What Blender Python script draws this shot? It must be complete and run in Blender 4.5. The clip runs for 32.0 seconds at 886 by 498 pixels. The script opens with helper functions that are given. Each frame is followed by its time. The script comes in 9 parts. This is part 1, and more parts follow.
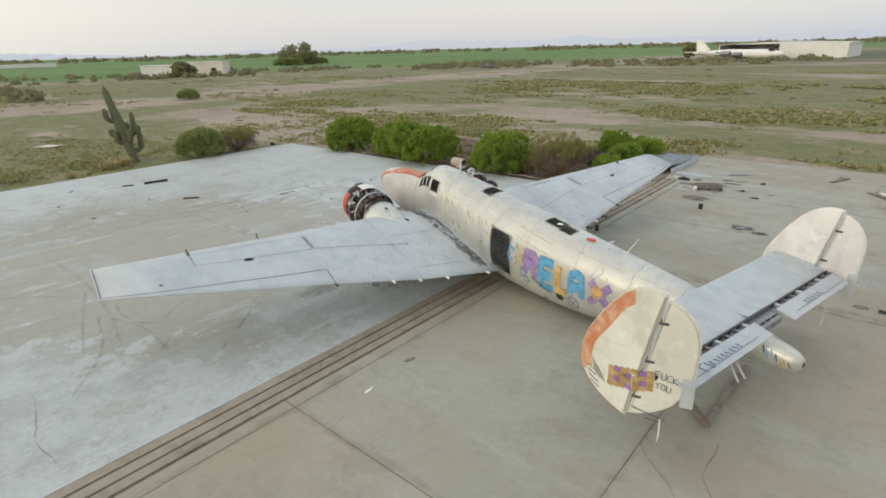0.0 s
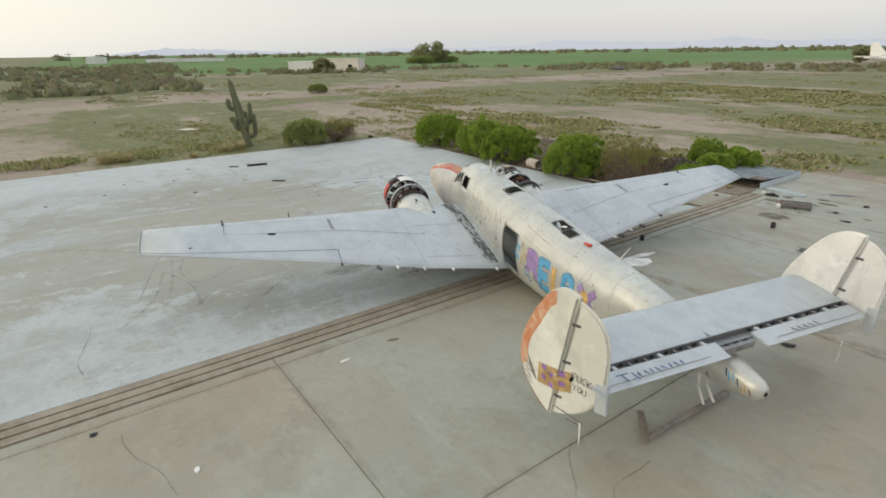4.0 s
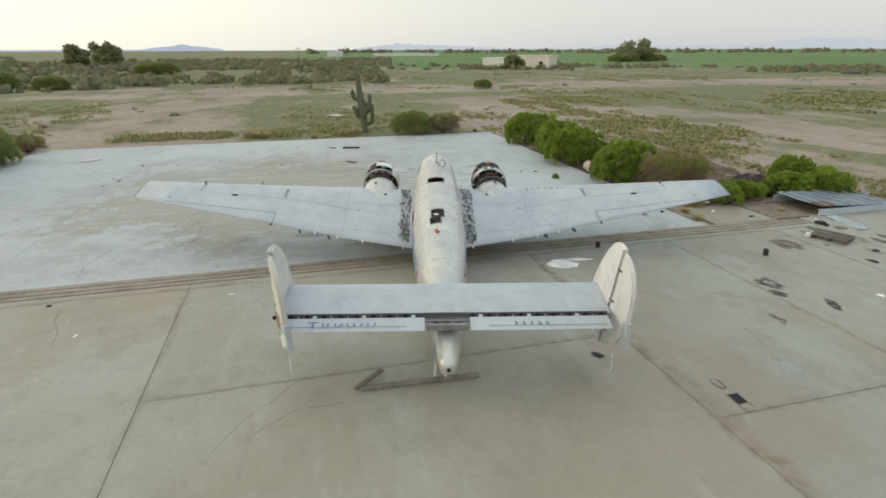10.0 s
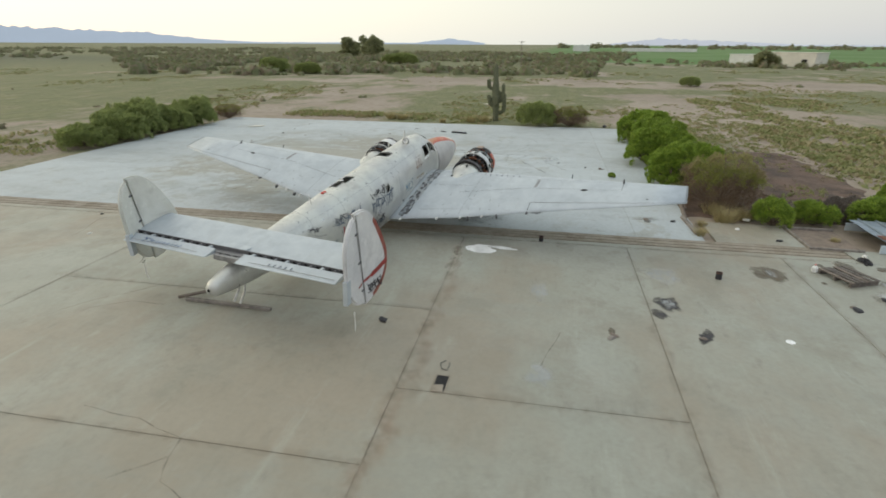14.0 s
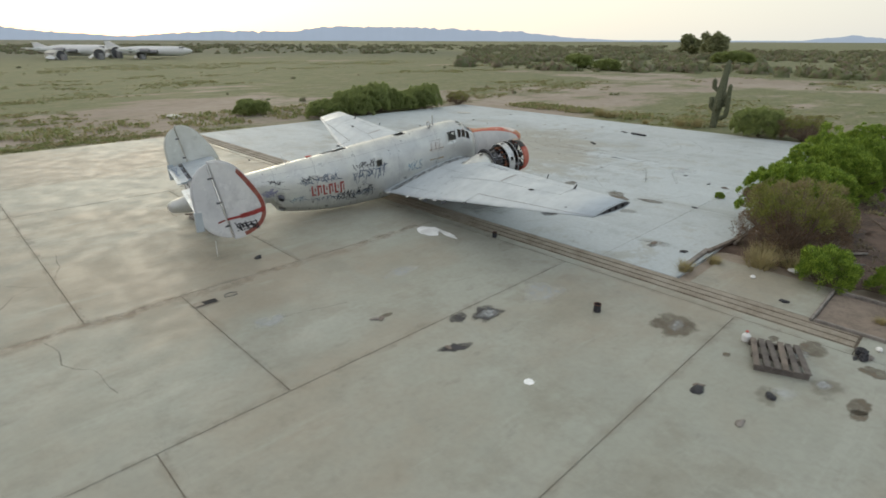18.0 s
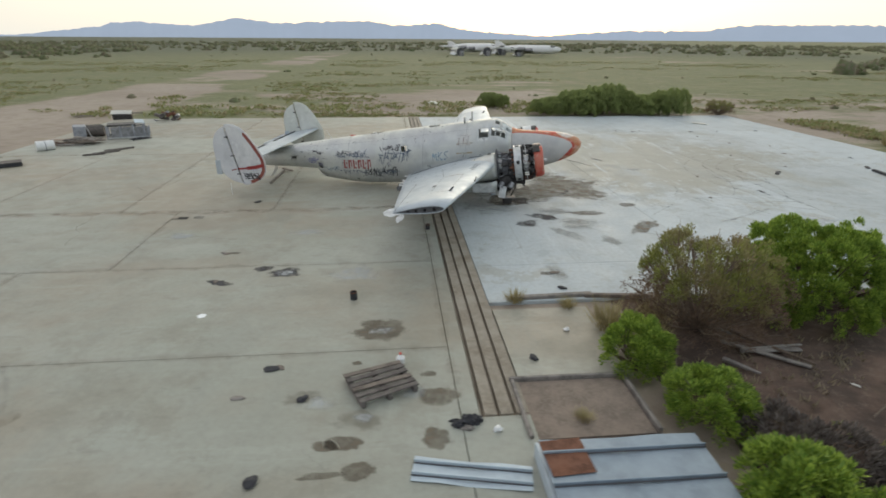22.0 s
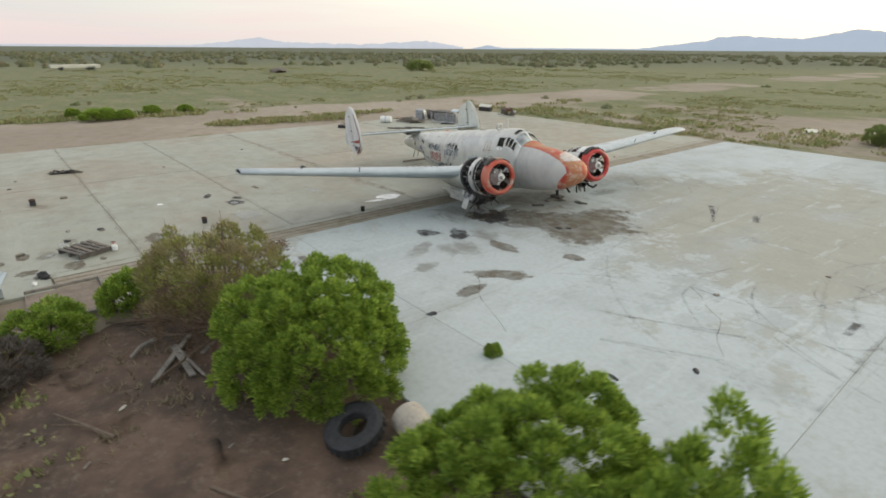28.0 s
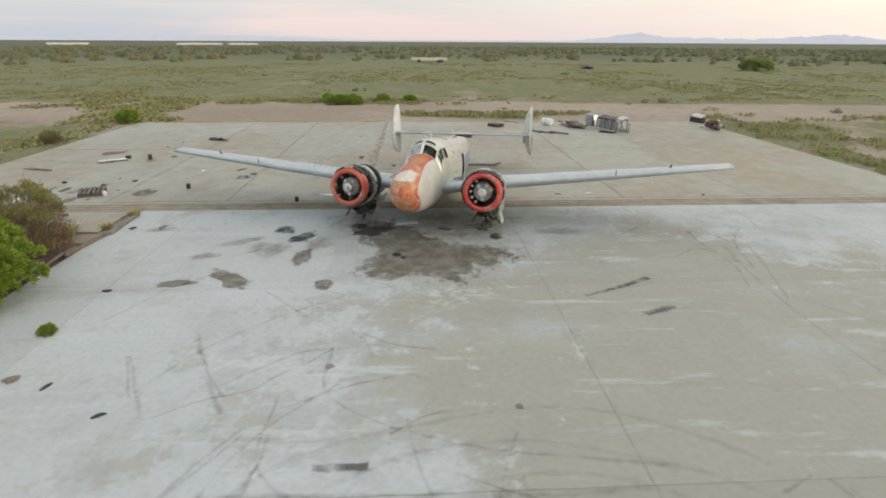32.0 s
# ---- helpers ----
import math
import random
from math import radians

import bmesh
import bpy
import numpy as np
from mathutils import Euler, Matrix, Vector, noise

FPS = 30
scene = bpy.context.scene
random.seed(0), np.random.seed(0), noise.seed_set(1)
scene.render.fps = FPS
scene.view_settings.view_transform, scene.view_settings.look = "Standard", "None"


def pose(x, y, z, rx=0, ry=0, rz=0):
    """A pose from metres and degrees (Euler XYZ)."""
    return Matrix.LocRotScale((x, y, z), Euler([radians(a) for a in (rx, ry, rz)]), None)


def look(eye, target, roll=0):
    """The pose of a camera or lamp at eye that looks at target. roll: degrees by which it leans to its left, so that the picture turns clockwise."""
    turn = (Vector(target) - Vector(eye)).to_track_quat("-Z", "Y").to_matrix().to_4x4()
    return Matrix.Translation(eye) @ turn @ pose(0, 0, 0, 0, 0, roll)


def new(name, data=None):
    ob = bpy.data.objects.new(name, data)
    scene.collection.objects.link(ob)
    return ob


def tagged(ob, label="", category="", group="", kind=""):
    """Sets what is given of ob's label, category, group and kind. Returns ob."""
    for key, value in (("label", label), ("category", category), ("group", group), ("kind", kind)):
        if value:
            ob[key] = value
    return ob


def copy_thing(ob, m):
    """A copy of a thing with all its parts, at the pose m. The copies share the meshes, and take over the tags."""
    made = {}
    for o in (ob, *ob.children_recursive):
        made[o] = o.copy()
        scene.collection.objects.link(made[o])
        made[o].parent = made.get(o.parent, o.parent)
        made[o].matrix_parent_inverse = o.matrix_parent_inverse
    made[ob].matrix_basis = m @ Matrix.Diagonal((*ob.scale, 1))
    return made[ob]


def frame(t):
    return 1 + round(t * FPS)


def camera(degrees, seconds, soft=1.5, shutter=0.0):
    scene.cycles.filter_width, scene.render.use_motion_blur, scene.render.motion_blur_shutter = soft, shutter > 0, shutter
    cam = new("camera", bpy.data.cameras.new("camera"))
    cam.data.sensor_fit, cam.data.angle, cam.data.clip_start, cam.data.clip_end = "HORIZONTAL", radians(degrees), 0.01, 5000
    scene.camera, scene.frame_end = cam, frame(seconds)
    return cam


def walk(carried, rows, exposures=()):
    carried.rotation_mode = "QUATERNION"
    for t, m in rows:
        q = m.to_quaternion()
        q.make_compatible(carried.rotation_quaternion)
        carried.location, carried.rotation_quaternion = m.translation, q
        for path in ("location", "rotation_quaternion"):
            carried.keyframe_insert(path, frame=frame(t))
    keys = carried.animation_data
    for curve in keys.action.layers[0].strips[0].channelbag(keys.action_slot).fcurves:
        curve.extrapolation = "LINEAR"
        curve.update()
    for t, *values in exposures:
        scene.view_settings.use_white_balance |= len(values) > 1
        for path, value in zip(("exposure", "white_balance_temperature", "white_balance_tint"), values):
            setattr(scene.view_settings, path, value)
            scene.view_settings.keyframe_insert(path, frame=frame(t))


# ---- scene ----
cam = camera(79.2, 32.0, 1.7, 0.5)
METRES, EYE, TILT, LEAN, TURN = 91.8, 7.1, 0.0, 0.0, 42.5
PATH = [
    (0, (0.595, -0.068, 7.268), (-0.675, 1.309, 6.566), -1.5),
    (0.5, (0.797, 0.091, 7.252), (-0.505, 1.439, 6.552), -1.4),
    (1, (1.061, 0.264, 7.252), (-0.276, 1.577, 6.553), -1.4),
    (1.5, (1.342, 0.478, 7.23), (-0.032, 1.753, 6.533), -1.2),
    (2, (1.675, 0.719, 7.258), (0.265, 1.953, 6.557), -1.3),
    (2.5, (2.046, 0.978, 7.251), (0.601, 2.171, 6.554), -1.1),
    (3, (2.456, 1.273, 7.257), (0.973, 2.418, 6.559), -1.1),
    (3.5, (2.866, 1.571, 7.242), (1.345, 2.668, 6.546), -0.9),
    (5.5, (4.657, 3.023, 7.248), (3.021, 3.939, 6.551), -0.7),
    (6, (5.099, 3.465, 7.286), (3.44, 4.338, 6.59), -0.5),
    (6.5, (5.582, 3.987, 7.303), (3.899, 4.813, 6.605), -0.7),
    (7, (6.08, 4.551, 7.322), (4.378, 5.336, 6.624), -0.6),
    (7.5, (6.547, 5.195, 7.322), (4.826, 5.937, 6.625), -0.6),
    (8, (7.026, 5.916, 7.322), (5.283, 6.606, 6.625), -0.5),
    (8.5, (7.525, 6.686, 7.324), (5.757, 7.311, 6.627), -0.5),
    (9, (8.033, 7.509, 7.34), (6.244, 8.069, 6.643), -0.4),
    (9.5, (8.536, 8.417, 7.349), (6.728, 8.909, 6.651), -0.2),
    (10, (9.011, 9.464, 7.363), (7.184, 9.88, 6.663), -0.2),
    (10.5, (9.446, 10.576, 7.361), (7.602, 10.906, 6.661), -0.1),
    (11, (9.806, 11.771, 7.367), (7.949, 12.007, 6.665), -0.1),
    (11.5, (10.086, 13.009, 7.361), (8.221, 13.164, 6.656), 0.0),
    (12, (10.314, 14.34, 7.306), (8.445, 14.417, 6.6), -0.0),
    (12.5, (10.499, 15.726, 7.252), (8.628, 15.721, 6.544), -0.0),
    (13, (10.65, 17.191, 7.209), (8.784, 17.079, 6.498), 0.1),
    (13.5, (10.664, 18.745, 7.126), (8.813, 18.492, 6.412), 0.2),
    (14, (10.567, 20.3, 7.041), (8.743, 19.901, 6.324), 0.3),
    (14.5, (10.302, 21.91, 6.961), (8.517, 21.367, 6.241), 0.2),
    (15, (9.912, 23.455, 6.874), (8.174, 22.776, 6.154), 0.4),
    (15.5, (9.435, 25.075, 6.835), (7.757, 24.259, 6.113), 0.3),
    (17.5, (6.11, 30.859, 6.764), (4.753, 29.584, 6.035), 0.3),
    (18, (4.918, 32.179, 6.744), (3.655, 30.809, 6.017), 0.2),
    (18.5, (3.618, 33.458, 6.74), (2.458, 32.001, 6.011), 0.3),
    (19, (2.208, 34.682, 6.765), (1.156, 33.147, 6.033), 0.2),
    (19.5, (0.667, 35.784, 6.756), (-0.263, 34.171, 6.026), 0.2),
    (20, (-0.999, 36.755, 6.724), (-1.763, 35.056, 5.996), 0.2),
    (20.5, (-2.709, 37.584, 6.747), (-3.298, 35.819, 6.015), 0.2),
    (21, (-4.521, 38.277, 6.778), (-4.941, 36.466, 6.041), 0.2),
    (21.5, (-6.454, 38.77, 6.734), (-6.719, 36.929, 6.001), 0.1),
    (22, (-8.332, 39.08, 6.765), (-8.455, 37.223, 6.032), 0.4),
    (22.5, (-10.246, 39.237, 6.743), (-10.215, 37.376, 6.013), 0.4),
    (23, (-12.114, 39.212, 6.706), (-11.925, 37.358, 5.979), 0.6),
    (23.5, (-13.968, 38.996, 6.672), (-13.623, 37.165, 5.945), 0.6),
    (24, (-15.809, 38.651, 6.677), (-15.313, 36.857, 5.948), 0.6),
    (24.5, (-17.578, 38.162, 6.653), (-16.933, 36.415, 5.924), 0.5),
    (25, (-19.218, 37.518, 6.575), (-18.431, 35.828, 5.851), 0.5),
    (25.5, (-20.849, 36.719, 6.516), (-19.928, 35.097, 5.795), 0.4),
    (27.5, (-26.954, 32.164, 6.37), (-25.581, 30.887, 5.674), 0.4),
    (28, (-28.165, 30.61, 6.458), (-26.694, 29.452, 5.755), 0.4),
    (28.5, (-29.323, 28.872, 6.467), (-27.765, 27.833, 5.764), 0.4),
    (29, (-30.359, 26.954, 6.518), (-28.723, 26.047, 5.811), 0.4),
    (29.5, (-31.231, 24.897, 6.564), (-29.527, 24.128, 5.853), 0.3),
    (30, (-31.886, 22.784, 6.601), (-30.127, 22.154, 5.888), 0.4),
    (30.5, (-32.315, 20.604, 6.635), (-30.51, 20.124, 5.92), 0.4),
    (31, (-32.538, 18.404, 6.699), (-30.702, 18.07, 5.979), 0.3),
    (31.5, (-32.532, 16.145, 6.686), (-30.676, 15.954, 5.965), 0.3),
    (32, (-32.362, 13.855, 6.74), (-30.499, 13.809, 6.016), 0.3),
]
walk(cam, [(t, look(eye, target, roll)) for t, eye, target, roll in PATH],
     exposures=((0, 0.16, 6500, 7.5), (9, 0.11, 6450, 5.5), (13, 0.08, 6400, 5), (19, -0.11, 6250, 6.5), (23, -0.05, 6200, 7), (28, 0.19, 6500, 6.5), (32, 0.19, 6650, 8.5)))

SUN_AZ, SUN_EL = -104.0, 5.0          # glow of the sunset, degrees from +x

# ---- world and light ----
world = bpy.data.worlds.new("dusk_sky")
scene.world = world
world.use_nodes = True
wn, wl = world.node_tree.nodes, world.node_tree.links
wn.clear()
w_out = wn.new("ShaderNodeOutputWorld")
w_bg = wn.new("ShaderNodeBackground")
w_bg.inputs["Strength"].default_value = 1.0
sky = wn.new("ShaderNodeTexSky")
sky.sky_type = "NISHITA"
sky.sun_disc = False
sky.sun_elevation = radians(SUN_EL)
sky.sun_rotation = radians(90 - SUN_AZ)
sky.air_density, sky.dust_density, sky.ozone_density = 1.0, 2.0, 1.5
w_geo = wn.new("ShaderNodeTexCoord")
w_sep = wn.new("ShaderNodeSeparateXYZ")
wl.new(w_geo.outputs["Generated"], w_sep.inputs[0])
# height gradient of thin high cloud
w_ramp = wn.new("ShaderNodeValToRGB")
el = w_ramp.color_ramp.elements
el[0].position, el[0].color = 0.0, (0.54, 0.555, 0.585, 1)
el[1].position, el[1].color = 1.0, (0.63, 0.70, 0.76, 1)
for p, c in ((0.02, (0.58, 0.575, 0.60, 1)), (0.06, (0.615, 0.595, 0.60, 1)), (0.13, (0.595, 0.585, 0.62, 1)), (0.3, (0.66, 0.70, 0.75, 1)), (0.6, (0.68, 0.755, 0.80, 1))):
    e = el.new(p)
    e.color = c
wl.new(w_sep.outputs["Z"], w_ramp.inputs[0])
# brighter, warmer air towards the sunset
w_dot = wn.new("ShaderNodeVectorMath")
w_dot.operation = "DOT_PRODUCT"
w_dot.inputs[1].default_value = (math.cos(radians(SUN_AZ)), math.sin(radians(SUN_AZ)), 0.0)
wl.new(w_geo.outputs["Generated"], w_dot.inputs[0])
w_map = wn.new("ShaderNodeMapRange")
w_map.inputs["From Min"].default_value, w_map.inputs["From Max"].default_value = -0.5, 1.0
w_map.interpolation_type = "SMOOTHSTEP"
wl.new(w_dot.outputs["Value"], w_map.inputs["Value"])
w_warm = wn.new("ShaderNodeMix")
w_warm.data_type = "RGBA"
w_warm.inputs["B"].default_value = (1.02, 0.96, 0.83, 1)
wl.new(w_map.outputs[0], w_warm.inputs["Factor"])
wl.new(w_ramp.outputs[0], w_warm.inputs["A"])
# cool band of dusk opposite the sunset
w_dot2 = wn.new("ShaderNodeVectorMath")
w_dot2.operation = "DOT_PRODUCT"
w_dot2.inputs[1].default_value = (math.cos(radians(50)), math.sin(radians(50)), -1.6)
wl.new(w_geo.outputs["Generated"], w_dot2.inputs[0])
w_map2 = wn.new("ShaderNodeMapRange")
w_map2.inputs["From Min"].default_value, w_map2.inputs["From Max"].default_value = 0.35, 1.0
w_map2.inputs["To Max"].default_value = 0.75
w_map2.interpolation_type = "SMOOTHSTEP"
wl.new(w_dot2.outputs["Value"], w_map2.inputs["Value"])
w_cool = wn.new("ShaderNodeMix")
w_cool.data_type = "RGBA"
w_cool.inputs["B"].default_value = (0.45, 0.50, 0.60, 1)
wl.new(w_map2.outputs[0], w_cool.inputs["Factor"])
wl.new(w_warm.outputs["Result"], w_cool.inputs["A"])
# faint streaks of cloud
w_mapping = wn.new("ShaderNodeMapping")
w_mapping.inputs["Scale"].default_value = (1.1, 1.1, 14.0)
wl.new(w_geo.outputs["Generated"], w_mapping.inputs[0])
w_noise = wn.new("ShaderNodeTexNoise")
w_noise.inputs["Scale"].default_value = 1.6
w_noise.inputs["Detail"].default_value = 4.0
wl.new(w_mapping.outputs[0], w_noise.inputs["Vector"])
w_cr = wn.new("ShaderNodeValToRGB")
w_cr.color_ramp.elements[0].position, w_cr.color_ramp.elements[0].color = 0.40, (0, 0, 0, 1)
w_cr.color_ramp.elements[1].position, w_cr.color_ramp.elements[1].color = 0.62, (0.85, 0.85, 0.85, 1)
wl.new(w_noise.outputs["Fac"], w_cr.inputs[0])
w_cloud = wn.new("ShaderNodeMix")
w_cloud.data_type = "RGBA"
w_cloud.inputs["B"].default_value = (0.77, 0.63, 0.63, 1)
w_dot3 = wn.new("ShaderNodeVectorMath")
w_dot3.operation = "DOT_PRODUCT"
w_dot3.inputs[1].default_value = (math.cos(radians(15)), math.sin(radians(15)), 0.6)
wl.new(w_geo.outputs["Generated"], w_dot3.inputs[0])
w_map3 = wn.new("ShaderNodeMapRange")
w_map3.inputs["From Min"].default_value, w_map3.inputs["From Max"].default_value = 0.3, 0.95
wl.new(w_dot3.outputs["Value"], w_map3.inputs["Value"])
w_mul = wn.new("ShaderNodeMath")
w_mul.operation = "MULTIPLY"
wl.new(w_map3.outputs[0], w_mul.inputs[0])
wl.new(w_cr.outputs[0], w_mul.inputs[1])
wl.new(w_mul.outputs[0], w_cloud.inputs["Factor"])
wl.new(w_cool.outputs["Result"], w_cloud.inputs["A"])
w_mix = wn.new("ShaderNodeMix")
w_mix.data_type = "RGBA"
w_mix.blend_type = "ADD"
w_mix.inputs["Factor"].default_value = 0.05
wl.new(w_cloud.outputs["Result"], w_mix.inputs["A"])
wl.new(sky.outputs[0], w_mix.inputs["B"])
wl.new(w_mix.outputs["Result"], w_bg.inputs["Color"])
wl.new(w_bg.outputs[0], w_out.inputs[0])

sun = new("sun", bpy.data.lights.new("sun", "SUN"))
sun.data.energy, sun.data.angle, sun.data.color = 0.6, radians(25), (1.0, 0.90, 0.74)
sd = Vector((math.cos(radians(SUN_AZ)) * math.cos(radians(14)), math.sin(radians(SUN_AZ)) * math.cos(radians(14)), math.sin(radians(14))))
sun.matrix_world = look(sd * 60, (0, 0, 0))

# ---- materials ----


class Mat:
    """A node material with short calls."""

    def __init__(self, name):
        self.m = bpy.data.materials.new(name)
        self.m.use_nodes = True
        self.n, self.l = self.m.node_tree.nodes, self.m.node_tree.links
        self.b = self.n["Principled BSDF"]
        self.tc = self.n.new("ShaderNodeTexCoord")
        self.co = self.tc.outputs["Object"]

    def noise(self, scale, detail=5.0, rough=0.6, stretch=None):
        v = self.co
        if stretch:
            mp = self.n.new("ShaderNodeMapping")
            mp.inputs["Scale"].default_value = stretch
            self.l.new(v, mp.inputs[0])
            v = mp.outputs[0]
        t = self.n.new("ShaderNodeTexNoise")
        t.inputs["Scale"].default_value, t.inputs["Detail"].default_value, t.inputs["Roughness"].default_value = scale, detail, rough
        self.l.new(v, t.inputs["Vector"])
        return t.outputs["Fac"]

    def ramp(self, fac, lo, hi, a=0.0, b=1.0):
        r = self.n.new("ShaderNodeMapRange")
        r.interpolation_type = "SMOOTHSTEP"
        for k, v in (("From Min", lo), ("From Max", hi), ("To Min", a), ("To Max", b)):
            r.inputs[k].default_value = v
        self.l.new(fac, r.inputs["Value"])
        return r.outputs[0]

    def mix(self, fac, a, b, mode="MIX"):
        x = self.n.new("ShaderNodeMix")
        x.data_type, x.blend_type = "RGBA", mode
        for key, v in (("Factor", fac), ("A", a), ("B", b)):
            if isinstance(v, (int, float)):
                x.inputs[key].default_value = v
            elif isinstance(v, tuple):
                x.inputs[key].default_value = (*v, 1)
            else:
                self.l.new(v, x.inputs[key])
        return x.outputs["Result"]

    def math(self, op, a, b=0.0):
        x = self.n.new("ShaderNodeMath")
        x.operation = op
        for i, v in enumerate((a, b)):
            if isinstance(v, (int, float)):
                x.inputs[i].default_value = v
            else:
                self.l.new(v, x.inputs[i])
        return x.outputs[0]

    def sep(self):
        x = self.n.new("ShaderNodeSeparateXYZ")
        self.l.new(self.co, x.inputs[0])
        return x.outputs

    def rand(self):
        return self.n.new("ShaderNodeObjectInfo").outputs["Random"]

    def island(self):
        return self.n.new("ShaderNodeNewGeometry").outputs["Random Per Island"]

    def put(self, color, rough=0.8, metal=0.0, bump=None, strength=0.3, dist=0.01):
        for key, v in (("Base Color", color), ("Roughness", rough), ("Metallic", metal)):
            if isinstance(v, (int, float)):
                self.b.inputs[key].default_value = v
            elif isinstance(v, tuple):
                self.b.inputs[key].default_value = (*v, 1)
            else:
                self.l.new(v, self.b.inputs[key])
        if bump is not None:
            bn = self.n.new("ShaderNodeBump")
            bn.inputs["Strength"].default_value, bn.inputs["Distance"].default_value = strength, dist
            self.l.new(bump, bn.inputs["Height"])
            self.l.new(bn.outputs[0], self.b.inputs["Normal"])
        return self.m


def plain(name, color, rough=0.7, metal=0.0, vary=0.25, scale=6.0, dark=None):
    """Worn, uneven paint, metal, wood or plastic."""
    k = Mat(name)
    d = dark or tuple(c * (1 - vary) for c in color)
    lite = tuple(min(1, c * (1 + vary * 0.4)) for c in color)
    c = k.mix(k.ramp(k.noise(scale), 0.35, 0.7), color, d)
    c = k.mix(k.ramp(k.noise(scale * 7, 3), 0.4, 0.75, 0, 0.6), c, lite)
    return k.put(c, k.ramp(k.noise(scale * 2), 0.3, 0.7, max(0.05, rough - 0.1), min(1, rough + 0.12)), metal, k.noise(scale * 5), 0.15)


def concrete(name, base, washed, dark, amount, film=False):
    k = Mat(name)
    geo = k.n.new("ShaderNodeNewGeometry")
    k.co = geo.outputs["Position"]
    if film:
        # chalky bluish film, worn through in the middle of the floor
        x, y, z = k.sep()
        q = k.math("ADD", k.math("POWER", k.math("DIVIDE", k.math("ADD", x, 21.5), 8.5), 2.0), k.math("POWER", k.math("DIVIDE", k.math("ADD", y, -6.5), 8.0), 2.0))
        q = k.math("ADD", q, k.math("MULTIPLY", k.math("ADD", k.noise(0.16, 7, 0.65), -0.5), 5.0))
        bias = k.ramp(q, -0.3, 2.8, -0.12, 0.08)
        n1 = k.math("ADD", k.math("MULTIPLY", k.noise(0.10, 9, 0.66), 0.6), k.math("MULTIPLY", k.noise(0.5, 8, 0.72, (1, 0.3, 1)), 0.4))
        c = k.mix(k.ramp(k.math("ADD", n1, bias), 0.40, 0.58, 0, amount), base, washed)
        c = k.mix(k.ramp(k.math("ADD", k.noise(0.32, 9, 0.74), bias), 0.51, 0.63, 0, 0.85), c, tuple(min(1, v * 1.14) for v in washed))
        c = k.mix(k.ramp(k.noise(0.28, 8, 0.7, (1.5, 0.5, 1)), 0.50, 0.68, 0, 0.55), c, tuple(0.5 * (u + v) * 0.86 for u, v in zip(dark, washed)))
        c = k.mix(k.ramp(k.noise(0.8, 8, 0.74), 0.54, 0.74, 0, 0.55), c, dark)
        c = k.mix(k.math("MULTIPLY", k.ramp(k.math("ADD", k.noise(0.9, 10, 0.76), bias), 0.485, 0.54, 0, 0.75), k.ramp(k.noise(0.13, 4), 0.36, 0.56)), c, tuple(min(1, v * 1.2) for v in washed))
        c = k.mix(k.math("MULTIPLY", k.ramp(k.noise(0.6, 10, 0.74), 0.54, 0.58, 0, 0.6), k.ramp(k.noise(0.1, 4), 0.45, 0.65)), c, base)
        c = k.mix(k.ramp(k.noise(0.4, 10, 0.8, (2.6, 0.12, 1)), 0.57, 0.64, 0, 0.4), c, tuple(v * 0.72 for v in dark))
        c = k.mix(k.ramp(k.noise(0.7, 9, 0.75, (1.9, 0.3, 1)), 0.55, 0.64, 0, 0.6), c, tuple(min(1, v * 1.3) for v in washed))
    else:
        c = k.mix(k.ramp(k.noise(0.11, 8, 0.68), 0.38, 0.60, 0, amount), base, washed)
        c = k.mix(k.ramp(k.noise(0.06, 6, 0.6, (1, 1.7, 1)), 0.42, 0.57, 0, 0.85), c, (0.325, 0.28, 0.21))
        c = k.mix(k.ramp(k.noise(0.22, 9, 0.74, (1.8, 0.6, 1)), 0.50, 0.62, 0, 0.5), c, (0.31, 0.315, 0.27))
        c = k.mix(k.ramp(k.noise(0.45, 8, 0.72), 0.48, 0.66, 0, 0.75), c, dark)
        c = k.mix(k.ramp(k.noise(1.6, 7, 0.7, (0.5, 1.3, 1)), 0.56, 0.74, 0, 0.5), c, tuple(v * 0.72 for v in dark))
        c = k.mix(k.ramp(k.noise(0.35, 5, 0.6, (1, 2.5, 1)), 0.60, 0.80, 0, 0.4), c, tuple(min(1, v * 1.25) for v in washed))
        c = k.mix(k.ramp(k.noise(0.09, 4, 0.6), 0.52, 0.68, 0, 0.35), c, (0.36, 0.30, 0.23))
        c = k.mix(k.math("MULTIPLY", k.ramp(k.noise(0.7, 10, 0.76), 0.53, 0.60, 0, 0.35), k.ramp(k.noise(0.12, 4), 0.42, 0.62)), c, tuple(v * 0.78 for v in dark))
        c = k.mix(k.ramp(k.noise(0.5, 10, 0.78, (0.25, 2.0, 1)), 0.56, 0.66, 0, 0.3), c, tuple(min(1, v * 1.15) for v in washed))
    c = k.mix(k.ramp(k.noise(7, 5), 0.35, 0.75, 0, 0.2), c, tuple(v * 0.55 for v in base))
    c = k.mix(k.ramp(k.rand(), 0, 1, 0, 0.16), c, tuple(v * 0.6 for v in base))
    vor = k.n.new("ShaderNodeTexVoronoi")
    vor.feature = "DISTANCE_TO_EDGE"
    vor.inputs["Scale"].default_value = 0.16
    warp = k.n.new("ShaderNodeVectorMath")
    warp.operation = "MULTIPLY_ADD"
    ns = k.n.new("ShaderNodeTexNoise")
    ns.inputs["Scale"].default_value, ns.inputs["Detail"].default_value = 0.6, 6
    k.l.new(k.co, ns.inputs["Vector"])
    k.l.new(ns.outputs["Color"], warp.inputs[0])
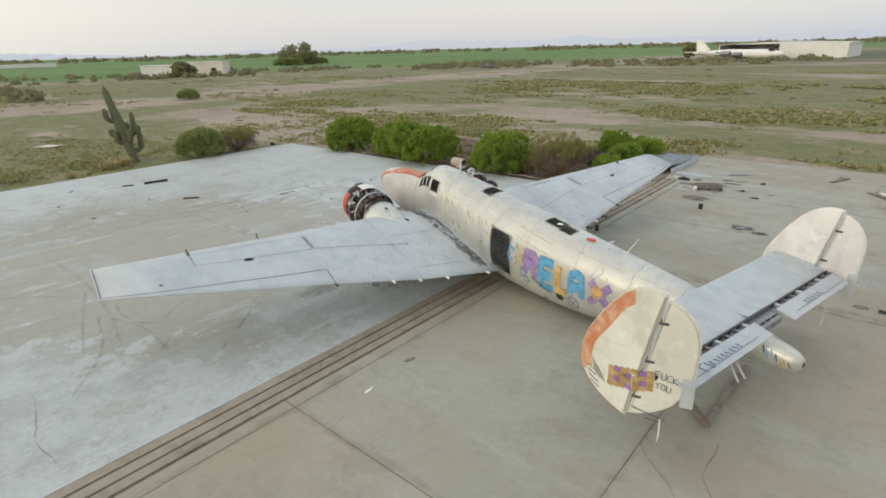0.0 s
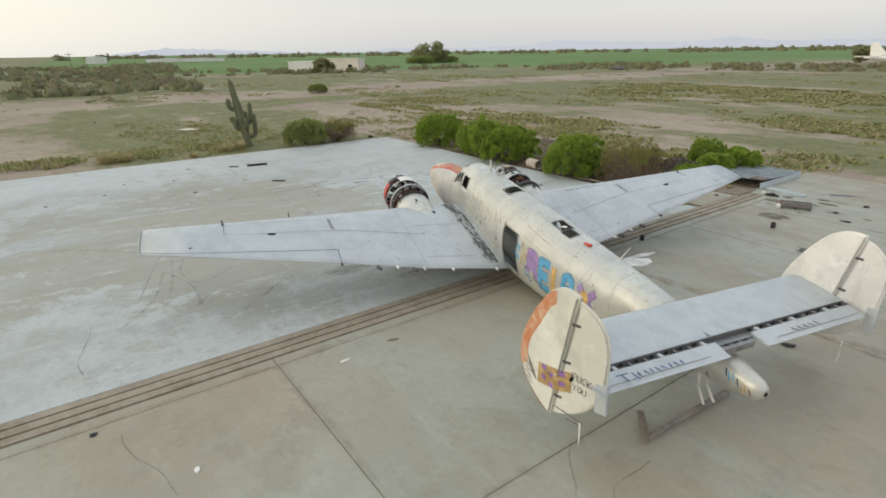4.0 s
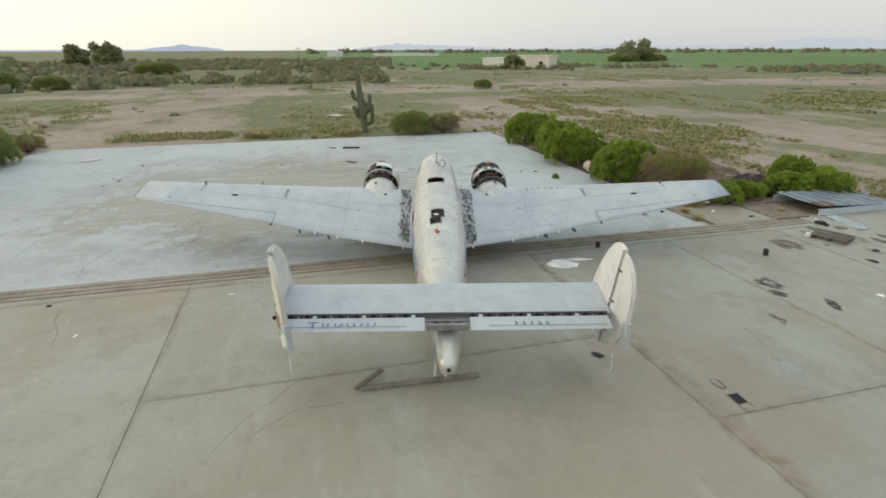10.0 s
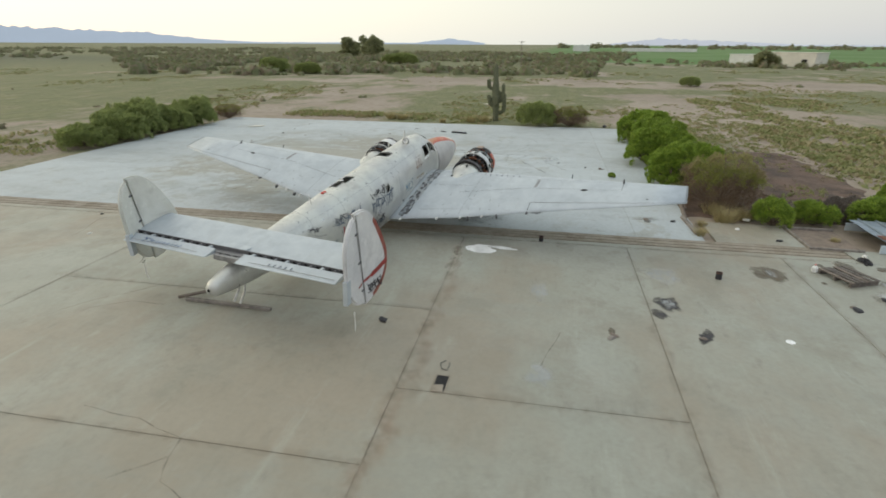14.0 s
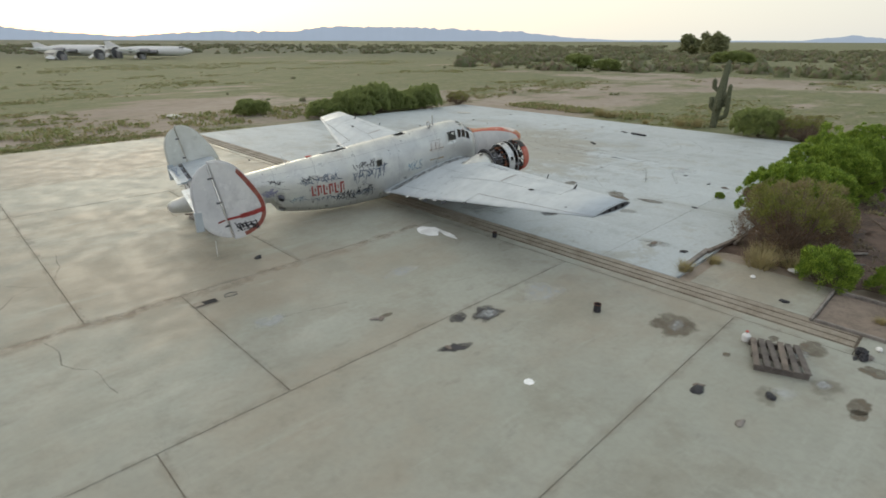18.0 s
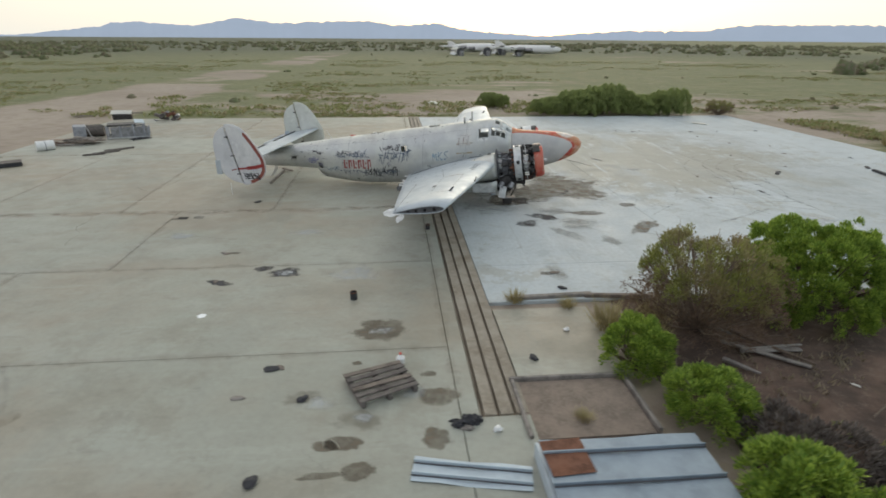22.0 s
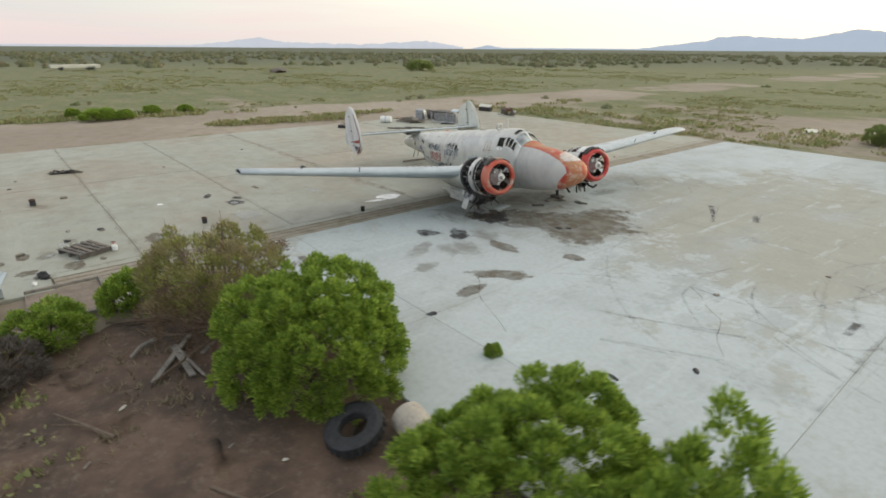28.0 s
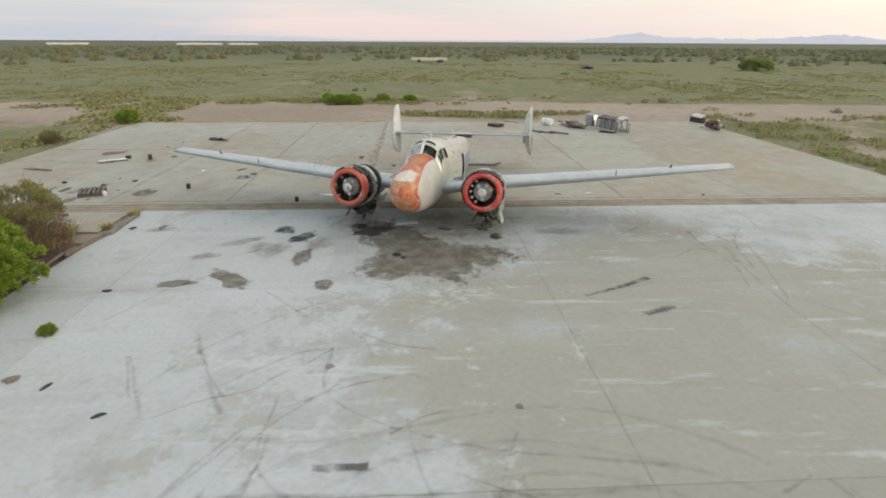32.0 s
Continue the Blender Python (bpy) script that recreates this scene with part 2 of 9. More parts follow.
    warp.inputs[1].default_value = (3.5, 3.5, 0)
    k.l.new(k.co, warp.inputs[2])
    k.l.new(warp.outputs[0], vor.inputs["Vector"])
    crack = k.ramp(vor.outputs["Distance"], 0.0, 0.003, 1.0, 0.0)
    crack = k.math("MULTIPLY", crack, k.ramp(k.noise(0.12, 2), 0.52, 0.66, 0, 0.4))
    c = k.mix(crack, c, tuple(v * 0.35 for v in base))
    return k.put(c, k.ramp(k.noise(1.1, 7), 0.3, 0.7, 0.56 if film else 0.47, 0.78 if film else 0.69), 0, k.noise(22, 6), 0.10)


m_apron = concrete("apron_concrete", (0.345, 0.35, 0.293), (0.40, 0.412, 0.36), (0.28, 0.268, 0.212), 0.8)
m_pad = concrete("washed_concrete", (0.355, 0.35, 0.305), (0.415, 0.455, 0.47), (0.32, 0.31, 0.265), 1.0, film=True)
m_joint = plain("joint_dirt", (0.20, 0.175, 0.14), 0.95)
m_padjoint = plain("pale_joint_dirt", (0.29, 0.275, 0.24), 0.95)
m_groove = plain("packed_groove_dirt", (0.19, 0.155, 0.115), 0.95)
m_track = plain("worn_track_concrete", (0.32, 0.285, 0.23), 0.85, 0, 0.35, 1.2, (0.22, 0.185, 0.14))


def ground_material():
    k = Mat("desert_ground")
    x, y, z = k.sep()
    dirt = k.mix(k.ramp(k.noise(0.05, 6), 0.35, 0.65), (0.285, 0.235, 0.186), (0.37, 0.312, 0.252))
    dirt = k.mix(k.ramp(k.noise(0.9, 6, 0.7), 0.42, 0.72, 0, 0.6), dirt, (0.205, 0.162, 0.122))
    dirt = k.mix(k.ramp(k.noise(0.35, 8, 0.74, (1, 1.7, 1)), 0.54, 0.64, 0, 0.5), dirt, (0.27, 0.235, 0.15))
    grass = k.mix(k.ramp(k.noise(0.25, 6, 0.7), 0.38, 0.64), (0.165, 0.172, 0.068), (0.112, 0.134, 0.047))
    grass = k.mix(k.ramp(k.noise(2.5, 4), 0.42, 0.72, 0, 0.5), grass, (0.25, 0.232, 0.115))
    grass = k.mix(k.ramp(k.noise(0.14, 7, 0.72, (1, 2.4, 1)), 0.52, 0.62, 0, 0.5), grass, (0.28, 0.235, 0.155))
    big = k.noise(0.018, 4, 0.55, (1, 2.2, 1))
    mid = k.noise(0.10, 6, 0.65, (1.0, 1.6, 1))
    fac = k.math("ADD", k.math("MULTIPLY", big, 0.62), k.math("MULTIPLY", mid, 0.38))
    r = k.math("SQRT", k.math("ADD", k.math("POWER", k.math("ADD", x, 12.0), 2.0), k.math("POWER", k.math("ADD", y, -10.0), 2.0)))
    near = k.ramp(r, 30, 100, -0.04, 0.05)
    fac = k.math("ADD", fac, near)
    south = k.math("ADD", k.math("MULTIPLY", x, 0.1), k.math("MULTIPLY", y, -1.0))
    fac = k.math("ADD", fac, k.ramp(south, 13, 45, 0, 0.10))
    fac = k.math("ADD", fac, k.math("MULTIPLY", k.math("ADD", k.noise(0.05, 5, 0.6, (0.25, 1.6, 1)), -0.5), 0.16))
    fac = k.math("ADD", fac, k.math("MULTIPLY", k.math("MULTIPLY", k.ramp(y, 38, 48, 0, 0.075), k.ramp(y, 95, 130, 1, 0)), k.ramp(x, -45, -15)))
    # bare lane beside the apron, then open pasture to the east
    fac = k.math("ADD", fac, k.math("MULTIPLY", k.ramp(x, 16, 20), k.ramp(x, 29, 37, -0.15, 0.085)))
    fac = k.math("ADD", fac, k.math("MULTIPLY", k.ramp(x, -20, -60), k.ramp(y, 40, 0, 0.0, 0.025)))
    # old dirt lane west of the pad
    fac = k.math("ADD", fac, k.math("MULTIPLY", k.ramp(x, -122, -112), k.ramp(x, -96, -86, -0.11, 0.0)))
    c = k.mix(k.ramp(fac, 0.46, 0.53, 0, 0.9), dirt, grass)
    tuft = k.ramp(k.noise(1.5, 7, 0.72, (1, 1.7, 1)), 0.52, 0.60, 0, 0.75)
    c = k.mix(k.math("MULTIPLY", k.ramp(fac, 0.42, 0.54), tuft), c, (0.095, 0.106, 0.044))
    c = k.mix(k.ramp(k.noise(2.1, 6, 0.7), 0.64, 0.70, 0, 0.6), c, (0.15, 0.145, 0.075))
    c = k.mix(k.math("MULTIPLY", k.ramp(fac, 0.47, 0.55), k.ramp(k.noise(0.35, 8, 0.75, (1, 1.5, 1)), 0.50, 0.62, 0, 0.6)), c, (0.10, 0.125, 0.05))
    # irrigated crops on the far side of the airfield
    side = k.math("ADD", k.math("MULTIPLY", x, -0.95), k.math("MULTIPLY", y, 0.31))
    crop = k.math("MULTIPLY", k.ramp(side, 226, 236), k.ramp(y, -30, 10))
    green = k.mix(k.ramp(k.noise(0.01, 3), 0.4, 0.6), (0.085, 0.17, 0.035), (0.12, 0.20, 0.06))
    c = k.mix(crop, c, green)
    # far scrub fades together
    c = k.mix(k.math("MULTIPLY", k.ramp(r, 150, 330, 0, 0.9), k.ramp(side, 120, 200, 1, 0)), c, (0.085, 0.095, 0.052))
    return k.put(c, 0.95, 0, k.noise(6, 6), 0.5, 0.05)


m_ground = ground_material()
m_soil = Mat("dark_soil")
m_soil = m_soil.put(m_soil.mix(m_soil.ramp(m_soil.noise(5, 8, 0.75), 0.5, 0.68, 0, 0.6), m_soil.mix(m_soil.ramp(m_soil.noise(0.5, 8, 0.7), 0.38, 0.62), (0.150, 0.098, 0.072), (0.066, 0.046, 0.036)), (0.20, 0.155, 0.115)), 0.95, 0, m_soil.noise(9, 5), 0.6, 0.04)


def skin_material(name, base, streak, metal=0.35, rough=0.42, grime=0.5):
    """Weathered aluminium skin: faded paint, bare patches, grime and faint rust."""
    k = Mat(name)
    c = k.mix(k.ramp(k.noise(0.9, 6), 0.36, 0.64), base, streak)
    c = k.mix(k.ramp(k.noise(1.6, 8, 0.72, (0.8, 1, 0.5)), 0.48, 0.66, 0, grime), c, tuple(v * 0.66 for v in streak))
    c = k.mix(k.ramp(k.noise(3.2, 7, 0.7, (0.35, 1, 1.6)), 0.54, 0.70, 0, grime), c, tuple(v * 0.76 for v in streak))
    c = k.mix(k.ramp(k.noise(2.3, 7, 0.66), 0.58, 0.66, 0, grime), c, tuple(min(1, v * 1.18) for v in base))
    c = k.mix(k.ramp(k.noise(0.7, 5, 0.7, (1, 1, 0.7)), 0.60, 0.76, 0, grime * 0.5), c, (0.42, 0.31, 0.22))
    c = k.mix(k.ramp(k.noise(14, 4), 0.55, 0.8, 0, 0.2), c, tuple(v * 0.6 for v in base))
    return k.put(c, k.ramp(k.noise(3), 0.3, 0.7, rough - 0.1, rough + 0.16), metal, k.noise(1.6, 3), 0.05, 0.02)


m_skin = skin_material("weathered_skin", (0.635, 0.64, 0.595), (0.54, 0.545, 0.53), 0.5, 0.36, 0.34)
m_finskin = skin_material("grey_fin_paint", (0.74, 0.735, 0.725), (0.63, 0.63, 0.64), 0.05, 0.5, 0.45)
m_wing = skin_material("dull_wing_paint", (0.515, 0.56, 0.59), (0.45, 0.495, 0.53), 0.2, 0.42, 0.24)
m_fin = skin_material("cream_fabric_fin", (0.69, 0.70, 0.65), (0.60, 0.605, 0.55), 0.0, 0.6, 0.4)
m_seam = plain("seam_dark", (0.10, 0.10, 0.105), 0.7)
m_black = plain("black_void", (0.012, 0.012, 0.013), 0.8)
m_seamlight = plain("skin_lap", (0.37, 0.37, 0.37), 0.5, 0.3, 0.4, 7)
m_oily = plain("oily_metal", (0.065, 0.06, 0.058), 0.5, 0.6, 0.5, 9)
m_steel = plain("grey_steel", (0.33, 0.33, 0.34), 0.45, 0.7, 0.4, 5)
m_silver = plain("bare_aluminium", (0.62, 0.62, 0.61), 0.4, 0.6, 0.35, 5)
m_red = plain("faded_red_paint", (0.52, 0.05, 0.03), 0.5, 0, 0.4, 4, (0.40, 0.11, 0.075))
m_redfin = plain("worn_red_trim", (0.26, 0.055, 0.04), 0.6, 0, 0.4, 4, (0.30, 0.17, 0.13))
m_white = plain("white_paint", (0.78, 0.78, 0.76), 0.5, 0, 0.15)
m_wood = plain("weathered_wood", (0.21, 0.175, 0.145), 0.9, 0, 0.45, 4)
m_darkwood = plain("dark_old_wood", (0.155, 0.137, 0.122), 0.9, 0, 0.5, 5, (0.075, 0.064, 0.057))
m_greywood = plain("grey_wood", (0.26, 0.235, 0.21), 0.9, 0, 0.45, 4)
m_rubber = plain("black_rubber", (0.035, 0.035, 0.04), 0.75, 0, 0.3, 5)
m_sheet = plain("galvanised_sheet", (0.29, 0.345, 0.40), 0.5, 0.3, 0.25, 0.8)
m_palesheet = plain("pale_sheet", (0.52, 0.59, 0.64), 0.5, 0.2, 0.15, 0.8)
m_dirt = plain("brown_dirt", (0.25, 0.20, 0.16), 0.95, 0, 0.35, 2.0)
m_rust = plain("rust", (0.19, 0.085, 0.05), 0.9, 0, 0.5, 4)
m_bark = plain("bark", (0.16, 0.12, 0.09), 0.95, 0, 0.4, 8)
m_dry = plain("dry_grass", (0.42, 0.36, 0.18), 0.9)
m_plaster = plain("pale_plaster", (0.66, 0.64, 0.57), 0.85, 0, 0.15, 0.4)
m_hangar = plain("white_hangar_sheet", (0.70, 0.71, 0.70), 0.6, 0, 0.12, 0.2)


def nose_material():
    k = Mat("orange_nose_paint")
    x, y, z = k.sep()
    wob = k.math("MULTIPLY", k.math("ADD", k.noise(3, 5), -0.5), 0.05)
    # grey side panels: rounded above, cut off along a slant below
    a = k.math("POWER", k.math("ABSOLUTE", k.math("DIVIDE", k.math("ADD", x, 0.9), 2.40)), 2.3)
    b = k.math("POWER", k.math("ABSOLUTE", k.math("DIVIDE", k.math("ADD", z, -2.2), 0.56)), 2.3)
    edge = k.math("ADD", k.math("ADD", a, b), wob)
    upper = k.math("MULTIPLY", k.ramp(edge, 1.0, 1.03), k.ramp(z, 2.19, 2.21))
    slant = k.math("ADD", k.math("ADD", x, k.math("MULTIPLY", k.math("ADD", z, -2.2), -0.85)), wob)
    lower = k.math("MULTIPLY", k.ramp(slant, 1.49, 1.51), k.ramp(z, 2.21, 2.19))
    side = k.math("MAXIMUM", upper, lower)
    red, faded = (0.50, 0.062, 0.035), (0.55, 0.17, 0.07)
    orange = k.mix(k.ramp(k.noise(1.5, 7, 0.7), 0.40, 0.62), red, faded)
    # ochre where the paint wore thin, redder along the panel's border
    rim = k.math("MAXIMUM", k.math("MULTIPLY", k.ramp(edge, 1.28, 1.02), k.ramp(z, 2.19, 2.21)), k.math("MULTIPLY", k.ramp(slant, 1.85, 1.55), k.ramp(z, 2.21, 2.19)))
    worn = k.math("MULTIPLY", k.ramp(k.noise(2.6, 8, 0.72, (0.7, 1, 1)), 0.40, 0.56, 0, 0.85), k.ramp(rim, 1.0, 0.35))
    orange = k.mix(worn, orange, (0.44, 0.24, 0.12))
    orange = k.mix(k.math("MULTIPLY", rim, 0.7), orange, (0.40, 0.042, 0.03))
    orange = k.mix(k.math("MULTIPLY", k.ramp(x, -0.2, 0.5), k.ramp(k.noise(5, 8, 0.75, (0.4, 1, 1)), 0.50, 0.58, 0, 0.6)), orange, (0.62, 0.46, 0.36))
    orange = k.mix(k.ramp(k.noise(6, 6, 0.7), 0.60, 0.70, 0, 0.45), orange, (0.20, 0.12, 0.09))
    # bleached patch on top of the nose
    d = k.math("ADD", k.math("ADD", k.math("POWER", k.math("DIVIDE", k.math("ADD", x, -1.15), 0.48), 2.0), k.math("POWER", k.math("DIVIDE", y, 0.40), 2.0)), k.math("MULTIPLY", k.noise(3.5, 7, 0.7), 1.5))
    patch = k.math("MULTIPLY", k.ramp(d, 1.75, 1.25), k.ramp(z, 2.45, 2.55))
    orange = k.mix(patch, orange, k.mix(k.ramp(k.noise(7, 5), 0.4, 0.6), (0.70, 0.66, 0.62), (0.60, 0.50, 0.42)))
    grey = k.mix(k.ramp(k.noise(1.3, 6), 0.4, 0.65), (0.54, 0.53, 0.505), (0.455, 0.45, 0.44))
    grey = k.mix(k.ramp(k.noise(2.2, 8, 0.75, (1, 1, 0.5)), 0.50, 0.66, 0, 0.4), grey, (0.37, 0.345, 0.315))
    return k.put(k.mix(side, grey, orange), 0.5, 0.08, k.noise(2.6, 4), 0.14, 0.02)


m_nose = nose_material()


def leaf_material(name, light, deep, brown=None):
    k = Mat(name)
    c = k.mix(k.island(), light, deep)
    c = k.mix(k.ramp(k.noise(3.6, 2), 0.40, 0.66, 0, 0.45), c, deep)
    if brown:
        c = k.mix(k.ramp(k.noise(0.9, 3), 0.45, 0.6), c, brown)
    k.put(c, 0.65)
    tr = k.n.new("ShaderNodeBsdfTranslucent")
    k.l.new(c, tr.inputs["Color"])
    mx = k.n.new("ShaderNodeMixShader")
    mx.inputs[0].default_value = 0.3
    k.l.new(k.b.outputs[0], mx.inputs[1])
    k.l.new(tr.outputs[0], mx.inputs[2])
    k.l.new(mx.outputs[0], k.n["Material Output"].inputs["Surface"])
    return k.m


m_leaf = leaf_material("bright_leaves", (0.47, 0.585, 0.095), (0.115, 0.205, 0.03))
m_leafdull = leaf_material("olive_leaves", (0.42, 0.47, 0.17), (0.22, 0.27, 0.10))
m_leafbrown = leaf_material("half_dry_leaves", (0.34, 0.36, 0.09), (0.20, 0.21, 0.07), (0.30, 0.25, 0.13))
m_deadleaf = leaf_material("dead_leaves", (0.27, 0.19, 0.12), (0.16, 0.11, 0.075))
m_twig = plain("pale_dead_twigs", (0.26, 0.20, 0.155), 0.95, 0, 0.4, 8)
m_scrub = leaf_material("desert_scrub", (0.25, 0.275, 0.125), (0.155, 0.18, 0.08), (0.25, 0.205, 0.135))
m_treeleaf = leaf_material("far_tree_leaves", (0.36, 0.37, 0.20), (0.22, 0.235, 0.12))
m_tuft = leaf_material("grass_blades", (0.33, 0.34, 0.14), (0.20, 0.23, 0.085), (0.35, 0.30, 0.165))
m_straw = leaf_material("dead_weeds", (0.28, 0.225, 0.14), (0.18, 0.15, 0.09))
m_charred = leaf_material("charred_twigs", (0.23, 0.195, 0.17), (0.10, 0.085, 0.075))
m_cactus = plain("saguaro_skin", (0.115, 0.125, 0.07), 0.8, 0, 0.35, 6)


def stain_material(name, color, rough=0.5, cover=0.9, soft=0.55, rag=1.9, hole=0.12):
    """A blot with a ragged, soft border."""
    k = Mat(name)
    c = k.mix(k.ramp(k.noise(1.6, 5), 0.35, 0.7), color, tuple(v * 1.35 for v in color))
    k.put(c, rough)
    uv = k.n.new("ShaderNodeUVMap")
    sp = k.n.new("ShaderNodeSeparateXYZ")
    k.l.new(uv.outputs[0], sp.inputs[0])
    edge = k.math("ADD", sp.outputs[0], k.math("MULTIPLY", k.math("ADD", k.noise(2.3, 10, 0.72), -0.5), rag))
    fac = k.math("MULTIPLY", k.ramp(edge, 0.06, soft, 0, cover), k.ramp(k.noise(1.7, 8, 0.74), 0.36, 0.62, hole, 1))
    tr = k.n.new("ShaderNodeBsdfTransparent")
    mx = k.n.new("ShaderNodeMixShader")
    k.l.new(fac, mx.inputs[0])
    k.l.new(tr.outputs[0], mx.inputs[1])
    k.l.new(k.b.outputs[0], mx.inputs[2])
    k.l.new(mx.outputs[0], k.n["Material Output"].inputs["Surface"])
    return k.m


m_oil = stain_material("oil_stain", (0.145, 0.118, 0.083), 0.8, 0.7, 0.3, 1.5, 0.5)
m_tar = stain_material("black_stain", (0.045, 0.043, 0.046), 0.8, 0.95, 0.35, 1.9, 0.35)
m_pale = stain_material("pale_spill", (0.50, 0.52, 0.52), 0.8, 0.5)
m_wspill = stain_material("white_paint_spill", (0.80, 0.81, 0.80), 0.7, 1.0, 0.1, 0.5, 0.85)
m_bluepaint = stain_material("blue_paint_spill", (0.07, 0.09, 0.16), 0.6, 0.9)
m_crack = stain_material("crack_dirt", (0.17, 0.145, 0.12), 0.9, 0.5, 0.35)
m_rustdrift = stain_material("red_dirt_drift", (0.36, 0.235, 0.16), 0.9, 0.30, 0.9)
m_drift = stain_material("dirt_drift", (0.25, 0.20, 0.145), 0.9, 0.22, 0.9)
m_oilfaint = stain_material("old_oil_stain", (0.185, 0.152, 0.105), 0.85, 0.36, 0.5, 1.8, 0.3)
m_skiddark = stain_material("short_skid", (0.10, 0.10, 0.10), 0.85, 0.8, 0.45)
m_skidthin = stain_material("thin_tyre_mark", (0.18, 0.185, 0.185), 0.85, 0.27, 0.9)
m_skidmark = stain_material("tyre_mark", (0.2, 0.2, 0.195), 0.8, 0.13)


def glass_material():
    k = Mat("scratched_glass")
    k.put((0.8, 0.84, 0.85), 0.12)
    k.b.inputs["Specular IOR Level"].default_value = 0.9
    tr = k.n.new("ShaderNodeBsdfTransparent")
    tr.inputs["Color"].default_value = (0.75, 0.8, 0.8, 1)
    mx = k.n.new("ShaderNodeMixShader")
    k.l.new(k.ramp(k.noise(3, 5), 0.3, 0.7, 0.25, 0.55), mx.inputs[0])
    k.l.new(tr.outputs[0], mx.inputs[1])
    k.l.new(k.b.outputs[0], mx.inputs[2])
    k.l.new(mx.outputs[0], k.n["Material Output"].inputs["Surface"])
    return k.m


m_glass = glass_material()

# ---- mesh helpers ----


def part(name, bm, material, parent=None, label="", smooth=False, kind=""):
    """Links a bmesh as one mesh object under a thing or a part."""
    me = bpy.data.meshes.new(name)
    if smooth:
        for fc in bm.faces:
            fc.smooth = True
    bm.to_mesh(me)
    bm.free()
    me.materials.append(material)
    ob = new(name, me)
    if parent:
        ob.parent = parent
    return tagged(ob, label, kind=kind)


def thing(name, m, label, category, group="", kind=""):
    ob = new(name)
    ob.empty_display_size = 0.2
    ob.matrix_basis = m
    return tagged(ob, label, category, group, kind)


def raw(name, verts, faces, material, parent=None, label="", smooth=False, kind=""):
    me = bpy.data.meshes.new(name)
    me.from_pydata([tuple(v) for v in verts], [], faces)
    me.materials.append(material)
    if smooth:
        me.polygons.foreach_set("use_smooth", [True] * len(me.polygons))
    ob = new(name, me)
    if parent:
        ob.parent = parent
    return tagged(ob, label, kind=kind)


def box(bm, c, s, rz=0.0, bevel=0.0, m=None):
    """A box of size s round c; returns its vertices."""
    r = bmesh.ops.create_cube(bm, size=1.0)
    t = (m or Matrix()) @ pose(*c, 0, 0, rz) @ Matrix.Diagonal((*s, 1))
    bmesh.ops.transform(bm, matrix=t, verts=r["verts"])
    if bevel:
        edges = list({e for v in r["verts"] for e in v.link_edges})
        bmesh.ops.bevel(bm, geom=edges, offset=bevel, segments=1, affect="EDGES")


def box_bm(c, s, rz=0.0, bevel=0.0, m=None):
    bm = bmesh.new()
    box(bm, c, s, rz, bevel, m)
    return bm


def tube(bm, pts, radii, n=8, cap=True):
    """A round bar along points."""
    pts = [Vector(p) for p in pts]
    rings = []
    for i, p in enumerate(pts):
        d = (pts[min(i + 1, len(pts) - 1)] - pts[max(i - 1, 0)]).normalized()
        q = d.to_track_quat("Z", "Y").to_matrix()
        r = radii[i] if hasattr(radii, "__len__") else radii
        rings.append([bm.verts.new(p + q @ Vector((r * math.cos(2 * math.pi * j / n), r * math.sin(2 * math.pi * j / n), 0))) for j in range(n)])
    for a, b in zip(rings, rings[1:]):
        for j in range(n):
            bm.faces.new((a[j], a[(j + 1) % n], b[(j + 1) % n], b[j]))
    if cap:
        bm.faces.new(rings[0][::-1])
        bm.faces.new(rings[-1])


def tube_bm(pts, radii, n=8):
    bm = bmesh.new()
    tube(bm, pts, radii, n)
    return bm


def spin(bm, profile, n=24, m=None, closed=False):
    """Turns (axial, radius) pairs round the x axis."""
    rings = []
    for a, r in profile:
        rings.append([bm.verts.new((m or Matrix()) @ Vector((a, r * math.cos(2 * math.pi * j / n), r * math.sin(2 * math.pi * j / n)))) for j in range(n)])
    pairs = list(zip(rings, rings[1:])) + ([(rings[-1], rings[0])] if closed else [])
    for a, b in pairs:
        for j in range(n):
            bm.faces.new((a[j], b[j], b[(j + 1) % n], a[(j + 1) % n]))
    bmesh.ops.recalc_face_normals(bm, faces=bm.faces)


def spin_bm(profile, n=24, m=None, closed=False):
    bm = bmesh.new()
    spin(bm, profile, n, m, closed)
    return bm


def curve_at(xs, ys, x):
    """A smooth curve through the given values (Catmull-Rom)."""
    i = int(np.clip(np.searchsorted(xs, x) - 1, 0, len(xs) - 2))
    x0, x1 = xs[i], xs[i + 1]
    t = min(max((x - x0) / (x1 - x0), 0), 1)
    def slope(j):
        a, b = max(j - 1, 0), min(j + 1, len(xs) - 1)
        return (ys[b] - ys[a]) / (xs[b] - xs[a])
    m0, m1, h = slope(i), slope(i + 1), x1 - x0
    return (2 * t**3 - 3 * t**2 + 1) * ys[i] + (t**3 - 2 * t**2 + t) * h * m0 + (-2 * t**3 + 3 * t**2) * ys[i + 1] + (t**3 - t**2) * h * m1

# ---- ground, distance ----


# the slabs lie slightly turned against the axes
GRID = Matrix.Translation((-1.0, 9.0, 0)) @ Matrix.Rotation(radians(1.72), 4, "Z") @ Matrix.Translation((1.0, -9.0, 0))
UNGRID = GRID.inverted()


def on_grid(x, y):
    p = GRID @ Vector((x, y, 0))
    return (p.x, p.y)


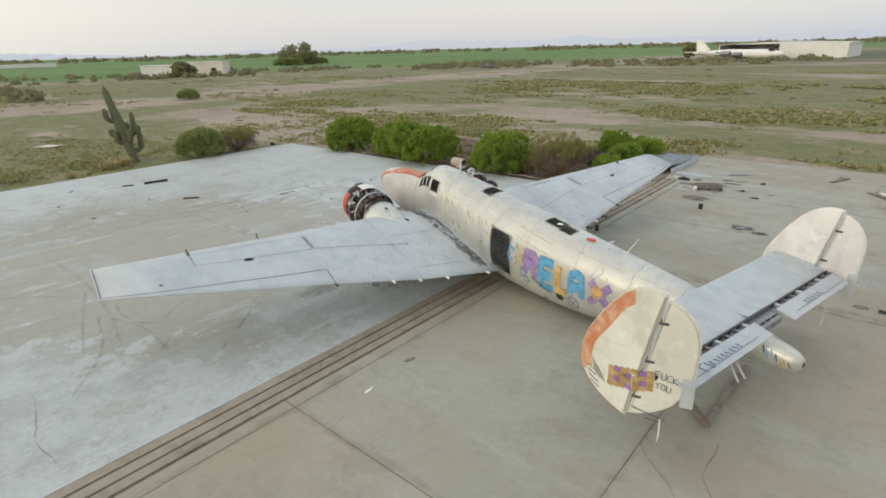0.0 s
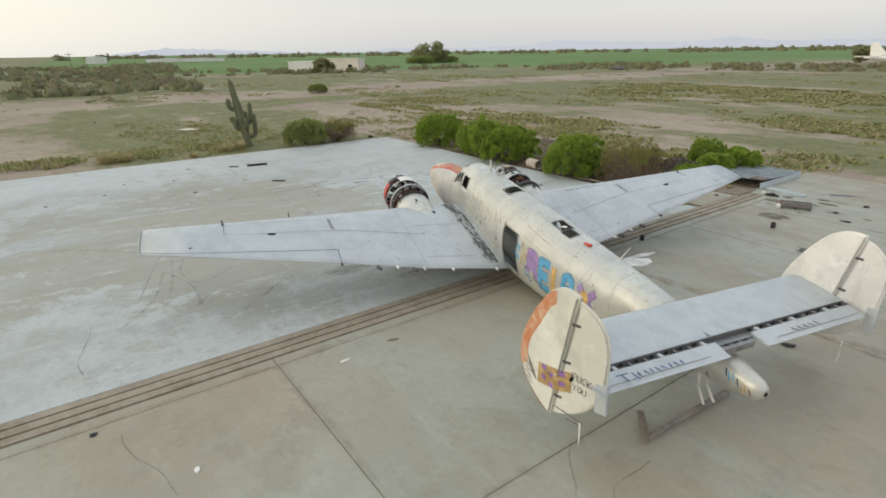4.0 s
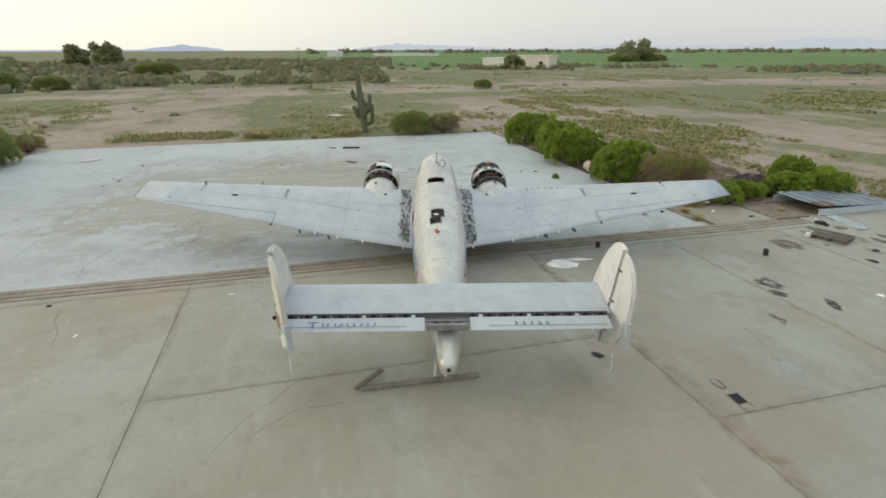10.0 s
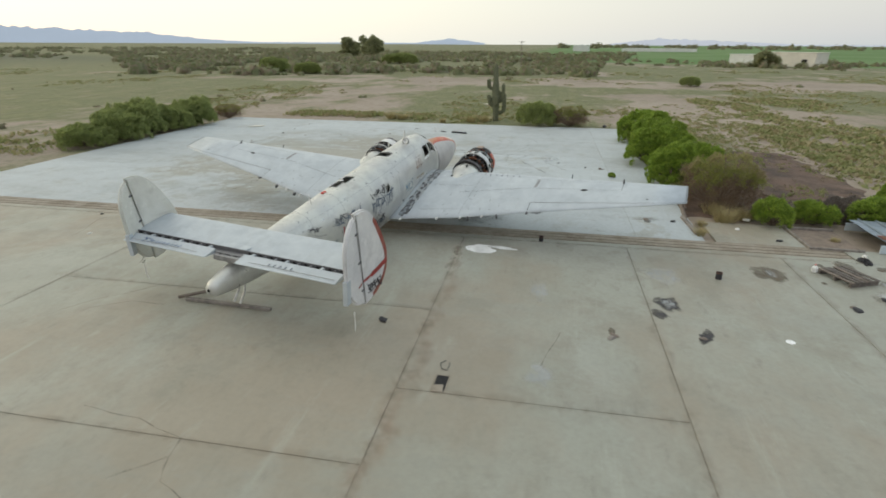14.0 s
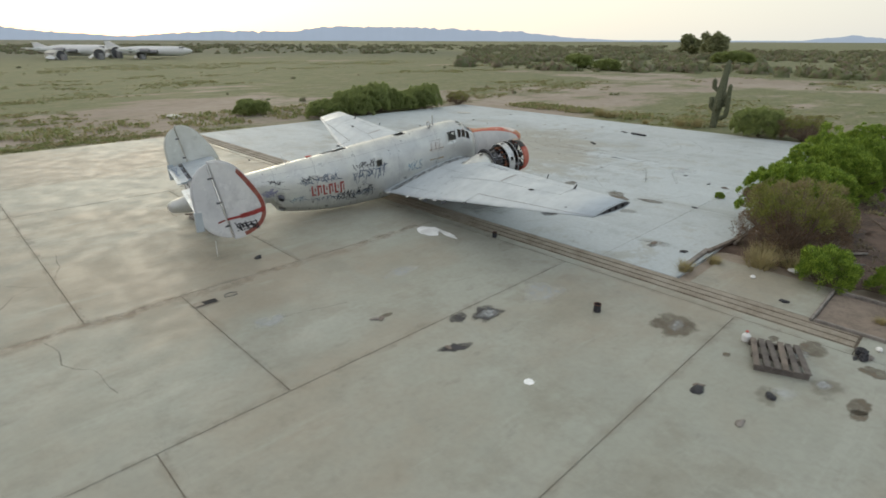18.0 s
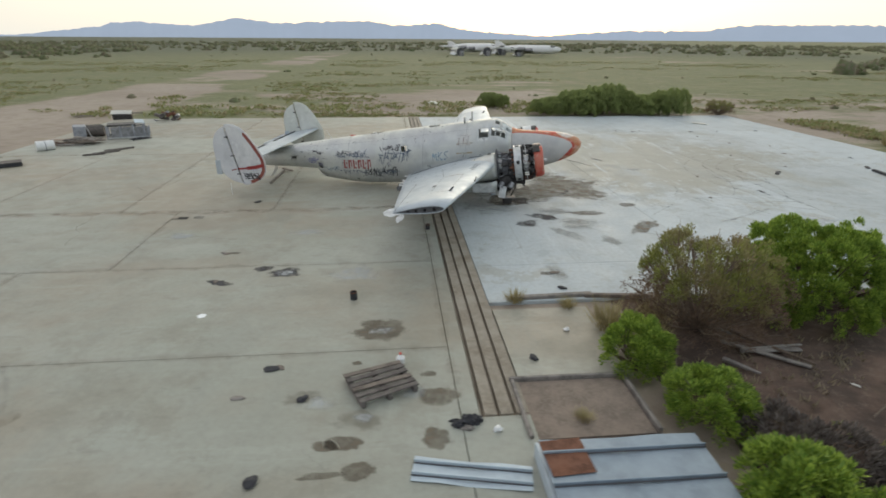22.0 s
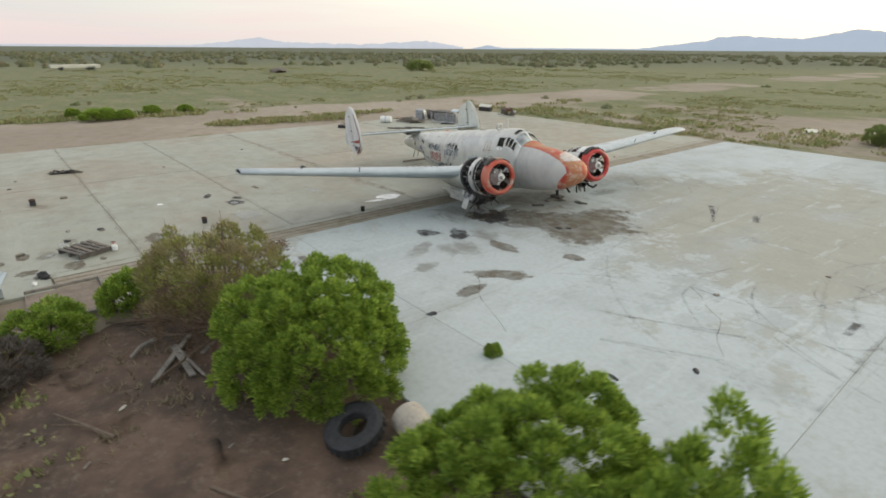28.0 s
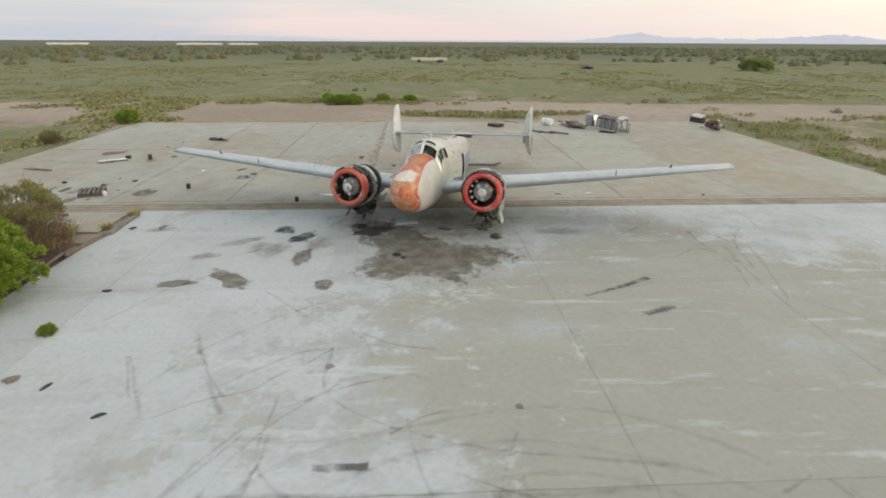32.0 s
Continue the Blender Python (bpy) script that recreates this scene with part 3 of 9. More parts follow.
def pad_distance(x, y):
    """Metres from the concrete, 0 on it."""
    d = []
    p = UNGRID @ Vector((x, y, 0))
    x, y = p.x, p.y
    for x0, x1, y0, y1 in ((-39.5, -9.8, -10.8, 26.3), (-9.8, 16.4, -10.9, 38.6)):
        d.append(math.hypot(max(x0 - x, 0, x - x1), max(y0 - y, 0, y - y1)))
    return min(d)


def build_ground():
    ring = [0, 20, 40, 60, 80, 110, 150, 220, 330, 500, 800, 1300, 2200, 3400, 4800]
    n = 72
    verts, faces = [(-12, 12, -0.1)], []
    for r in ring[1:]:
        for j in range(n):
            a = 2 * math.pi * j / n
            x, y = -12 + r * math.cos(a), 12 + r * math.sin(a)
            z = -0.10
            if pad_distance(x, y) > 3:
                z += 0.10 * noise.noise((x * 0.05, y * 0.05, 0.3))
            verts.append((x, y, z))
    for j in range(n):
        faces.append((0, 1 + j, 1 + (j + 1) % n))
    for i in range(len(ring) - 2):
        for j in range(n):
            a, b = 1 + i * n, 1 + (i + 1) * n
            faces.append((a + j, b + j, b + (j + 1) % n, a + (j + 1) % n))
    return tagged(raw("ground", verts, faces, m_ground, smooth=True), "flat desert ground of pale dirt with patchy dry grass", "ground", kind="structure")


build_ground()

# dark litter and soil under the shrubs beside the concrete
def soil_patch(x0, x1, y0, y1, nx, ny):
    verts, faces = [], []
    for i in range(nx + 1):
        for j in range(ny + 1):
            x, y = x0 + (x1 - x0) * i / nx, y0 + (y1 - y0) * j / ny
            e = min(i, nx - i, ny - j) / 3.0
            z = -0.06 + 0.07 * noise.noise((x * 0.6, y * 0.6, 2)) - (0.12 * max(0, 1 - e) if e < 1 else 0)
            if j == 0:
                z = -0.03
            verts.append((x + 0.5 * noise.noise((x, y, 5)), y if j == 0 else y + 0.8 * noise.noise((x, y, 9)), z))
    for i in range(nx):
        for j in range(ny):
            a = i * (ny + 1) + j
            faces.append((a, a + ny + 1, a + ny + 2, a + 1))
    return raw("soil", verts, faces, m_soil, smooth=True)


tagged(soil_patch(-32, -13.3, 25.45, 36.5, 52, 30), "dark bare soil with leaf litter under the shrubs", "soil", kind="structure")

# hills along the skyline: bearing and height in degrees
HILLS = [(-41, .0), (-42.4, .3), (-44, .05), (-57, .05), (-62, .7), (-65, 1.3), (-68, 1.1), (-70.4, 1.0), (-74, 1.75), (-78, 1.3), (-81.4, 1.5), (-86.6, 1.6), (-89.2, 1.2),
         (-93.2, 1.45), (-96, .8), (-100.5, .45), (-104, .25), (-108, .6), (-112, .8), (-118.5, .8), (-121.3, 1.3), (-129.8, 1.25), (-136, 1.0), (-140.5, .85), (-145, .3), (-150, .05),
         (-165, .05), (-168.5, .5), (-172, .05)]
FAINT = [(176, .05), (171.5, .55), (165, .3), (160, .05), (153, .05), (151, .35), (146, .2), (138, .35), (134.6, .85), (128, .6), (122, .5), (119, .95), (116, .5), (110, .5),
         (104, .3), (98, .6), (90, .7), (80, .3), (30, .05), (34, .25), (27, .6), (24, .4), (19, .45), (13, .3), (9, .1), (-14, .1), (-17.5, .5), (-20, .9), (-22.5, .45), (-30, .3), (-36.3, .7), (-40, .1)]


# distance haze is put into the hills' colour, three quarters of it as emission
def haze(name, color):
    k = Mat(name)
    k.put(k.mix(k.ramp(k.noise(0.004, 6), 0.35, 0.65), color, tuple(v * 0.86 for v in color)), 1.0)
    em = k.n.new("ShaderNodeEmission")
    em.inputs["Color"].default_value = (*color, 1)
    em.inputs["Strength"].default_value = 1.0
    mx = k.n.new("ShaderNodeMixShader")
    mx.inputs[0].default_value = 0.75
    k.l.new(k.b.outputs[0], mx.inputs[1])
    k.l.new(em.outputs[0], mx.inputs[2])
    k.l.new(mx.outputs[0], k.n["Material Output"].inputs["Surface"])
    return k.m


def hills(name, table, dist, color, label):
    table = sorted(table)
    xs, ys = [a for a, _ in table], [b for _, b in table]
    verts, faces = [], []
    steps = int((xs[-1] - xs[0]) / 0.25)
    for i in range(steps + 1):
        a = xs[0] + (xs[-1] - xs[0]) * i / steps
        e = float(np.interp(a, xs, ys)) + (0.12 * noise.noise((a * 0.9, 1, dist)) + 0.14 * noise.noise((a * 2.3, 4, dist)) + 0.07 * noise.noise((a * 6.1, 7, dist))) * min(1, float(np.interp(a, xs, ys)) * 2)
        h = max(0.0, math.tan(radians(e)) * dist) + 6
        for r, z in ((dist, -6), (dist + 120, h * 0.55), (dist + 260, h)):
            verts.append((r * math.cos(radians(a)), r * math.sin(radians(a)), z))
    for i in range(steps):
        for j in range(2):
            b = i * 3 + j
            faces.append((b, b + 1, b + 4, b + 3))
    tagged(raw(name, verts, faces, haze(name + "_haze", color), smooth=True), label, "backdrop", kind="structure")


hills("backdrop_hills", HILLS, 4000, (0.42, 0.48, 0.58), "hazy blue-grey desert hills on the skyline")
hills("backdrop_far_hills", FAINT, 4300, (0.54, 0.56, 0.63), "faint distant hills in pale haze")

# ---- concrete ----
GAP = 0.009


def slab(parent, x0, x1, y0, y1, material, z=0.0):
    gap = GAP if material is m_apron else 0.006
    bm = box_bm(((x0 + x1) / 2, (y0 + y1) / 2, z - 0.08), (x1 - x0 - 2 * gap, y1 - y0 - 2 * gap, 0.16), 0, 0.006)
    return part("slab", bm, material, parent)


pad = thing("pavement_hangar_floor", GRID, "bluish washed concrete floor slab of a vanished hangar", "pavement", kind="structure")
apron = thing("pavement_apron", GRID, "worn beige concrete apron of large joined slabs", "pavement", kind="structure")


def build_concrete():
    base = box_bm((-24.72, 7.75, -0.088), (29.5, 37.0, 0.16))
    part("sub_base", base, m_padjoint, pad)
    base = box_bm((3.9, 13.85, -0.098), (24.96, 49.4, 0.16))
    part("sub_base", base, m_joint, apron)
    xs, ys = [-39.5, -33.0, -25.65, -17.85, -9.95], [-10.8, -1.8, 10.95, 23.75, 26.3]
    for x0, x1 in zip(xs, xs[1:]):
        for y0, y1 in zip(ys, ys[1:]):
            slab(pad, x0, x1, y0, y1, m_pad)
    rows = [(-10.9, -1.0, [-8.6, 3.75, 16.4]), (-1.0, 5.1, [-8.6, 3.75, 16.4]), (5.1, 17.13, [-8.6, -2.36, 3.75, 9.6, 16.4]), (17.13, 23.22, [-8.6, 1.4, 9.2, 16.4]),
            (23.22, 28.45, [-8.6, 4.0, 16.4]), (28.45, 33.6, [-8.6, 4.0, 16.4]), (33.6, 38.6, [-8.6, 4.0, 16.4])]
    for y0, y1, sx in rows:
        for x0, x1 in zip(sx, sx[1:]):
            slab(apron, x0, x1, y0, y1, m_apron)
    for y0, y1 in ((-10.9, 5.1), (5.1, 17.13), (17.13, 31.0)):
        slab(apron, -8.98, -8.6, y0, y1, m_apron)
    slab(apron, -9.95, -8.6, 31.0, 38.6, m_apron)
    # the old door track: three strips with open grooves between
    track = thing("door_track", GRID, "worn hangar door track with three dirt-filled grooves", "track", kind="structure")
    for x0, x1 in ((-9.94, -9.70), (-9.635, -9.375), (-9.31, -9.065), (-9.0, -8.985)):
        part("track_strip", box_bm(((x0 + x1) / 2, 10.05, -0.055), (x1 - x0, 41.8, 0.11), 0, 0.006), m_track, track)
    part("track_bed", box_bm((-9.46, 10.05, -0.12), (0.95, 41.8, 0.06)), m_groove, track)
    # ramp slab beyond the floor's corner
    slab(pad, -12.55, -9.97, 26.7, 29.85, m_apron, -0.005)


build_concrete()

# framed dirt bed between the ramp and the fallen sheets
bed = thing("planter_frame", pose(-11.68, 30.52, 0, 0, 0, 1.5), "low concrete kerb frame round a bed of brown dirt", "kerb")
part("bed_soil", box_bm((0, 0, -0.06), (2.3, 1.75, 0.1)), m_dirt, bed)
part("kerb", box_bm((0, -0.93, 0.0), (2.55, 0.08, 0.17), 0, 0.015), m_greywood, bed)
part("kerb", box_bm((-1.22, 0.0, 0.0), (0.08, 1.74, 0.17), 0, 0.015), m_greywood, bed)
part("kerb", box_bm((1.22, 0.0, 0.0), (0.08, 1.74, 0.17), 0, 0.015), m_greywood, bed)
kerb = thing("edge_timber", pose(-13.1, 25.72, 0, 0, 0, 1), "split grey timber edging lying along the slab", "timber")
part("plank", box_bm((0.8, 0.05, 0.03), (2.3, 0.16, 0.14), 3, 0.02), m_greywood, kerb)
part("plank", box_bm((-1.3, 0.2, 0.05), (2.4, 0.14, 0.12), -6, 0.02), m_wood, kerb)

# ---- aircraft ----
PLANE = pose(-14.37, 14.40, 0, 0.5, 0, 169.1)
plane = thing("twin_engine_aircraft", PLANE, "derelict silver twin-engine aircraft with orange nose, twin tails and graffiti", "aircraft")
PITCH = 8.7

# station along the body, top, bottom, half width
ST = [(-14.25, 1.17, 0.93, 0.11), (-14.1, 1.27, 0.82, 0.20), (-13.6, 1.42, 0.77, 0.29), (-13.0, 1.57, 0.76, 0.36), (-12.3, 1.74, 0.76, 0.43), (-11.5, 1.92, 0.74, 0.53),
      (-10.62, 2.06, 0.70, 0.63), (-10.38, 2.10, 0.36, 0.66), (-10.0, 2.16, 0.27, 0.70), (-9.0, 2.31, 0.15, 0.79), (-8.0, 2.46, 0.10, 0.85), (-7.0, 2.62, 0.13, 0.89),
      (-6.0, 2.77, 0.22, 0.92), (-5.0, 2.92, 0.36, 0.92), (-4.0, 3.06, 0.52, 0.88), (-3.0, 3.22, 0.68, 0.83), (-2.4, 3.30, 0.77, 0.80), (-1.9, 3.29, 0.84, 0.775),
      (-1.6, 3.15, 0.89, 0.765), (-1.25, 2.95, 0.94, 0.755), (-0.9, 2.86, 0.99, 0.74), (-0.2, 2.83, 1.12, 0.715), (0.6, 2.81, 1.32, 0.645), (1.2, 2.74, 1.55, 0.54),
      (1.6, 2.63, 1.77, 0.42), (1.83, 2.50, 1.97, 0.28), (1.94, 2.36, 2.14, 0.11)]
SU = [s[0] for s in ST]


def hull(u, th, off=0.0):
    """A place on the body: th is 0 on top, positive to the left side, pi at the belly."""
    top, bot, hw = (float(np.interp(u, SU, [s[i] for s in ST])) if u < -10.3 else curve_at(SU, [s[i] for s in ST], u) for i in (1, 2, 3))
    c, s = math.cos(th), math.sin(th)
    p = 2 / 2.25
    zc, h = (top + bot) / 2, (top - bot) / 2
    y, z = hw * math.copysign(abs(s) ** p, s), h * math.copysign(abs(c) ** p, c)
    k = 1 + off / max(0.05, math.hypot(y, z))
    return Vector((u, y * k, zc + z * k))


def deg(a):
    return radians(a)


# openings: u0, u1, th0, th1 (degrees, left positive)
OPEN = [(-6.54, -5.72, 67, 124), (-8.60, -8.32, 104, 126), (-5.08, -4.64, -12, 20), (-7.92, -7.36, -7, 15), (-8.33, -7.92, -1, 19),
        (-6.34, -6.05, -77, -63), (-10.48, -10.2, -113, -94), (-10.42, -10.15, -150, -134), (-11.85, -11.6, -96, -84),
        (-2.74, -2.28, -68, -45), (-2.18, -1.52, -65, -43), (-2.74, -2.28, 45, 68), (-2.18, -1.52, 43, 65),
        (-1.70, -1.25, -40, -2), (-1.70, -1.25, 2, 40), (-2.02, -1.80, -30, -3), (-2.02, -1.80, 3, 30)]


def build_hull():
    us = sorted({round(u, 3) for u in np.arange(-14.25, 1.95, 0.2)} | {u for o in OPEN for u in o[:2]} | set(SU) | {-1.25})
    ths = sorted({round(a, 2) for a in np.arange(-180, 180, 7.5)} | {float(a) for o in OPEN for a in o[2:]})
    for name, lo, hi, material, label in (("fuselage", -14.25, -1.25, m_skin, "weathered silver fuselage with open hatches"), ("nose", -1.25, 1.94, m_nose, "nose with peeling orange paint")):
        mine = [u for u in us if lo <= u <= hi]
        bm = bmesh.new()
        grid = [[bm.verts.new(hull(u, deg(a))) for a in ths] for u in mine]
        for i in range(len(mine) - 1):
            for j in range(len(ths)):
                k = (j + 1) % len(ths)
                um, am = (mine[i] + mine[i + 1]) / 2, (ths[j] + (ths[k] if k else 180)) / 2
                if any(o[0] < um < o[1] and o[2] < am < o[3] for o in OPEN):
                    continue
                bm.faces.new((grid[i][j], grid[i + 1][j], grid[i + 1][k], grid[i][k]))
        ends = grid[-1] if name == "nose" else grid[0]
        bm.faces.new(ends if name == "nose" else ends[::-1])
        bmesh.ops.recalc_face_normals(bm, faces=bm.faces)
        ob = part(name, bm, material, plane, label, smooth=True)
        mod = ob.modifiers.new("skin", "SOLIDIFY")
        mod.thickness, mod.offset = 0.025, -1


build_hull()


def on_hull(name, path, width, material, off=0.006, parent=None, label="", closed=False):
    """A painted or raised ribbon on the body along (u, degrees) points."""
    pts = []
    for (u0, a0), (u1, a1) in zip(path, path[1:]):
        n = max(2, int(math.hypot(u1 - u0, (a1 - a0) * 0.016) / 0.04))
        pts += [(u0 + (u1 - u0) * i / n, a0 + (a1 - a0) * i / n) for i in range(n)]
    pts.append(path[-1])
    verts, faces = [], []
    for i, (u, a) in enumerate(pts):
        (ua, aa), (ub, ab) = pts[max(0, i - 1)], pts[min(len(pts) - 1, i + 1)]
        d = (ub - ua, (ab - aa) * 0.016)
        ln = math.hypot(*d) or 1
        nx, na = -d[1] / ln * width / 2, d[0] / ln * width / 2 / 0.016
        verts += [hull(u + nx, deg(a + na), off), hull(u - nx, deg(a - na), off)]
    faces = [(2 * i, 2 * i + 1, 2 * i + 3, 2 * i + 2) for i in range(len(pts) - 1)]
    return raw(name, verts, faces, material, parent or plane, label)


# frames of the windows and hatches
def hull_frames():
    for i, (u0, u1, a0, a1) in enumerate(OPEN):
        m = m_seam if i in (0, 2, 3, 4) else m_skin
        on_hull("opening_rim", [(u0, a0), (u1, a0), (u1, a1), (u0, a1), (u0, a0)], 0.03, m, 0.006)
    for u0, u1, a0, a1 in (OPEN[13],):
        us, an = np.linspace(u0, u1, 5), np.linspace(a0, a1, 7)
        vs = [hull(u, deg(a), -0.012) for u in us for a in an]
        pane = raw("windscreen_pane", vs, [(i * 7 + j, i * 7 + 7 + j, i * 7 + 8 + j, i * 7 + 1 + j) for i in range(4) for j in range(6)], m_glass, plane, "scratched windscreen glass", smooth=True)
        pane.visible_shadow = False
    for sg in (1, -1):
        for u in (-2.00, -1.76):
            on_hull("window_post", [(u, sg * 65), (u + 0.06, sg * 43)], 0.035, m_white, -0.004)
        on_hull("window_post", [(-1.64, sg * 42), (-1.25, sg * 41)], 0.05, m_white, 0.004)
    on_hull("window_post", [(-1.72, 0), (-1.24, 0)], 0.06, m_white, 0.006)
    for u in (-3.3, -5.3, -7.2, -8.9, -10.5, -11.7):
        on_hull("skin_seam", [(u, a) for a in range(-180, 181, 20)], 0.012, m_seamlight, 0.003)
    for a in (-42, 42):
        on_hull("skin_seam", [(-11.6, a), (-3.1, a)], 0.008, m_seamlight, 0.003)


def corner_webs(o, r):
    """Skin that rounds the four corners of an opening."""
    u0, u1, a0, a1 = o
    k = 0.016 if abs(a0 + a1) > 60 else 0.0145
    rv = min(r / k, (a1 - a0) / 2)
    r = min(r, (u1 - u0) / 2)
    for su, uc in ((1, u0), (-1, u1)):
        for sa, ac in ((1, a0), (-1, a1)):
            arc = [(uc + su * r * (1 - math.cos(t)), ac + sa * rv * (1 - math.sin(t))) for t in np.linspace(0, math.pi / 2, 7)]
            vs = [hull(uc - su * 0.01, deg(ac - sa * 0.6), 0.004)] + [hull(u, deg(a), 0.004) for u, a in arc]
            raw("corner_web", vs, [(0, i, i + 1) for i in range(1, 7)], m_skin, plane)


for i, r in ((0, 0.15), (1, 0.2), (2, 0.16), (3, 0.07), (4, 0.06), (5, 0.05), (6, 0.14), (9, 0.05), (11, 0.05)):
    corner_webs(OPEN[i], r)


hull_frames()
# cockpit posts, mast, aerials
part("aerial_mast", tube_bm([hull(-3.1, 0), hull(-3.1, 0) + Vector((-0.02, 0, 0.42))], [0.05, 0.02]), m_silver, plane)
part("loop_aerial", tube_bm([hull(-3.45, -0.2) + Vector((0.02, 0.13 * math.cos(t), 0.13 + 0.12 * math.sin(t))) for t in np.linspace(-1.5, 4.6, 14)], 0.045, 6), m_silver, plane, "aluminium loop aerial on the cabin roof")
part("whip_aerial", tube_bm([hull(-9.85, -0.1) - Vector((0, 0, 0.02)), hull(-9.85, -0.1) + Vector((-0.25, -0.1, 0.42))], [0.014, 0.007], 6), m_white, plane)
part("beacon", box_bm(tuple(hull(-8.88, 0.12, 0.015)), (0.26, 0.12, 0.05), 8, 0.02), m_red, plane, "flat red beacon cover")
part("torn_flap", box_bm(tuple(hull(-7.78, 0.1, 0.015)), (0.16, 0.12, 0.02), 24, 0.005, None), m_white, plane)
part("tail_hole", spin_bm([(-0.03, 0.0), (-0.03, 0.045), (0.02, 0.05)], 12, Matrix.Translation((-14.235, 0.0, 1.04))), m_black, plane)

# ---- wings ----
# span, leading edge u, z, trailing edge u, z, thickness
WST = [(0.55, -1.62, 1.60, -6.05, 0.66, 0.62), (1.0, -1.66, 1.64, -5.98, 0.72, 0.62), (3.4, -1.95, 1.84, -5.72, 1.02, 0.52), (6.0, -2.3, 2.02, -5.3, 1.45, 0.42), (8.6, -2.65, 2.22, -4.9, 1.84, 0.32), (11.15, -3.0, 2.42, -4.48, 2.23, 0.23)]


def wing_point(v, c, upper=True, off=0.0):
    """c runs from 0 at the leading edge to 1 at the trailing edge."""
    vs = [w[0] for w in WST]
    lu, lz, tu, tz, th = (float(np.interp(abs(v), vs, [w[i] for w in WST])) for i in range(1, 6))
    y = 2.9 * (0.2969 * math.sqrt(c) - 0.126 * c - 0.3516 * c**2 + 0.2843 * c**3 - 0.1015 * c**4) + 0.01
    return Vector((lu + (tu - lu) * c, v, lz + (tz - lz) * c + (1 if upper else -0.75) * (y * th * 1.9 + off)))


CH = [0, 0.006, 0.02, 0.05, 0.1, 0.18, 0.28, 0.4, 0.55, 0.7, 0.82, 0.93, 1.0]


def build_wing(sgn, label):
    spans = [0.55, 1.0, 1.7, 2.6, 3.4, 4.6, 6.0, 7.3, 8.6, 9.9, 11.15]
    bm = bmesh.new()
    prof = [(c, True) for c in CH[::-1]] + [(c, False) for c in CH[1:]]
    rings = [[bm.verts.new(wing_point(sgn * v, c, up)) for c, up in prof] for v in spans]
    for a, b in zip(rings, rings[1:]):
        for j in range(len(prof) - 1):
            bm.faces.new((a[j], a[j + 1], b[j + 1], b[j]))
    bmesh.ops.recalc_face_normals(bm, faces=bm.faces)
    ob = part("wing", bm, m_wing, plane, label, smooth=True)
    mod = ob.modifiers.new("skin", "SOLIDIFY")
    mod.thickness, mod.offset = 0.02, -1
    # end rib with lightening holes
    bm = bmesh.new()
    v = sgn * 11.11
    up, dn = [wing_point(v, c, True, -0.012) for c in CH[1:]], [wing_point(v, c, False, -0.012) for c in CH[1:]]
    for i in range(len(up) - 1):
        bm.faces.new([bm.verts.new(p) for p in (up[i], up[i + 1], dn[i + 1], dn[i])])
    part("end_rib", bm, m_seam, ob)
    for c in (0.2, 0.38, 0.55, 0.7):
        p = (wing_point(v, c, True) + wing_point(v, c, False)) / 2
        part("rib_hole", spin_bm([(0, 0.0), (0, 0.055 - 0.03 * c), (0.02, 0.06 - 0.03 * c)], 10, Matrix.Translation(p + Vector((0, sgn * 0.012, 0))) @ pose(0, 0, 0, 0, 0, 90 * sgn)), m_black, ob)
    return ob


def wing_strip(ob, name, path, width, material, off=0.005):
    """A line or band on the wing's upper side along (span, chord) points."""
    pts = []
    for (v0, c0), (v1, c1) in zip(path, path[1:]):
        n = max(2, int(math.hypot(v1 - v0, (c1 - c0) * 3.2) / 0.12))
        pts += [(v0 + (v1 - v0) * i / n, c0 + (c1 - c0) * i / n) for i in range(n)]
    pts.append(path[-1])
    verts = []
    for i, (v, c) in enumerate(pts):
        (va, ca), (vb, cb) = pts[max(0, i - 1)], pts[min(len(pts) - 1, i + 1)]
        d = (vb - va, (cb - ca) * 3.2)
        ln = math.hypot(*d) or 1
        nv, nc = -d[1] / ln * width / 2, d[0] / ln * width / 2 / 3.2
        for s in (1, -1):
            verts.append(wing_point(v + s * nv, min(1, max(0.004, c + s * nc)), True, off))
    raw(name, verts, [(2 * i, 2 * i + 1, 2 * i + 3, 2 * i + 2) for i in range(len(pts) - 1)], material, ob)


def wing_blot(ob, name, v, c, rv, ru, material, off=0.006):
    """A dark opening or patch on the upper side."""
    bm = bmesh.new()
    vs = [bm.verts.new(wing_point(v + rv * math.cos(a), c + ru * math.sin(a) / 3.2, True, off)) for a in np.linspace(0, 2 * math.pi, 12, endpoint=False)]
    bm.faces.new(vs)
    part(name, bm, material, ob)


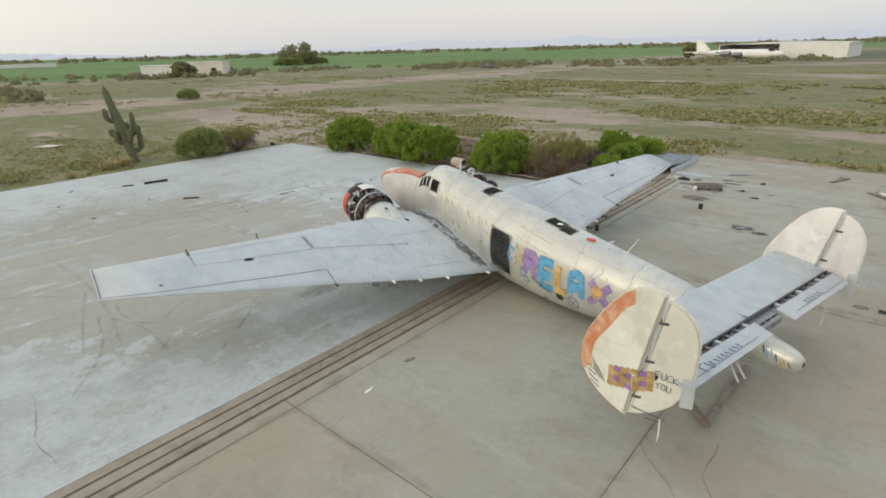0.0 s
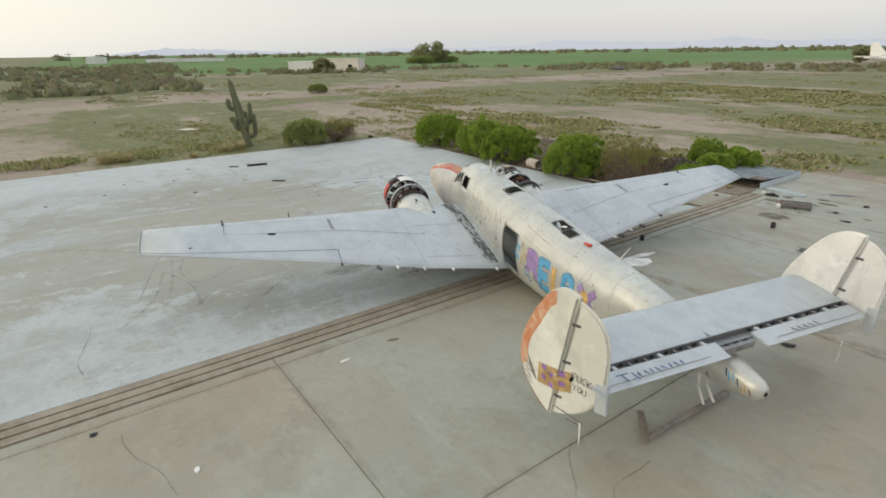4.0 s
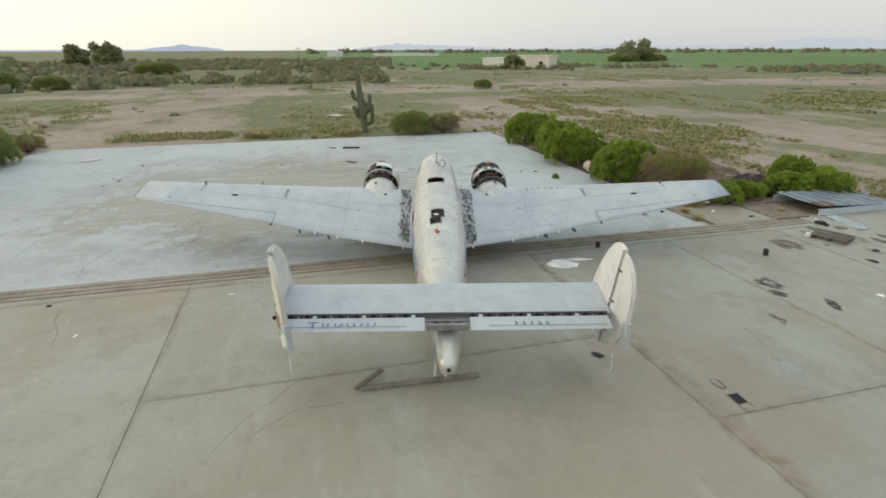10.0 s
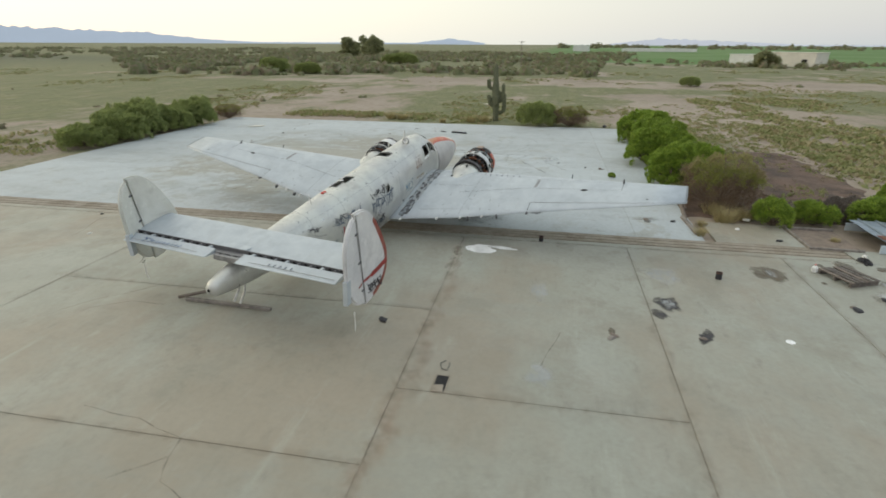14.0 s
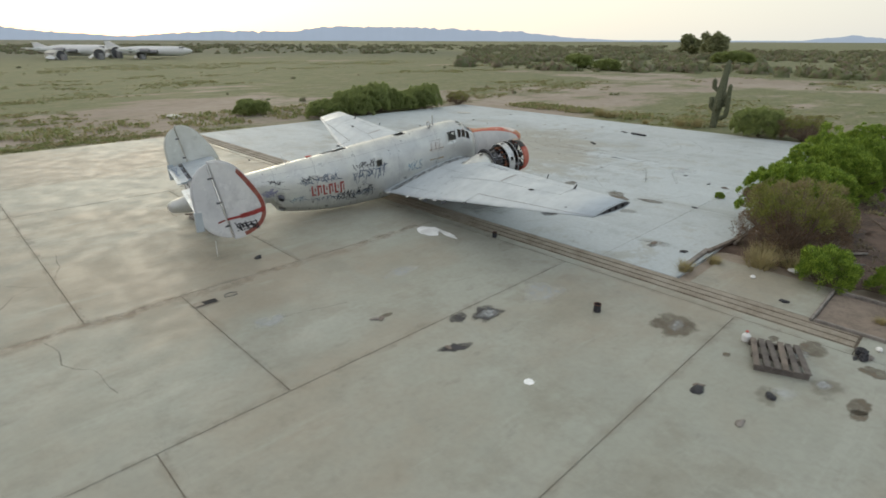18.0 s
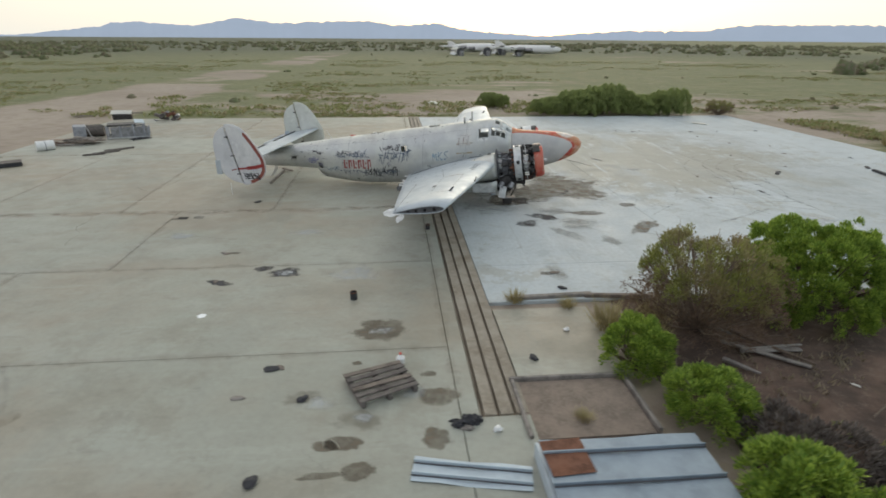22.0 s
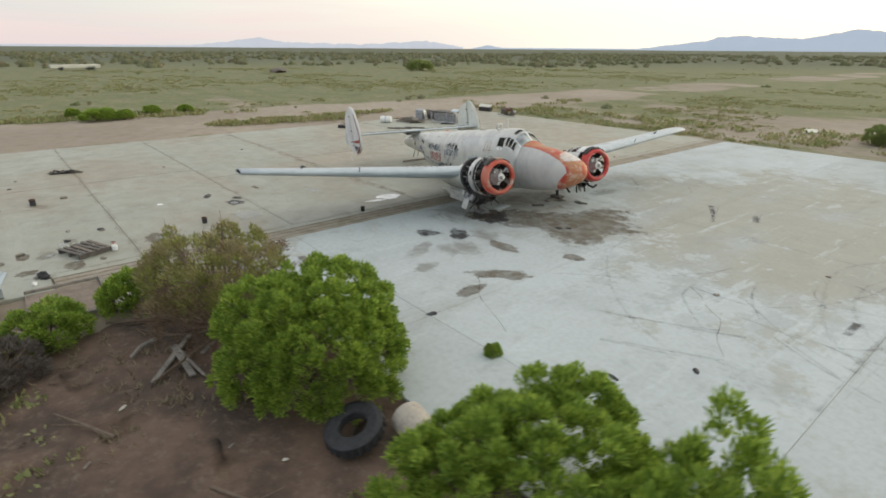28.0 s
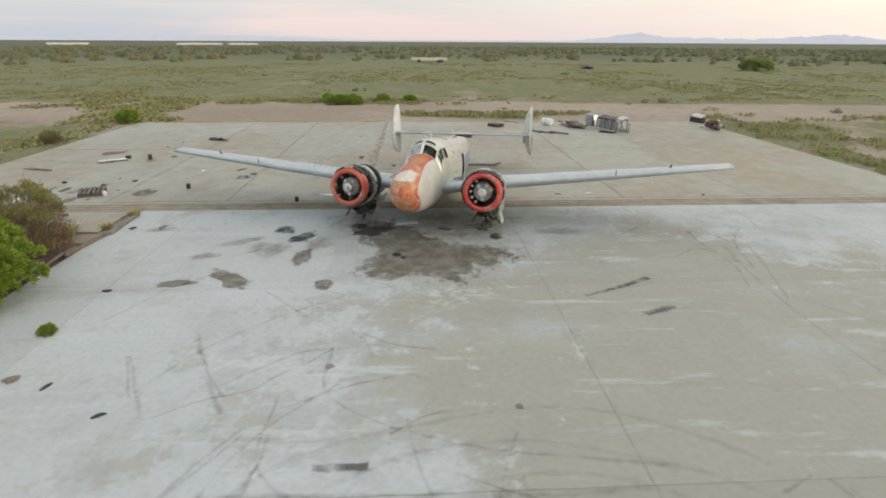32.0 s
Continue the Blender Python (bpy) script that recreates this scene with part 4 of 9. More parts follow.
m_walklight = plain("worn_walkway", (0.42, 0.45, 0.46), 0.7, 0, 0.35, 6)
m_walk = plain("flaking_walkway", (0.24, 0.27, 0.29), 0.8, 0, 0.4, 9)
for sg, lab in ((1, "grey wing with a rusty walkway at its root"), (-1, "grey wing with faint scrawls and an open end")):
    wg = build_wing(sg, lab)
    s = sg
    # aileron line, running out at the tip
    wing_strip(wg, "panel_seam", [(s * 5.95, 0.80), (s * 8.5, 0.86), (s * 11.1, 0.975)], 0.022, m_seam)
    wing_strip(wg, "panel_seam", [(s * 5.95, 0.80), (s * 5.98, 0.99)], 0.02, m_seam)
    wing_strip(wg, "panel_seam", [(s * 11.12, 0.03), (s * 11.12, 0.98)], 0.03, m_walk)
    wing_strip(wg, "panel_seam", [(s * 5.7, 0.22), (s * 9.0, 0.20)], 0.012, m_walk)
    wing_strip(wg, "panel_seam", [(s * 2.9, 0.58), (s * 5.7, 0.47), (s * 9.0, 0.48)], 0.014, m_walk)
    wing_strip(wg, "panel_seam", [(s * 9.0, 0.20), (s * 9.0, 0.48)], 0.024, m_walk)
    wing_strip(wg, "panel_seam", [(s * 3.45, 0.1), (s * 3.45, 0.97)], 0.01, m_walk)
    wing_strip(wg, "panel_seam", [(s * 1.6, 0.45), (s * 3.3, 0.45)], 0.01, m_walk)
    wing_strip(wg, "panel_seam", [(s * 1.7, 0.87), (s * 3.3, 0.87)], 0.012, m_walk)
    wing_blot(wg, "fuel_filler_hole", s * 7.7, 0.50, 0.13, 0.085, m_black)
    wing_blot(wg, "small_hole", s * 9.9, 0.80, 0.05, 0.04, m_black)
    wing_blot(wg, "access_hole", s * 2.05, 0.24, 0.05, 0.09, m_black)
    wing_strip(wg, "slot", [(s * 5.85, 0.22), (s * 5.85, 0.45)], 0.11, m_steel)
    # torn brackets hanging under the flap line and the pitot stub
    p = wing_point(s * 7.0, 0.0)
    part("pitot_stub", tube_bm([p - Vector((0.05, 0, 0.02)), p + Vector((0.04, 0, 0.22))], 0.018, 6), m_seam, wg)
    for v in (3.9, 4.95):
        p = wing_point(s * v, 1.0)
        part("torn_hinge", box_bm(tuple(p + Vector((-0.1, 0, -0.06))), (0.22, 0.07, 0.12), 20, 0.02), m_seam, wg)
    for v in (1.25, 2.7, 3.6, 4.4, 6.0):
        p = wing_point(s * v, 1.0)
        part("flap_hinge", box_bm(tuple(p + Vector((-0.06, 0, -0.02))), (0.16, 0.05, 0.07), 0, 0.01), m_white if v < 5 else m_seam, wg)
    p = wing_point(s * 9.0, 0.19)
    part("tie_bracket", tube_bm([p - Vector((0, 0, 0.02)), p + Vector((0.12, 0.02, 0.13))], [0.045, 0.02], 6), m_seam, wg)
    # worn non-slip walkway
    wing_strip(wg, "walkway", [(s * 1.22, 0.05), (s * 1.22, 0.95)], 0.40, m_walklight, 0.004)
    rng = random.Random(5 + sg)
    for i in range(90):
        c, v = rng.uniform(0.06, 0.95), s * (1.22 + rng.uniform(-0.2, 0.2))
        wing_blot(wg, "walkway_patch", v, c, rng.uniform(0.02, 0.075), rng.uniform(0.03, 0.13), rng.choice((m_seam, m_seam, m_walk)), 0.008)
    for i in range(16):
        v0, c0 = s * rng.uniform(1.7, 4.9), rng.uniform(0.45, 0.95)
        wing_strip(wg, "scrawl_bar", [(v0, c0), (v0 + rng.uniform(-0.12, 0.12), c0 + rng.uniform(-0.05, 0.05))], 0.02, m_walk, 0.006)

# ---- engines and nacelles ----


def ring_material(name, base, faded, cover):
    """Flaking enamel over dull primer."""
    k = Mat(name)
    c = k.mix(k.ramp(k.noise(2.2, 7, 0.7), 0.40, 0.60), base, faded)
    c = k.mix(k.ramp(k.noise(1.7, 9, 0.75), 0.54, 0.60, 0, cover), c, (0.43, 0.37, 0.31))
    c = k.mix(k.ramp(k.noise(9, 7, 0.7), 0.60, 0.66, 0, 0.7), c, (0.16, 0.11, 0.09))
    return k.put(c, 0.5, 0.05, k.noise(8, 5), 0.12, 0.01)


m_ringorange = ring_material("flaking_orange_enamel", (0.50, 0.07, 0.042), (0.50, 0.15, 0.10), 0.85)
m_ringred = ring_material("flaking_red_enamel", (0.50, 0.035, 0.035), (0.52, 0.075, 0.06), 0.4)
m_tanplate = plain("scorched_plate", (0.42, 0.33, 0.26), 0.6, 0.2, 0.35, 5)


def build_engine(sgn, panels, label):
    m = Matrix.Translation((0.0, sgn * 2.36, 1.95)) @ pose(0, 0, 0, 0, -PITCH, 0)
    # tapering nacelle over the wing
    bm = bmesh.new()
    fw = -1.45 if sgn > 0 else -1.80
    prof = [(fw, 0.0), (fw, 0.66), (fw - 0.2, 0.68), (-2.25, 0.66), (-2.9, 0.55), (-3.6, 0.40), (-4.3, 0.22), (-4.8, 0.05)]
    n, rings = 28, []
    for a, r in prof:
        rings.append([bm.verts.new(m @ Vector((a, r * math.cos(t), -0.05 + r * (0.92 if math.sin(t) > 0 else 0.8) * math.sin(t) - (0.10 * (fw - a))))) for t in np.linspace(0, 2 * math.pi, n, endpoint=False)])
    for a, b in zip(rings, rings[1:]):
        for j in range(n):
            bm.faces.new((a[j], b[j], b[(j + 1) % n], a[(j + 1) % n]))
    bmesh.ops.remove_doubles(bm, verts=bm.verts, dist=1e-4)
    bmesh.ops.recalc_face_normals(bm, faces=bm.faces)
    nac = part("nacelle", bm, m_skin, plane, label, smooth=True)
    part("firewall", spin_bm([(fw + 0.01, 0.0), (fw + 0.01, 0.62), (fw + 0.05, 0.64), (fw + 0.05, 0.0)], 24, m), m_oily, nac)
    part("nacelle_vent", box_bm((-2.1, 0.12 * sgn, 0.56), (0.16, 0.07, 0.03), 0, 0.01, m), m_black, nac)
    # the bare radial engine
    part("crankcase", spin_bm([(fw + 0.05, 0.0), (fw + 0.05, 0.30), (-0.95, 0.34), (-0.25, 0.33), (-0.15, 0.25), (0.0, 0.16), (0.14, 0.15), (0.16, 0.07), (0.30, 0.06), (0.30, 0.0)], 20, m), m_silver, nac, "pale grey crankcase with a bare propeller shaft")
    bm = bmesh.new()
    spin(bm, [(-0.3, 0.24), (-0.3, 0.27), (-0.16, 0.27), (-0.16, 0.24)], 20, m, True)
    part("gear_case_ring", bm, m_silver, nac)
    proto = None
    for row, x in ((0, -0.36), (1, -0.78)):
        for i in range(9):
            t = 2 * math.pi * (i + 0.5 * row) / 9
            r = m @ Matrix.Translation((x, 0, 0)) @ Matrix.Rotation(t, 4, "X")
            if proto is None:
                bm = bmesh.new()
                fins_ = [(0.28, 0.0), (0.28, 0.085)]
                for k in range(8):
                    fins_ += [(0.30 + 0.045 * k, 0.085), (0.305 + 0.045 * k, 0.12), (0.32 + 0.045 * k, 0.12), (0.327 + 0.045 * k, 0.085)]
                spin(bm, fins_ + [(0.67, 0.11), (0.71, 0.10), (0.735, 0.05), (0.735, 0.0)], 10, Matrix.Rotation(math.pi / 2, 4, "Z"))
                cyl = part("cylinder", bm, m_oily, nac)
                cyl.matrix_basis = r
                proto = cyl
            else:
                cyl = new("cylinder", proto.data)
                cyl.parent = nac
                cyl.matrix_basis = r
    rgp = random.Random(40 + sgn)
    for i in range(18):
        t = 2 * math.pi * i / 18 + rgp.uniform(-0.05, 0.05)
        q = m @ Matrix.Rotation(t, 4, "X")
        part("pushrod_tube", tube_bm([q @ Vector((-0.16, 0.30, 0)), q @ Vector((-0.26, 0.70, 0.03))], 0.018, 5), m_oily, nac)
        part("ignition_lead", tube_bm([q @ Vector((-0.2, 0.42, 0.05)), q @ Vector((-0.45, 0.74, 0.08)), q @ Vector((-0.72, 0.75, 0.02))], 0.012, 5), rgp.choice((m_seam, m_rust, m_oily)), nac)
    for i in range(12):
        t = 2 * math.pi * (i + 0.4) / 12
        q = m @ Matrix.Rotation(t, 4, "X")
        part("baffle", box_bm((-0.56 - 0.3 * (i % 2), 0.64, 0), (0.24, 0.17, 0.02), 0, 0.003, q), rgp.choice((m_seam, m_oily, m_steel)), nac)
        part("accessory", box_bm((-1.22, 0.3 + 0.2 * rgp.random(), 0), (0.2, 0.16, 0.16), 20 * (i % 3), 0.02, q), rgp.choice((m_oily, m_seam, m_steel)), nac)
    bm = bmesh.new()
    spin(bm, [(-1.12 + 0.05 * math.cos(a), 0.54 + 0.05 * math.sin(a)) for a in np.linspace(0, 2 * math.pi, 8, endpoint=False)], 28, m, True)
    part("exhaust_collector", bm, m_rust, nac)
    for i in range(10):
        t = 2 * math.pi * (i + 0.3) / 10
        q = Matrix.Rotation(t, 4, "X")
        part("engine_mount_tube", tube_bm([m @ q @ Vector((-1.4, 0.5, 0)), m @ q @ Vector((-0.95, 0.34, 0.06))], 0.022, 6), m_seam, nac)
    # red nose ring of the cowling
    bm = bmesh.new()
    spin(bm, [(-0.22, 0.675), (-0.12, 0.685), (0.02, 0.67), (0.11, 0.63), (0.155, 0.575), (0.14, 0.52), (0.06, 0.485), (-0.04, 0.50), (-0.12, 0.58), (-0.22, 0.65)], 36, m, True)
    ring = part("cowl_ring", bm, m_ringred if sgn > 0 else m_ringorange, plane, "chipped red cowling ring" if sgn > 0 else "chipped orange cowling ring with bare patches", smooth=True)
    part("intake_scoop", box_bm((-0.08, 0, 0.69), (0.32, 0.30, 0.09), 0, 0.03, m), m_seam if sgn > 0 else m_tanplate, ring)
    # white blocks stand in for light glinting on the left engine's cylinder heads
    for i in range(5):
        if sgn < 0:
            break
        t = radians(35 + 28 * i)
        part("head_glint", box_bm((-0.22, 0, 0.42), (0.10, 0.09, 0.10), 0, 0.02, m @ Matrix.Rotation(t, 4, "X")), m_white, nac)
    part("gear_case_web", box_bm((-0.1, 0, 0.18), (0.08, 0.12, 0.26), 0, 0.02, m @ Matrix.Rotation(0.6, 4, "X")), m_silver, nac)
    part("gear_case_web", box_bm((-0.1, 0, 0.18), (0.08, 0.12, 0.26), 0, 0.02, m @ Matrix.Rotation(-0.6, 4, "X")), m_silver, nac)
    part("gear_case_web", box_bm((-0.1, 0, -0.18), (0.08, 0.12, 0.26), 0, 0.02, m), m_silver, nac)
    bm = bmesh.new()
    ts = np.linspace(radians(-46), radians(46), 11)
    rows_ = [[bm.verts.new(m @ Vector((x, r * math.sin(t), r * math.cos(t)))) for t in ts] for x, r in ((-0.26, 0.735), (-0.1, 0.735), (0.03, 0.70), (0.03, 0.685), (-0.1, 0.70), (-0.26, 0.71))]
    for r0, r1 in zip(rows_, rows_[1:]):
        for k in range(10):
            bm.faces.new((r0[k], r0[k + 1], r1[k + 1], r1[k]))
    bmesh.ops.recalc_face_normals(bm, faces=bm.faces)
    part("scorched_lip", bm, m_oily, ring, smooth=True)
    # remaining cowl bands and panels
    band = bmesh.new()
    spin(band, [(-0.575, 0.735), (-0.575, 0.75), (-0.55, 0.75), (-0.55, 0.735)], 36, m, True)
    part("cowl_band", band, m_silver, nac)
    band = bmesh.new()
    spin(band, [(-1.06, 0.71), (-1.06, 0.75), (-1.0 if sgn > 0 else -0.76, 0.75), (-1.0 if sgn > 0 else -0.76, 0.71)], 36, m, True)
    part("cowl_band", band, m_silver, nac)
    for a0, a1, x0, x1, mt in panels:
        bm = bmesh.new()
        ts = np.linspace(radians(a0), radians(a1), 8)
        for r in (0.765, 0.75):
            for k in range(7):
                bm.faces.new([bm.verts.new(m @ Vector((x, -sgn * r * math.sin(t), r * math.cos(t)))) for x, t in ((x0, ts[k]), (x1, ts[k]), (x1, ts[k + 1]), (x0, ts[k + 1]))])
        part("cowl_panel", bm, mt, nac, smooth=True)
    # ragged openings, flaps and ducts behind the band
    for i in range(16):
        t = radians(22.5 * i + 8)
        if sgn > 0:
            part("cowl_flap", box_bm((-1.18, 0, 0.70), (0.24, 0.19, 0.012), 0, 0.004, m @ Matrix.Rotation(t, 4, "X")), m_oily if i % 5 else m_seam, nac)
        else:
            if i % 3 == 0:
                part("cowl_cutout", box_bm((-0.9, 0, 0.748), (0.13, 0.15, 0.012), 0, 0.004, m @ Matrix.Rotation(t, 4, "X")), m_black, nac)
            part("exhaust_stub", tube_bm([m @ Matrix.Rotation(t, 4, "X") @ Vector(p) for p in ((-0.72, 0, 0.5), (-0.98, 0.03, 0.58), (-1.25, 0.05, 0.60))], 0.05, 7), m_oily if i % 4 else m_rust, nac)
            part("bay_tube", tube_bm([m @ Matrix.Rotation(t, 4, "X") @ Vector(p) for p in ((-1.2, 0, 0.40), (-1.78, 0.08, 0.58))], 0.022, 5), m_seam if i % 2 else m_steel, nac)
            part("bay_box", box_bm((-1.45, 0, 0.36 + 0.15 * rgp.random()), (0.3, 0.16, 0.16), 25 * (i % 3), 0.02, m @ Matrix.Rotation(t, 4, "X")), m_seam if i % 3 else m_oily, nac)
    if sgn < 0:
        lip = bmesh.new()
        spin(lip, [(-1.80, 0.64), (-1.80, 0.70), (-1.75, 0.70), (-1.75, 0.64)], 30, m, True)
        part("nacelle_lip", lip, m_seam, nac)
    # undercarriage remains, doors and hanging pipes
    w = sgn * 2.36
    gear = part("main_gear", tube_bm([(-2.3, w - 0.05, 1.3), (-2.3, w, 0.06)] if sgn > 0 else [(-1.7, w, 1.3), (-1.45, w, 0.3)], [0.10, 0.06], 10), m_oily, plane, "short dark undercarriage leg")
    part("side_brace", tube_bm([(-2.5, w, 1.1), (-1.45, w, 0.45)], 0.045, 6), m_oily, gear)
    if sgn > 0:
        part("foot_plate", box_bm((-2.3, w, 0.06), (0.55, 0.34, 0.12), 12, 0.02), m_darkwood, gear)
        part("bent_pipe", tube_bm([(-0.7, w + 0.2, 1.2), (-0.55, w + 0.22, 0.95), (-0.4, w + 0.36, 0.88), (-0.36, w + 0.5, 0.98)], 0.05, 7), m_oily, gear)
    else:
        part("skid_plate", box_bm((-1.25, w, 0.30), (0.62, 0.42, 0.05), 8, 0.015), m_steel, gear)
        part("prop_block", box_bm((-1.3, w, 0.135), (0.4, 0.35, 0.27), 8, 0.02), m_oily, gear)
        for i in range(9):
            part("gear_scrap", box_bm((-1.15 - 0.12 * i, w + rgp.uniform(-0.35, 0.35), 0.62 + 0.5 * rgp.random()), (rgp.uniform(0.12, 0.35), rgp.uniform(0.1, 0.3), rgp.uniform(0.12, 0.3)), 40 * i, 0.03), rgp.choice((m_oily, m_seam, m_oily)), gear)
        for i in range(2):
            part("exhaust_end", tube_bm([(-1.1 - 0.42 * i, w - 0.42, 1.05), (-1.2 - 0.42 * i, w - 0.52, 0.85)], [0.11, 0.13], 11), m_steel, gear)
        bm = bmesh.new()
        bmesh.ops.create_icosphere(bm, subdivisions=3, radius=1.0)
        for vv in bm.verts:
            k_ = 1 + 0.30 * noise.noise(vv.co * 2.1)
            vv.co = Vector((-1.42 + 0.52 * vv.co.x * k_, w + 0.40 * vv.co.y * k_, 1.0 + 0.46 * vv.co.z * k_))
        part("oil_sump", bm, m_oily, gear, "oil-blackened casing under the engine", smooth=True)
        for i in range(5):
            part("hanging_wire", tube_bm([(-0.9 - 0.3 * i, w + rgp.uniform(-.4, .4), 1.2), (-0.95 - 0.3 * i, w + rgp.uniform(-.4, .4), 0.8), (-1.1 - 0.3 * i, w + rgp.uniform(-.5, .5), 0.5)], 0.016, 5), m_seam, gear)
    # torn lower fairing, open on top, tapering aft
    bm = bmesh.new()
    rows_ = []
    for k in range(9):
        f = k / 8
        u = -1.75 - 2.6 * f
        hw, bot, top = 0.52 - 0.36 * f**1.3, 0.47 - 0.02 * f, 1.12 - 0.5 * f
        rows_.append([(u, w + hw * math.copysign(abs(math.cos(t)) ** 0.7, math.cos(t)), top - (top - bot) * abs(math.sin(t)) ** 0.7 + 0.015 * math.sin(9 * f + 3 * t)) for t in np.linspace(0, math.pi, 11)])
    grid = [[bm.verts.new(p) for p in r] for r in rows_]
    for r0, r1 in zip(grid, grid[1:]):
        for k in range(10):
            bm.faces.new((r0[k], r0[k + 1], r1[k + 1], r1[k]))
    bmesh.ops.recalc_face_normals(bm, faces=bm.faces)
    fair = part("gear_fairing", bm, m_skin, plane, "bent silver fairing hanging below the nacelle", smooth=True)
    fair.modifiers.new("skin", "SOLIDIFY").thickness = 0.02
    part("door_patch", box_bm((-2.3, w + 0.53 * sgn, 0.78), (1.0, 0.02, 0.40), -9 * sgn, 0.01, None), m_silver, fair)
    part("bent_door", box_bm((0, 0, 0), (0.30, 0.03, 0.50), 0, 0.01, pose(-1.5, w + 0.58 * sgn, 0.66, 14 * sgn, 10, -12 * sgn)), m_silver, fair)
    part("oil_cooler", spin_bm([(-0.2, 0.0), (-0.25, 0.18), (0.15, 0.21), (0.2, 0.20), (0.2, 0.15), (0.05, 0.13), (0.05, 0.0)], 16, Matrix.Translation((-0.75, sgn * 2.30, 1.08))), m_oily, nac)
    part("drain_pipe", tube_bm([(-0.8, sgn * 2.1, 1.3), (-0.75, sgn * 2.1, 0.9), (-0.55, sgn * 1.95, 0.72)], 0.03, 6), m_oily, nac)
    part("drain_pipe", tube_bm([(-1.0, sgn * 2.65, 1.3), (-0.95, sgn * 2.7, 0.85), (-1.15, sgn * 2.95, 0.5)], 0.03, 6), m_oily, nac)


build_engine(1, [(-15, 40, -0.62, -0.2, m_white), (120, 165, -0.8, -0.25, m_white), (42, 118, -1.2, -0.32, m_skin)], "white nacelle with most of the cowling gone")
build_engine(-1, [(160, 200, -1.0, -0.35, m_silver)], "silver nacelle with the cowling stripped off")
# ---- tail ----


def stab_point(v, c, up):
    lu, lz, tu, tz = -11.95, 1.98, -13.22, 1.80
    y = 2.9 * (0.2969 * math.sqrt(c) - 0.126 * c - 0.3516 * c**2 + 0.2843 * c**3 - 0.1015 * c**4)
    return Vector((lu + (tu - lu) * c, v, lz + (tz - lz) * c + (1 if up else -1) * (0.085 * y / 0.29 * 0.6 + 0.012)))


def flat_wing(name, spans, pt, material, parent, label=""):
    bm = bmesh.new()
    prof = [(c, True) for c in CH[::-1]] + [(c, False) for c in CH[1:]]
    rings = [[bm.verts.new(pt(v, c, up)) for c, up in prof] for v in spans]
    for a, b in zip(rings, rings[1:]):
        for j in range(len(prof)):
            k = (j + 1) % len(prof)
            bm.faces.new((a[j], a[k], b[k], b[j]))
    bm.faces.new(rings[0])
    bm.faces.new(rings[-1][::-1])
    bmesh.ops.recalc_face_normals(bm, faces=bm.faces)
    return part(name, bm, material, parent, label, smooth=False)


stab = flat_wing("tailplane", np.linspace(-3.70, 3.70, 13), stab_point, m_wing, plane, "grey tailplane with faint scrawls")
part("tailplane_spar", box_bm((-13.24, 0, 1.80), (0.03, 7.2, 0.13)), m_seam, stab)
part("spar_web", box_bm((-13.34, 0, 1.76), (0.2, 7.1, 0.02)), m_steel, stab)
for sg in (1, -1):
    for i in range(9):
        y = sg * (0.75 + 0.36 * i)
        part("hinge_bracket", box_bm((-13.31, y, 1.79), (0.15, 0.035 if i % 3 else 0.09, 0.09), 0, 0.01), m_wing if i % 3 == 0 else m_steel, stab)
        part("lightening_hole", spin_bm([(0, 0), (0, 0.045), (-0.006, 0.05)], 10, Matrix.Translation((-13.258, y + 0.17, 1.80))), m_black, stab)

    def elev_point(v, c, up):
        return Vector((-13.375 - 0.40 * c, v, 1.765 - 0.05 * c + (1 if up else -1) * (0.055 * (1 - c) + 0.006)))

    elev = flat_wing("elevator", [sg * 0.5, sg * 2.0, sg * 3.58], elev_point, m_wing, plane)
    part("trim_seam", box_bm((-13.66, sg * 2.2, 1.772), (0.012, 2.6, 0.008)), m_seamlight, elev)
part("tail_bay", box_bm((-13.3, 0, 1.66), (0.5, 0.9, 0.16), 0, 0.02), m_steel, plane)
for x, y in ((-13.15, 0.2), (-13.15, -0.2), (-13.4, 0.25), (-13.4, -0.25), (-13.4, 0.0)):
    part("bay_hole", box_bm((x, y, 1.745), (0.13, 0.14, 0.012), 0, 0.004), m_black, plane)
part("tail_bay_plate", box_bm((-13.05, 0, 1.86), (0.34, 0.85, 0.03), 0, 0.008), m_wing, plane)

FIN = [(-11.66, 1.55), (-11.70, 1.95), (-11.90, 2.38), (-12.20, 2.84), (-12.52, 3.20), (-12.88, 3.38), (-13.25, 3.38), (-13.55, 3.24), (-13.78, 2.98), (-13.90, 2.62), (-13.90, 2.15), (-13.84, 1.70),
       (-13.66, 1.28), (-13.38, 0.98), (-13.0, 0.79), (-12.65, 0.75), (-12.28, 0.85), (-11.95, 1.03), (-11.74, 1.27)]


def smooth_loop(pts, n=4):
    out = []
    k = len(pts)
    for i in range(k):
        p0, p1, p2, p3 = (Vector(pts[(i + d) % k]) for d in (-1, 0, 1, 2))
        for j in range(n):
            t = j / n
            out.append(0.5 * ((2 * p1) + (p2 - p0) * t + (2 * p0 - 5 * p1 + 4 * p2 - p3) * t * t + (3 * p1 - p0 - 3 * p2 + p3) * t**3))
    return out


LOOP = smooth_loop(FIN)


def hinge_u(z):
    return -12.77 - (z - 0.8) * 0.20


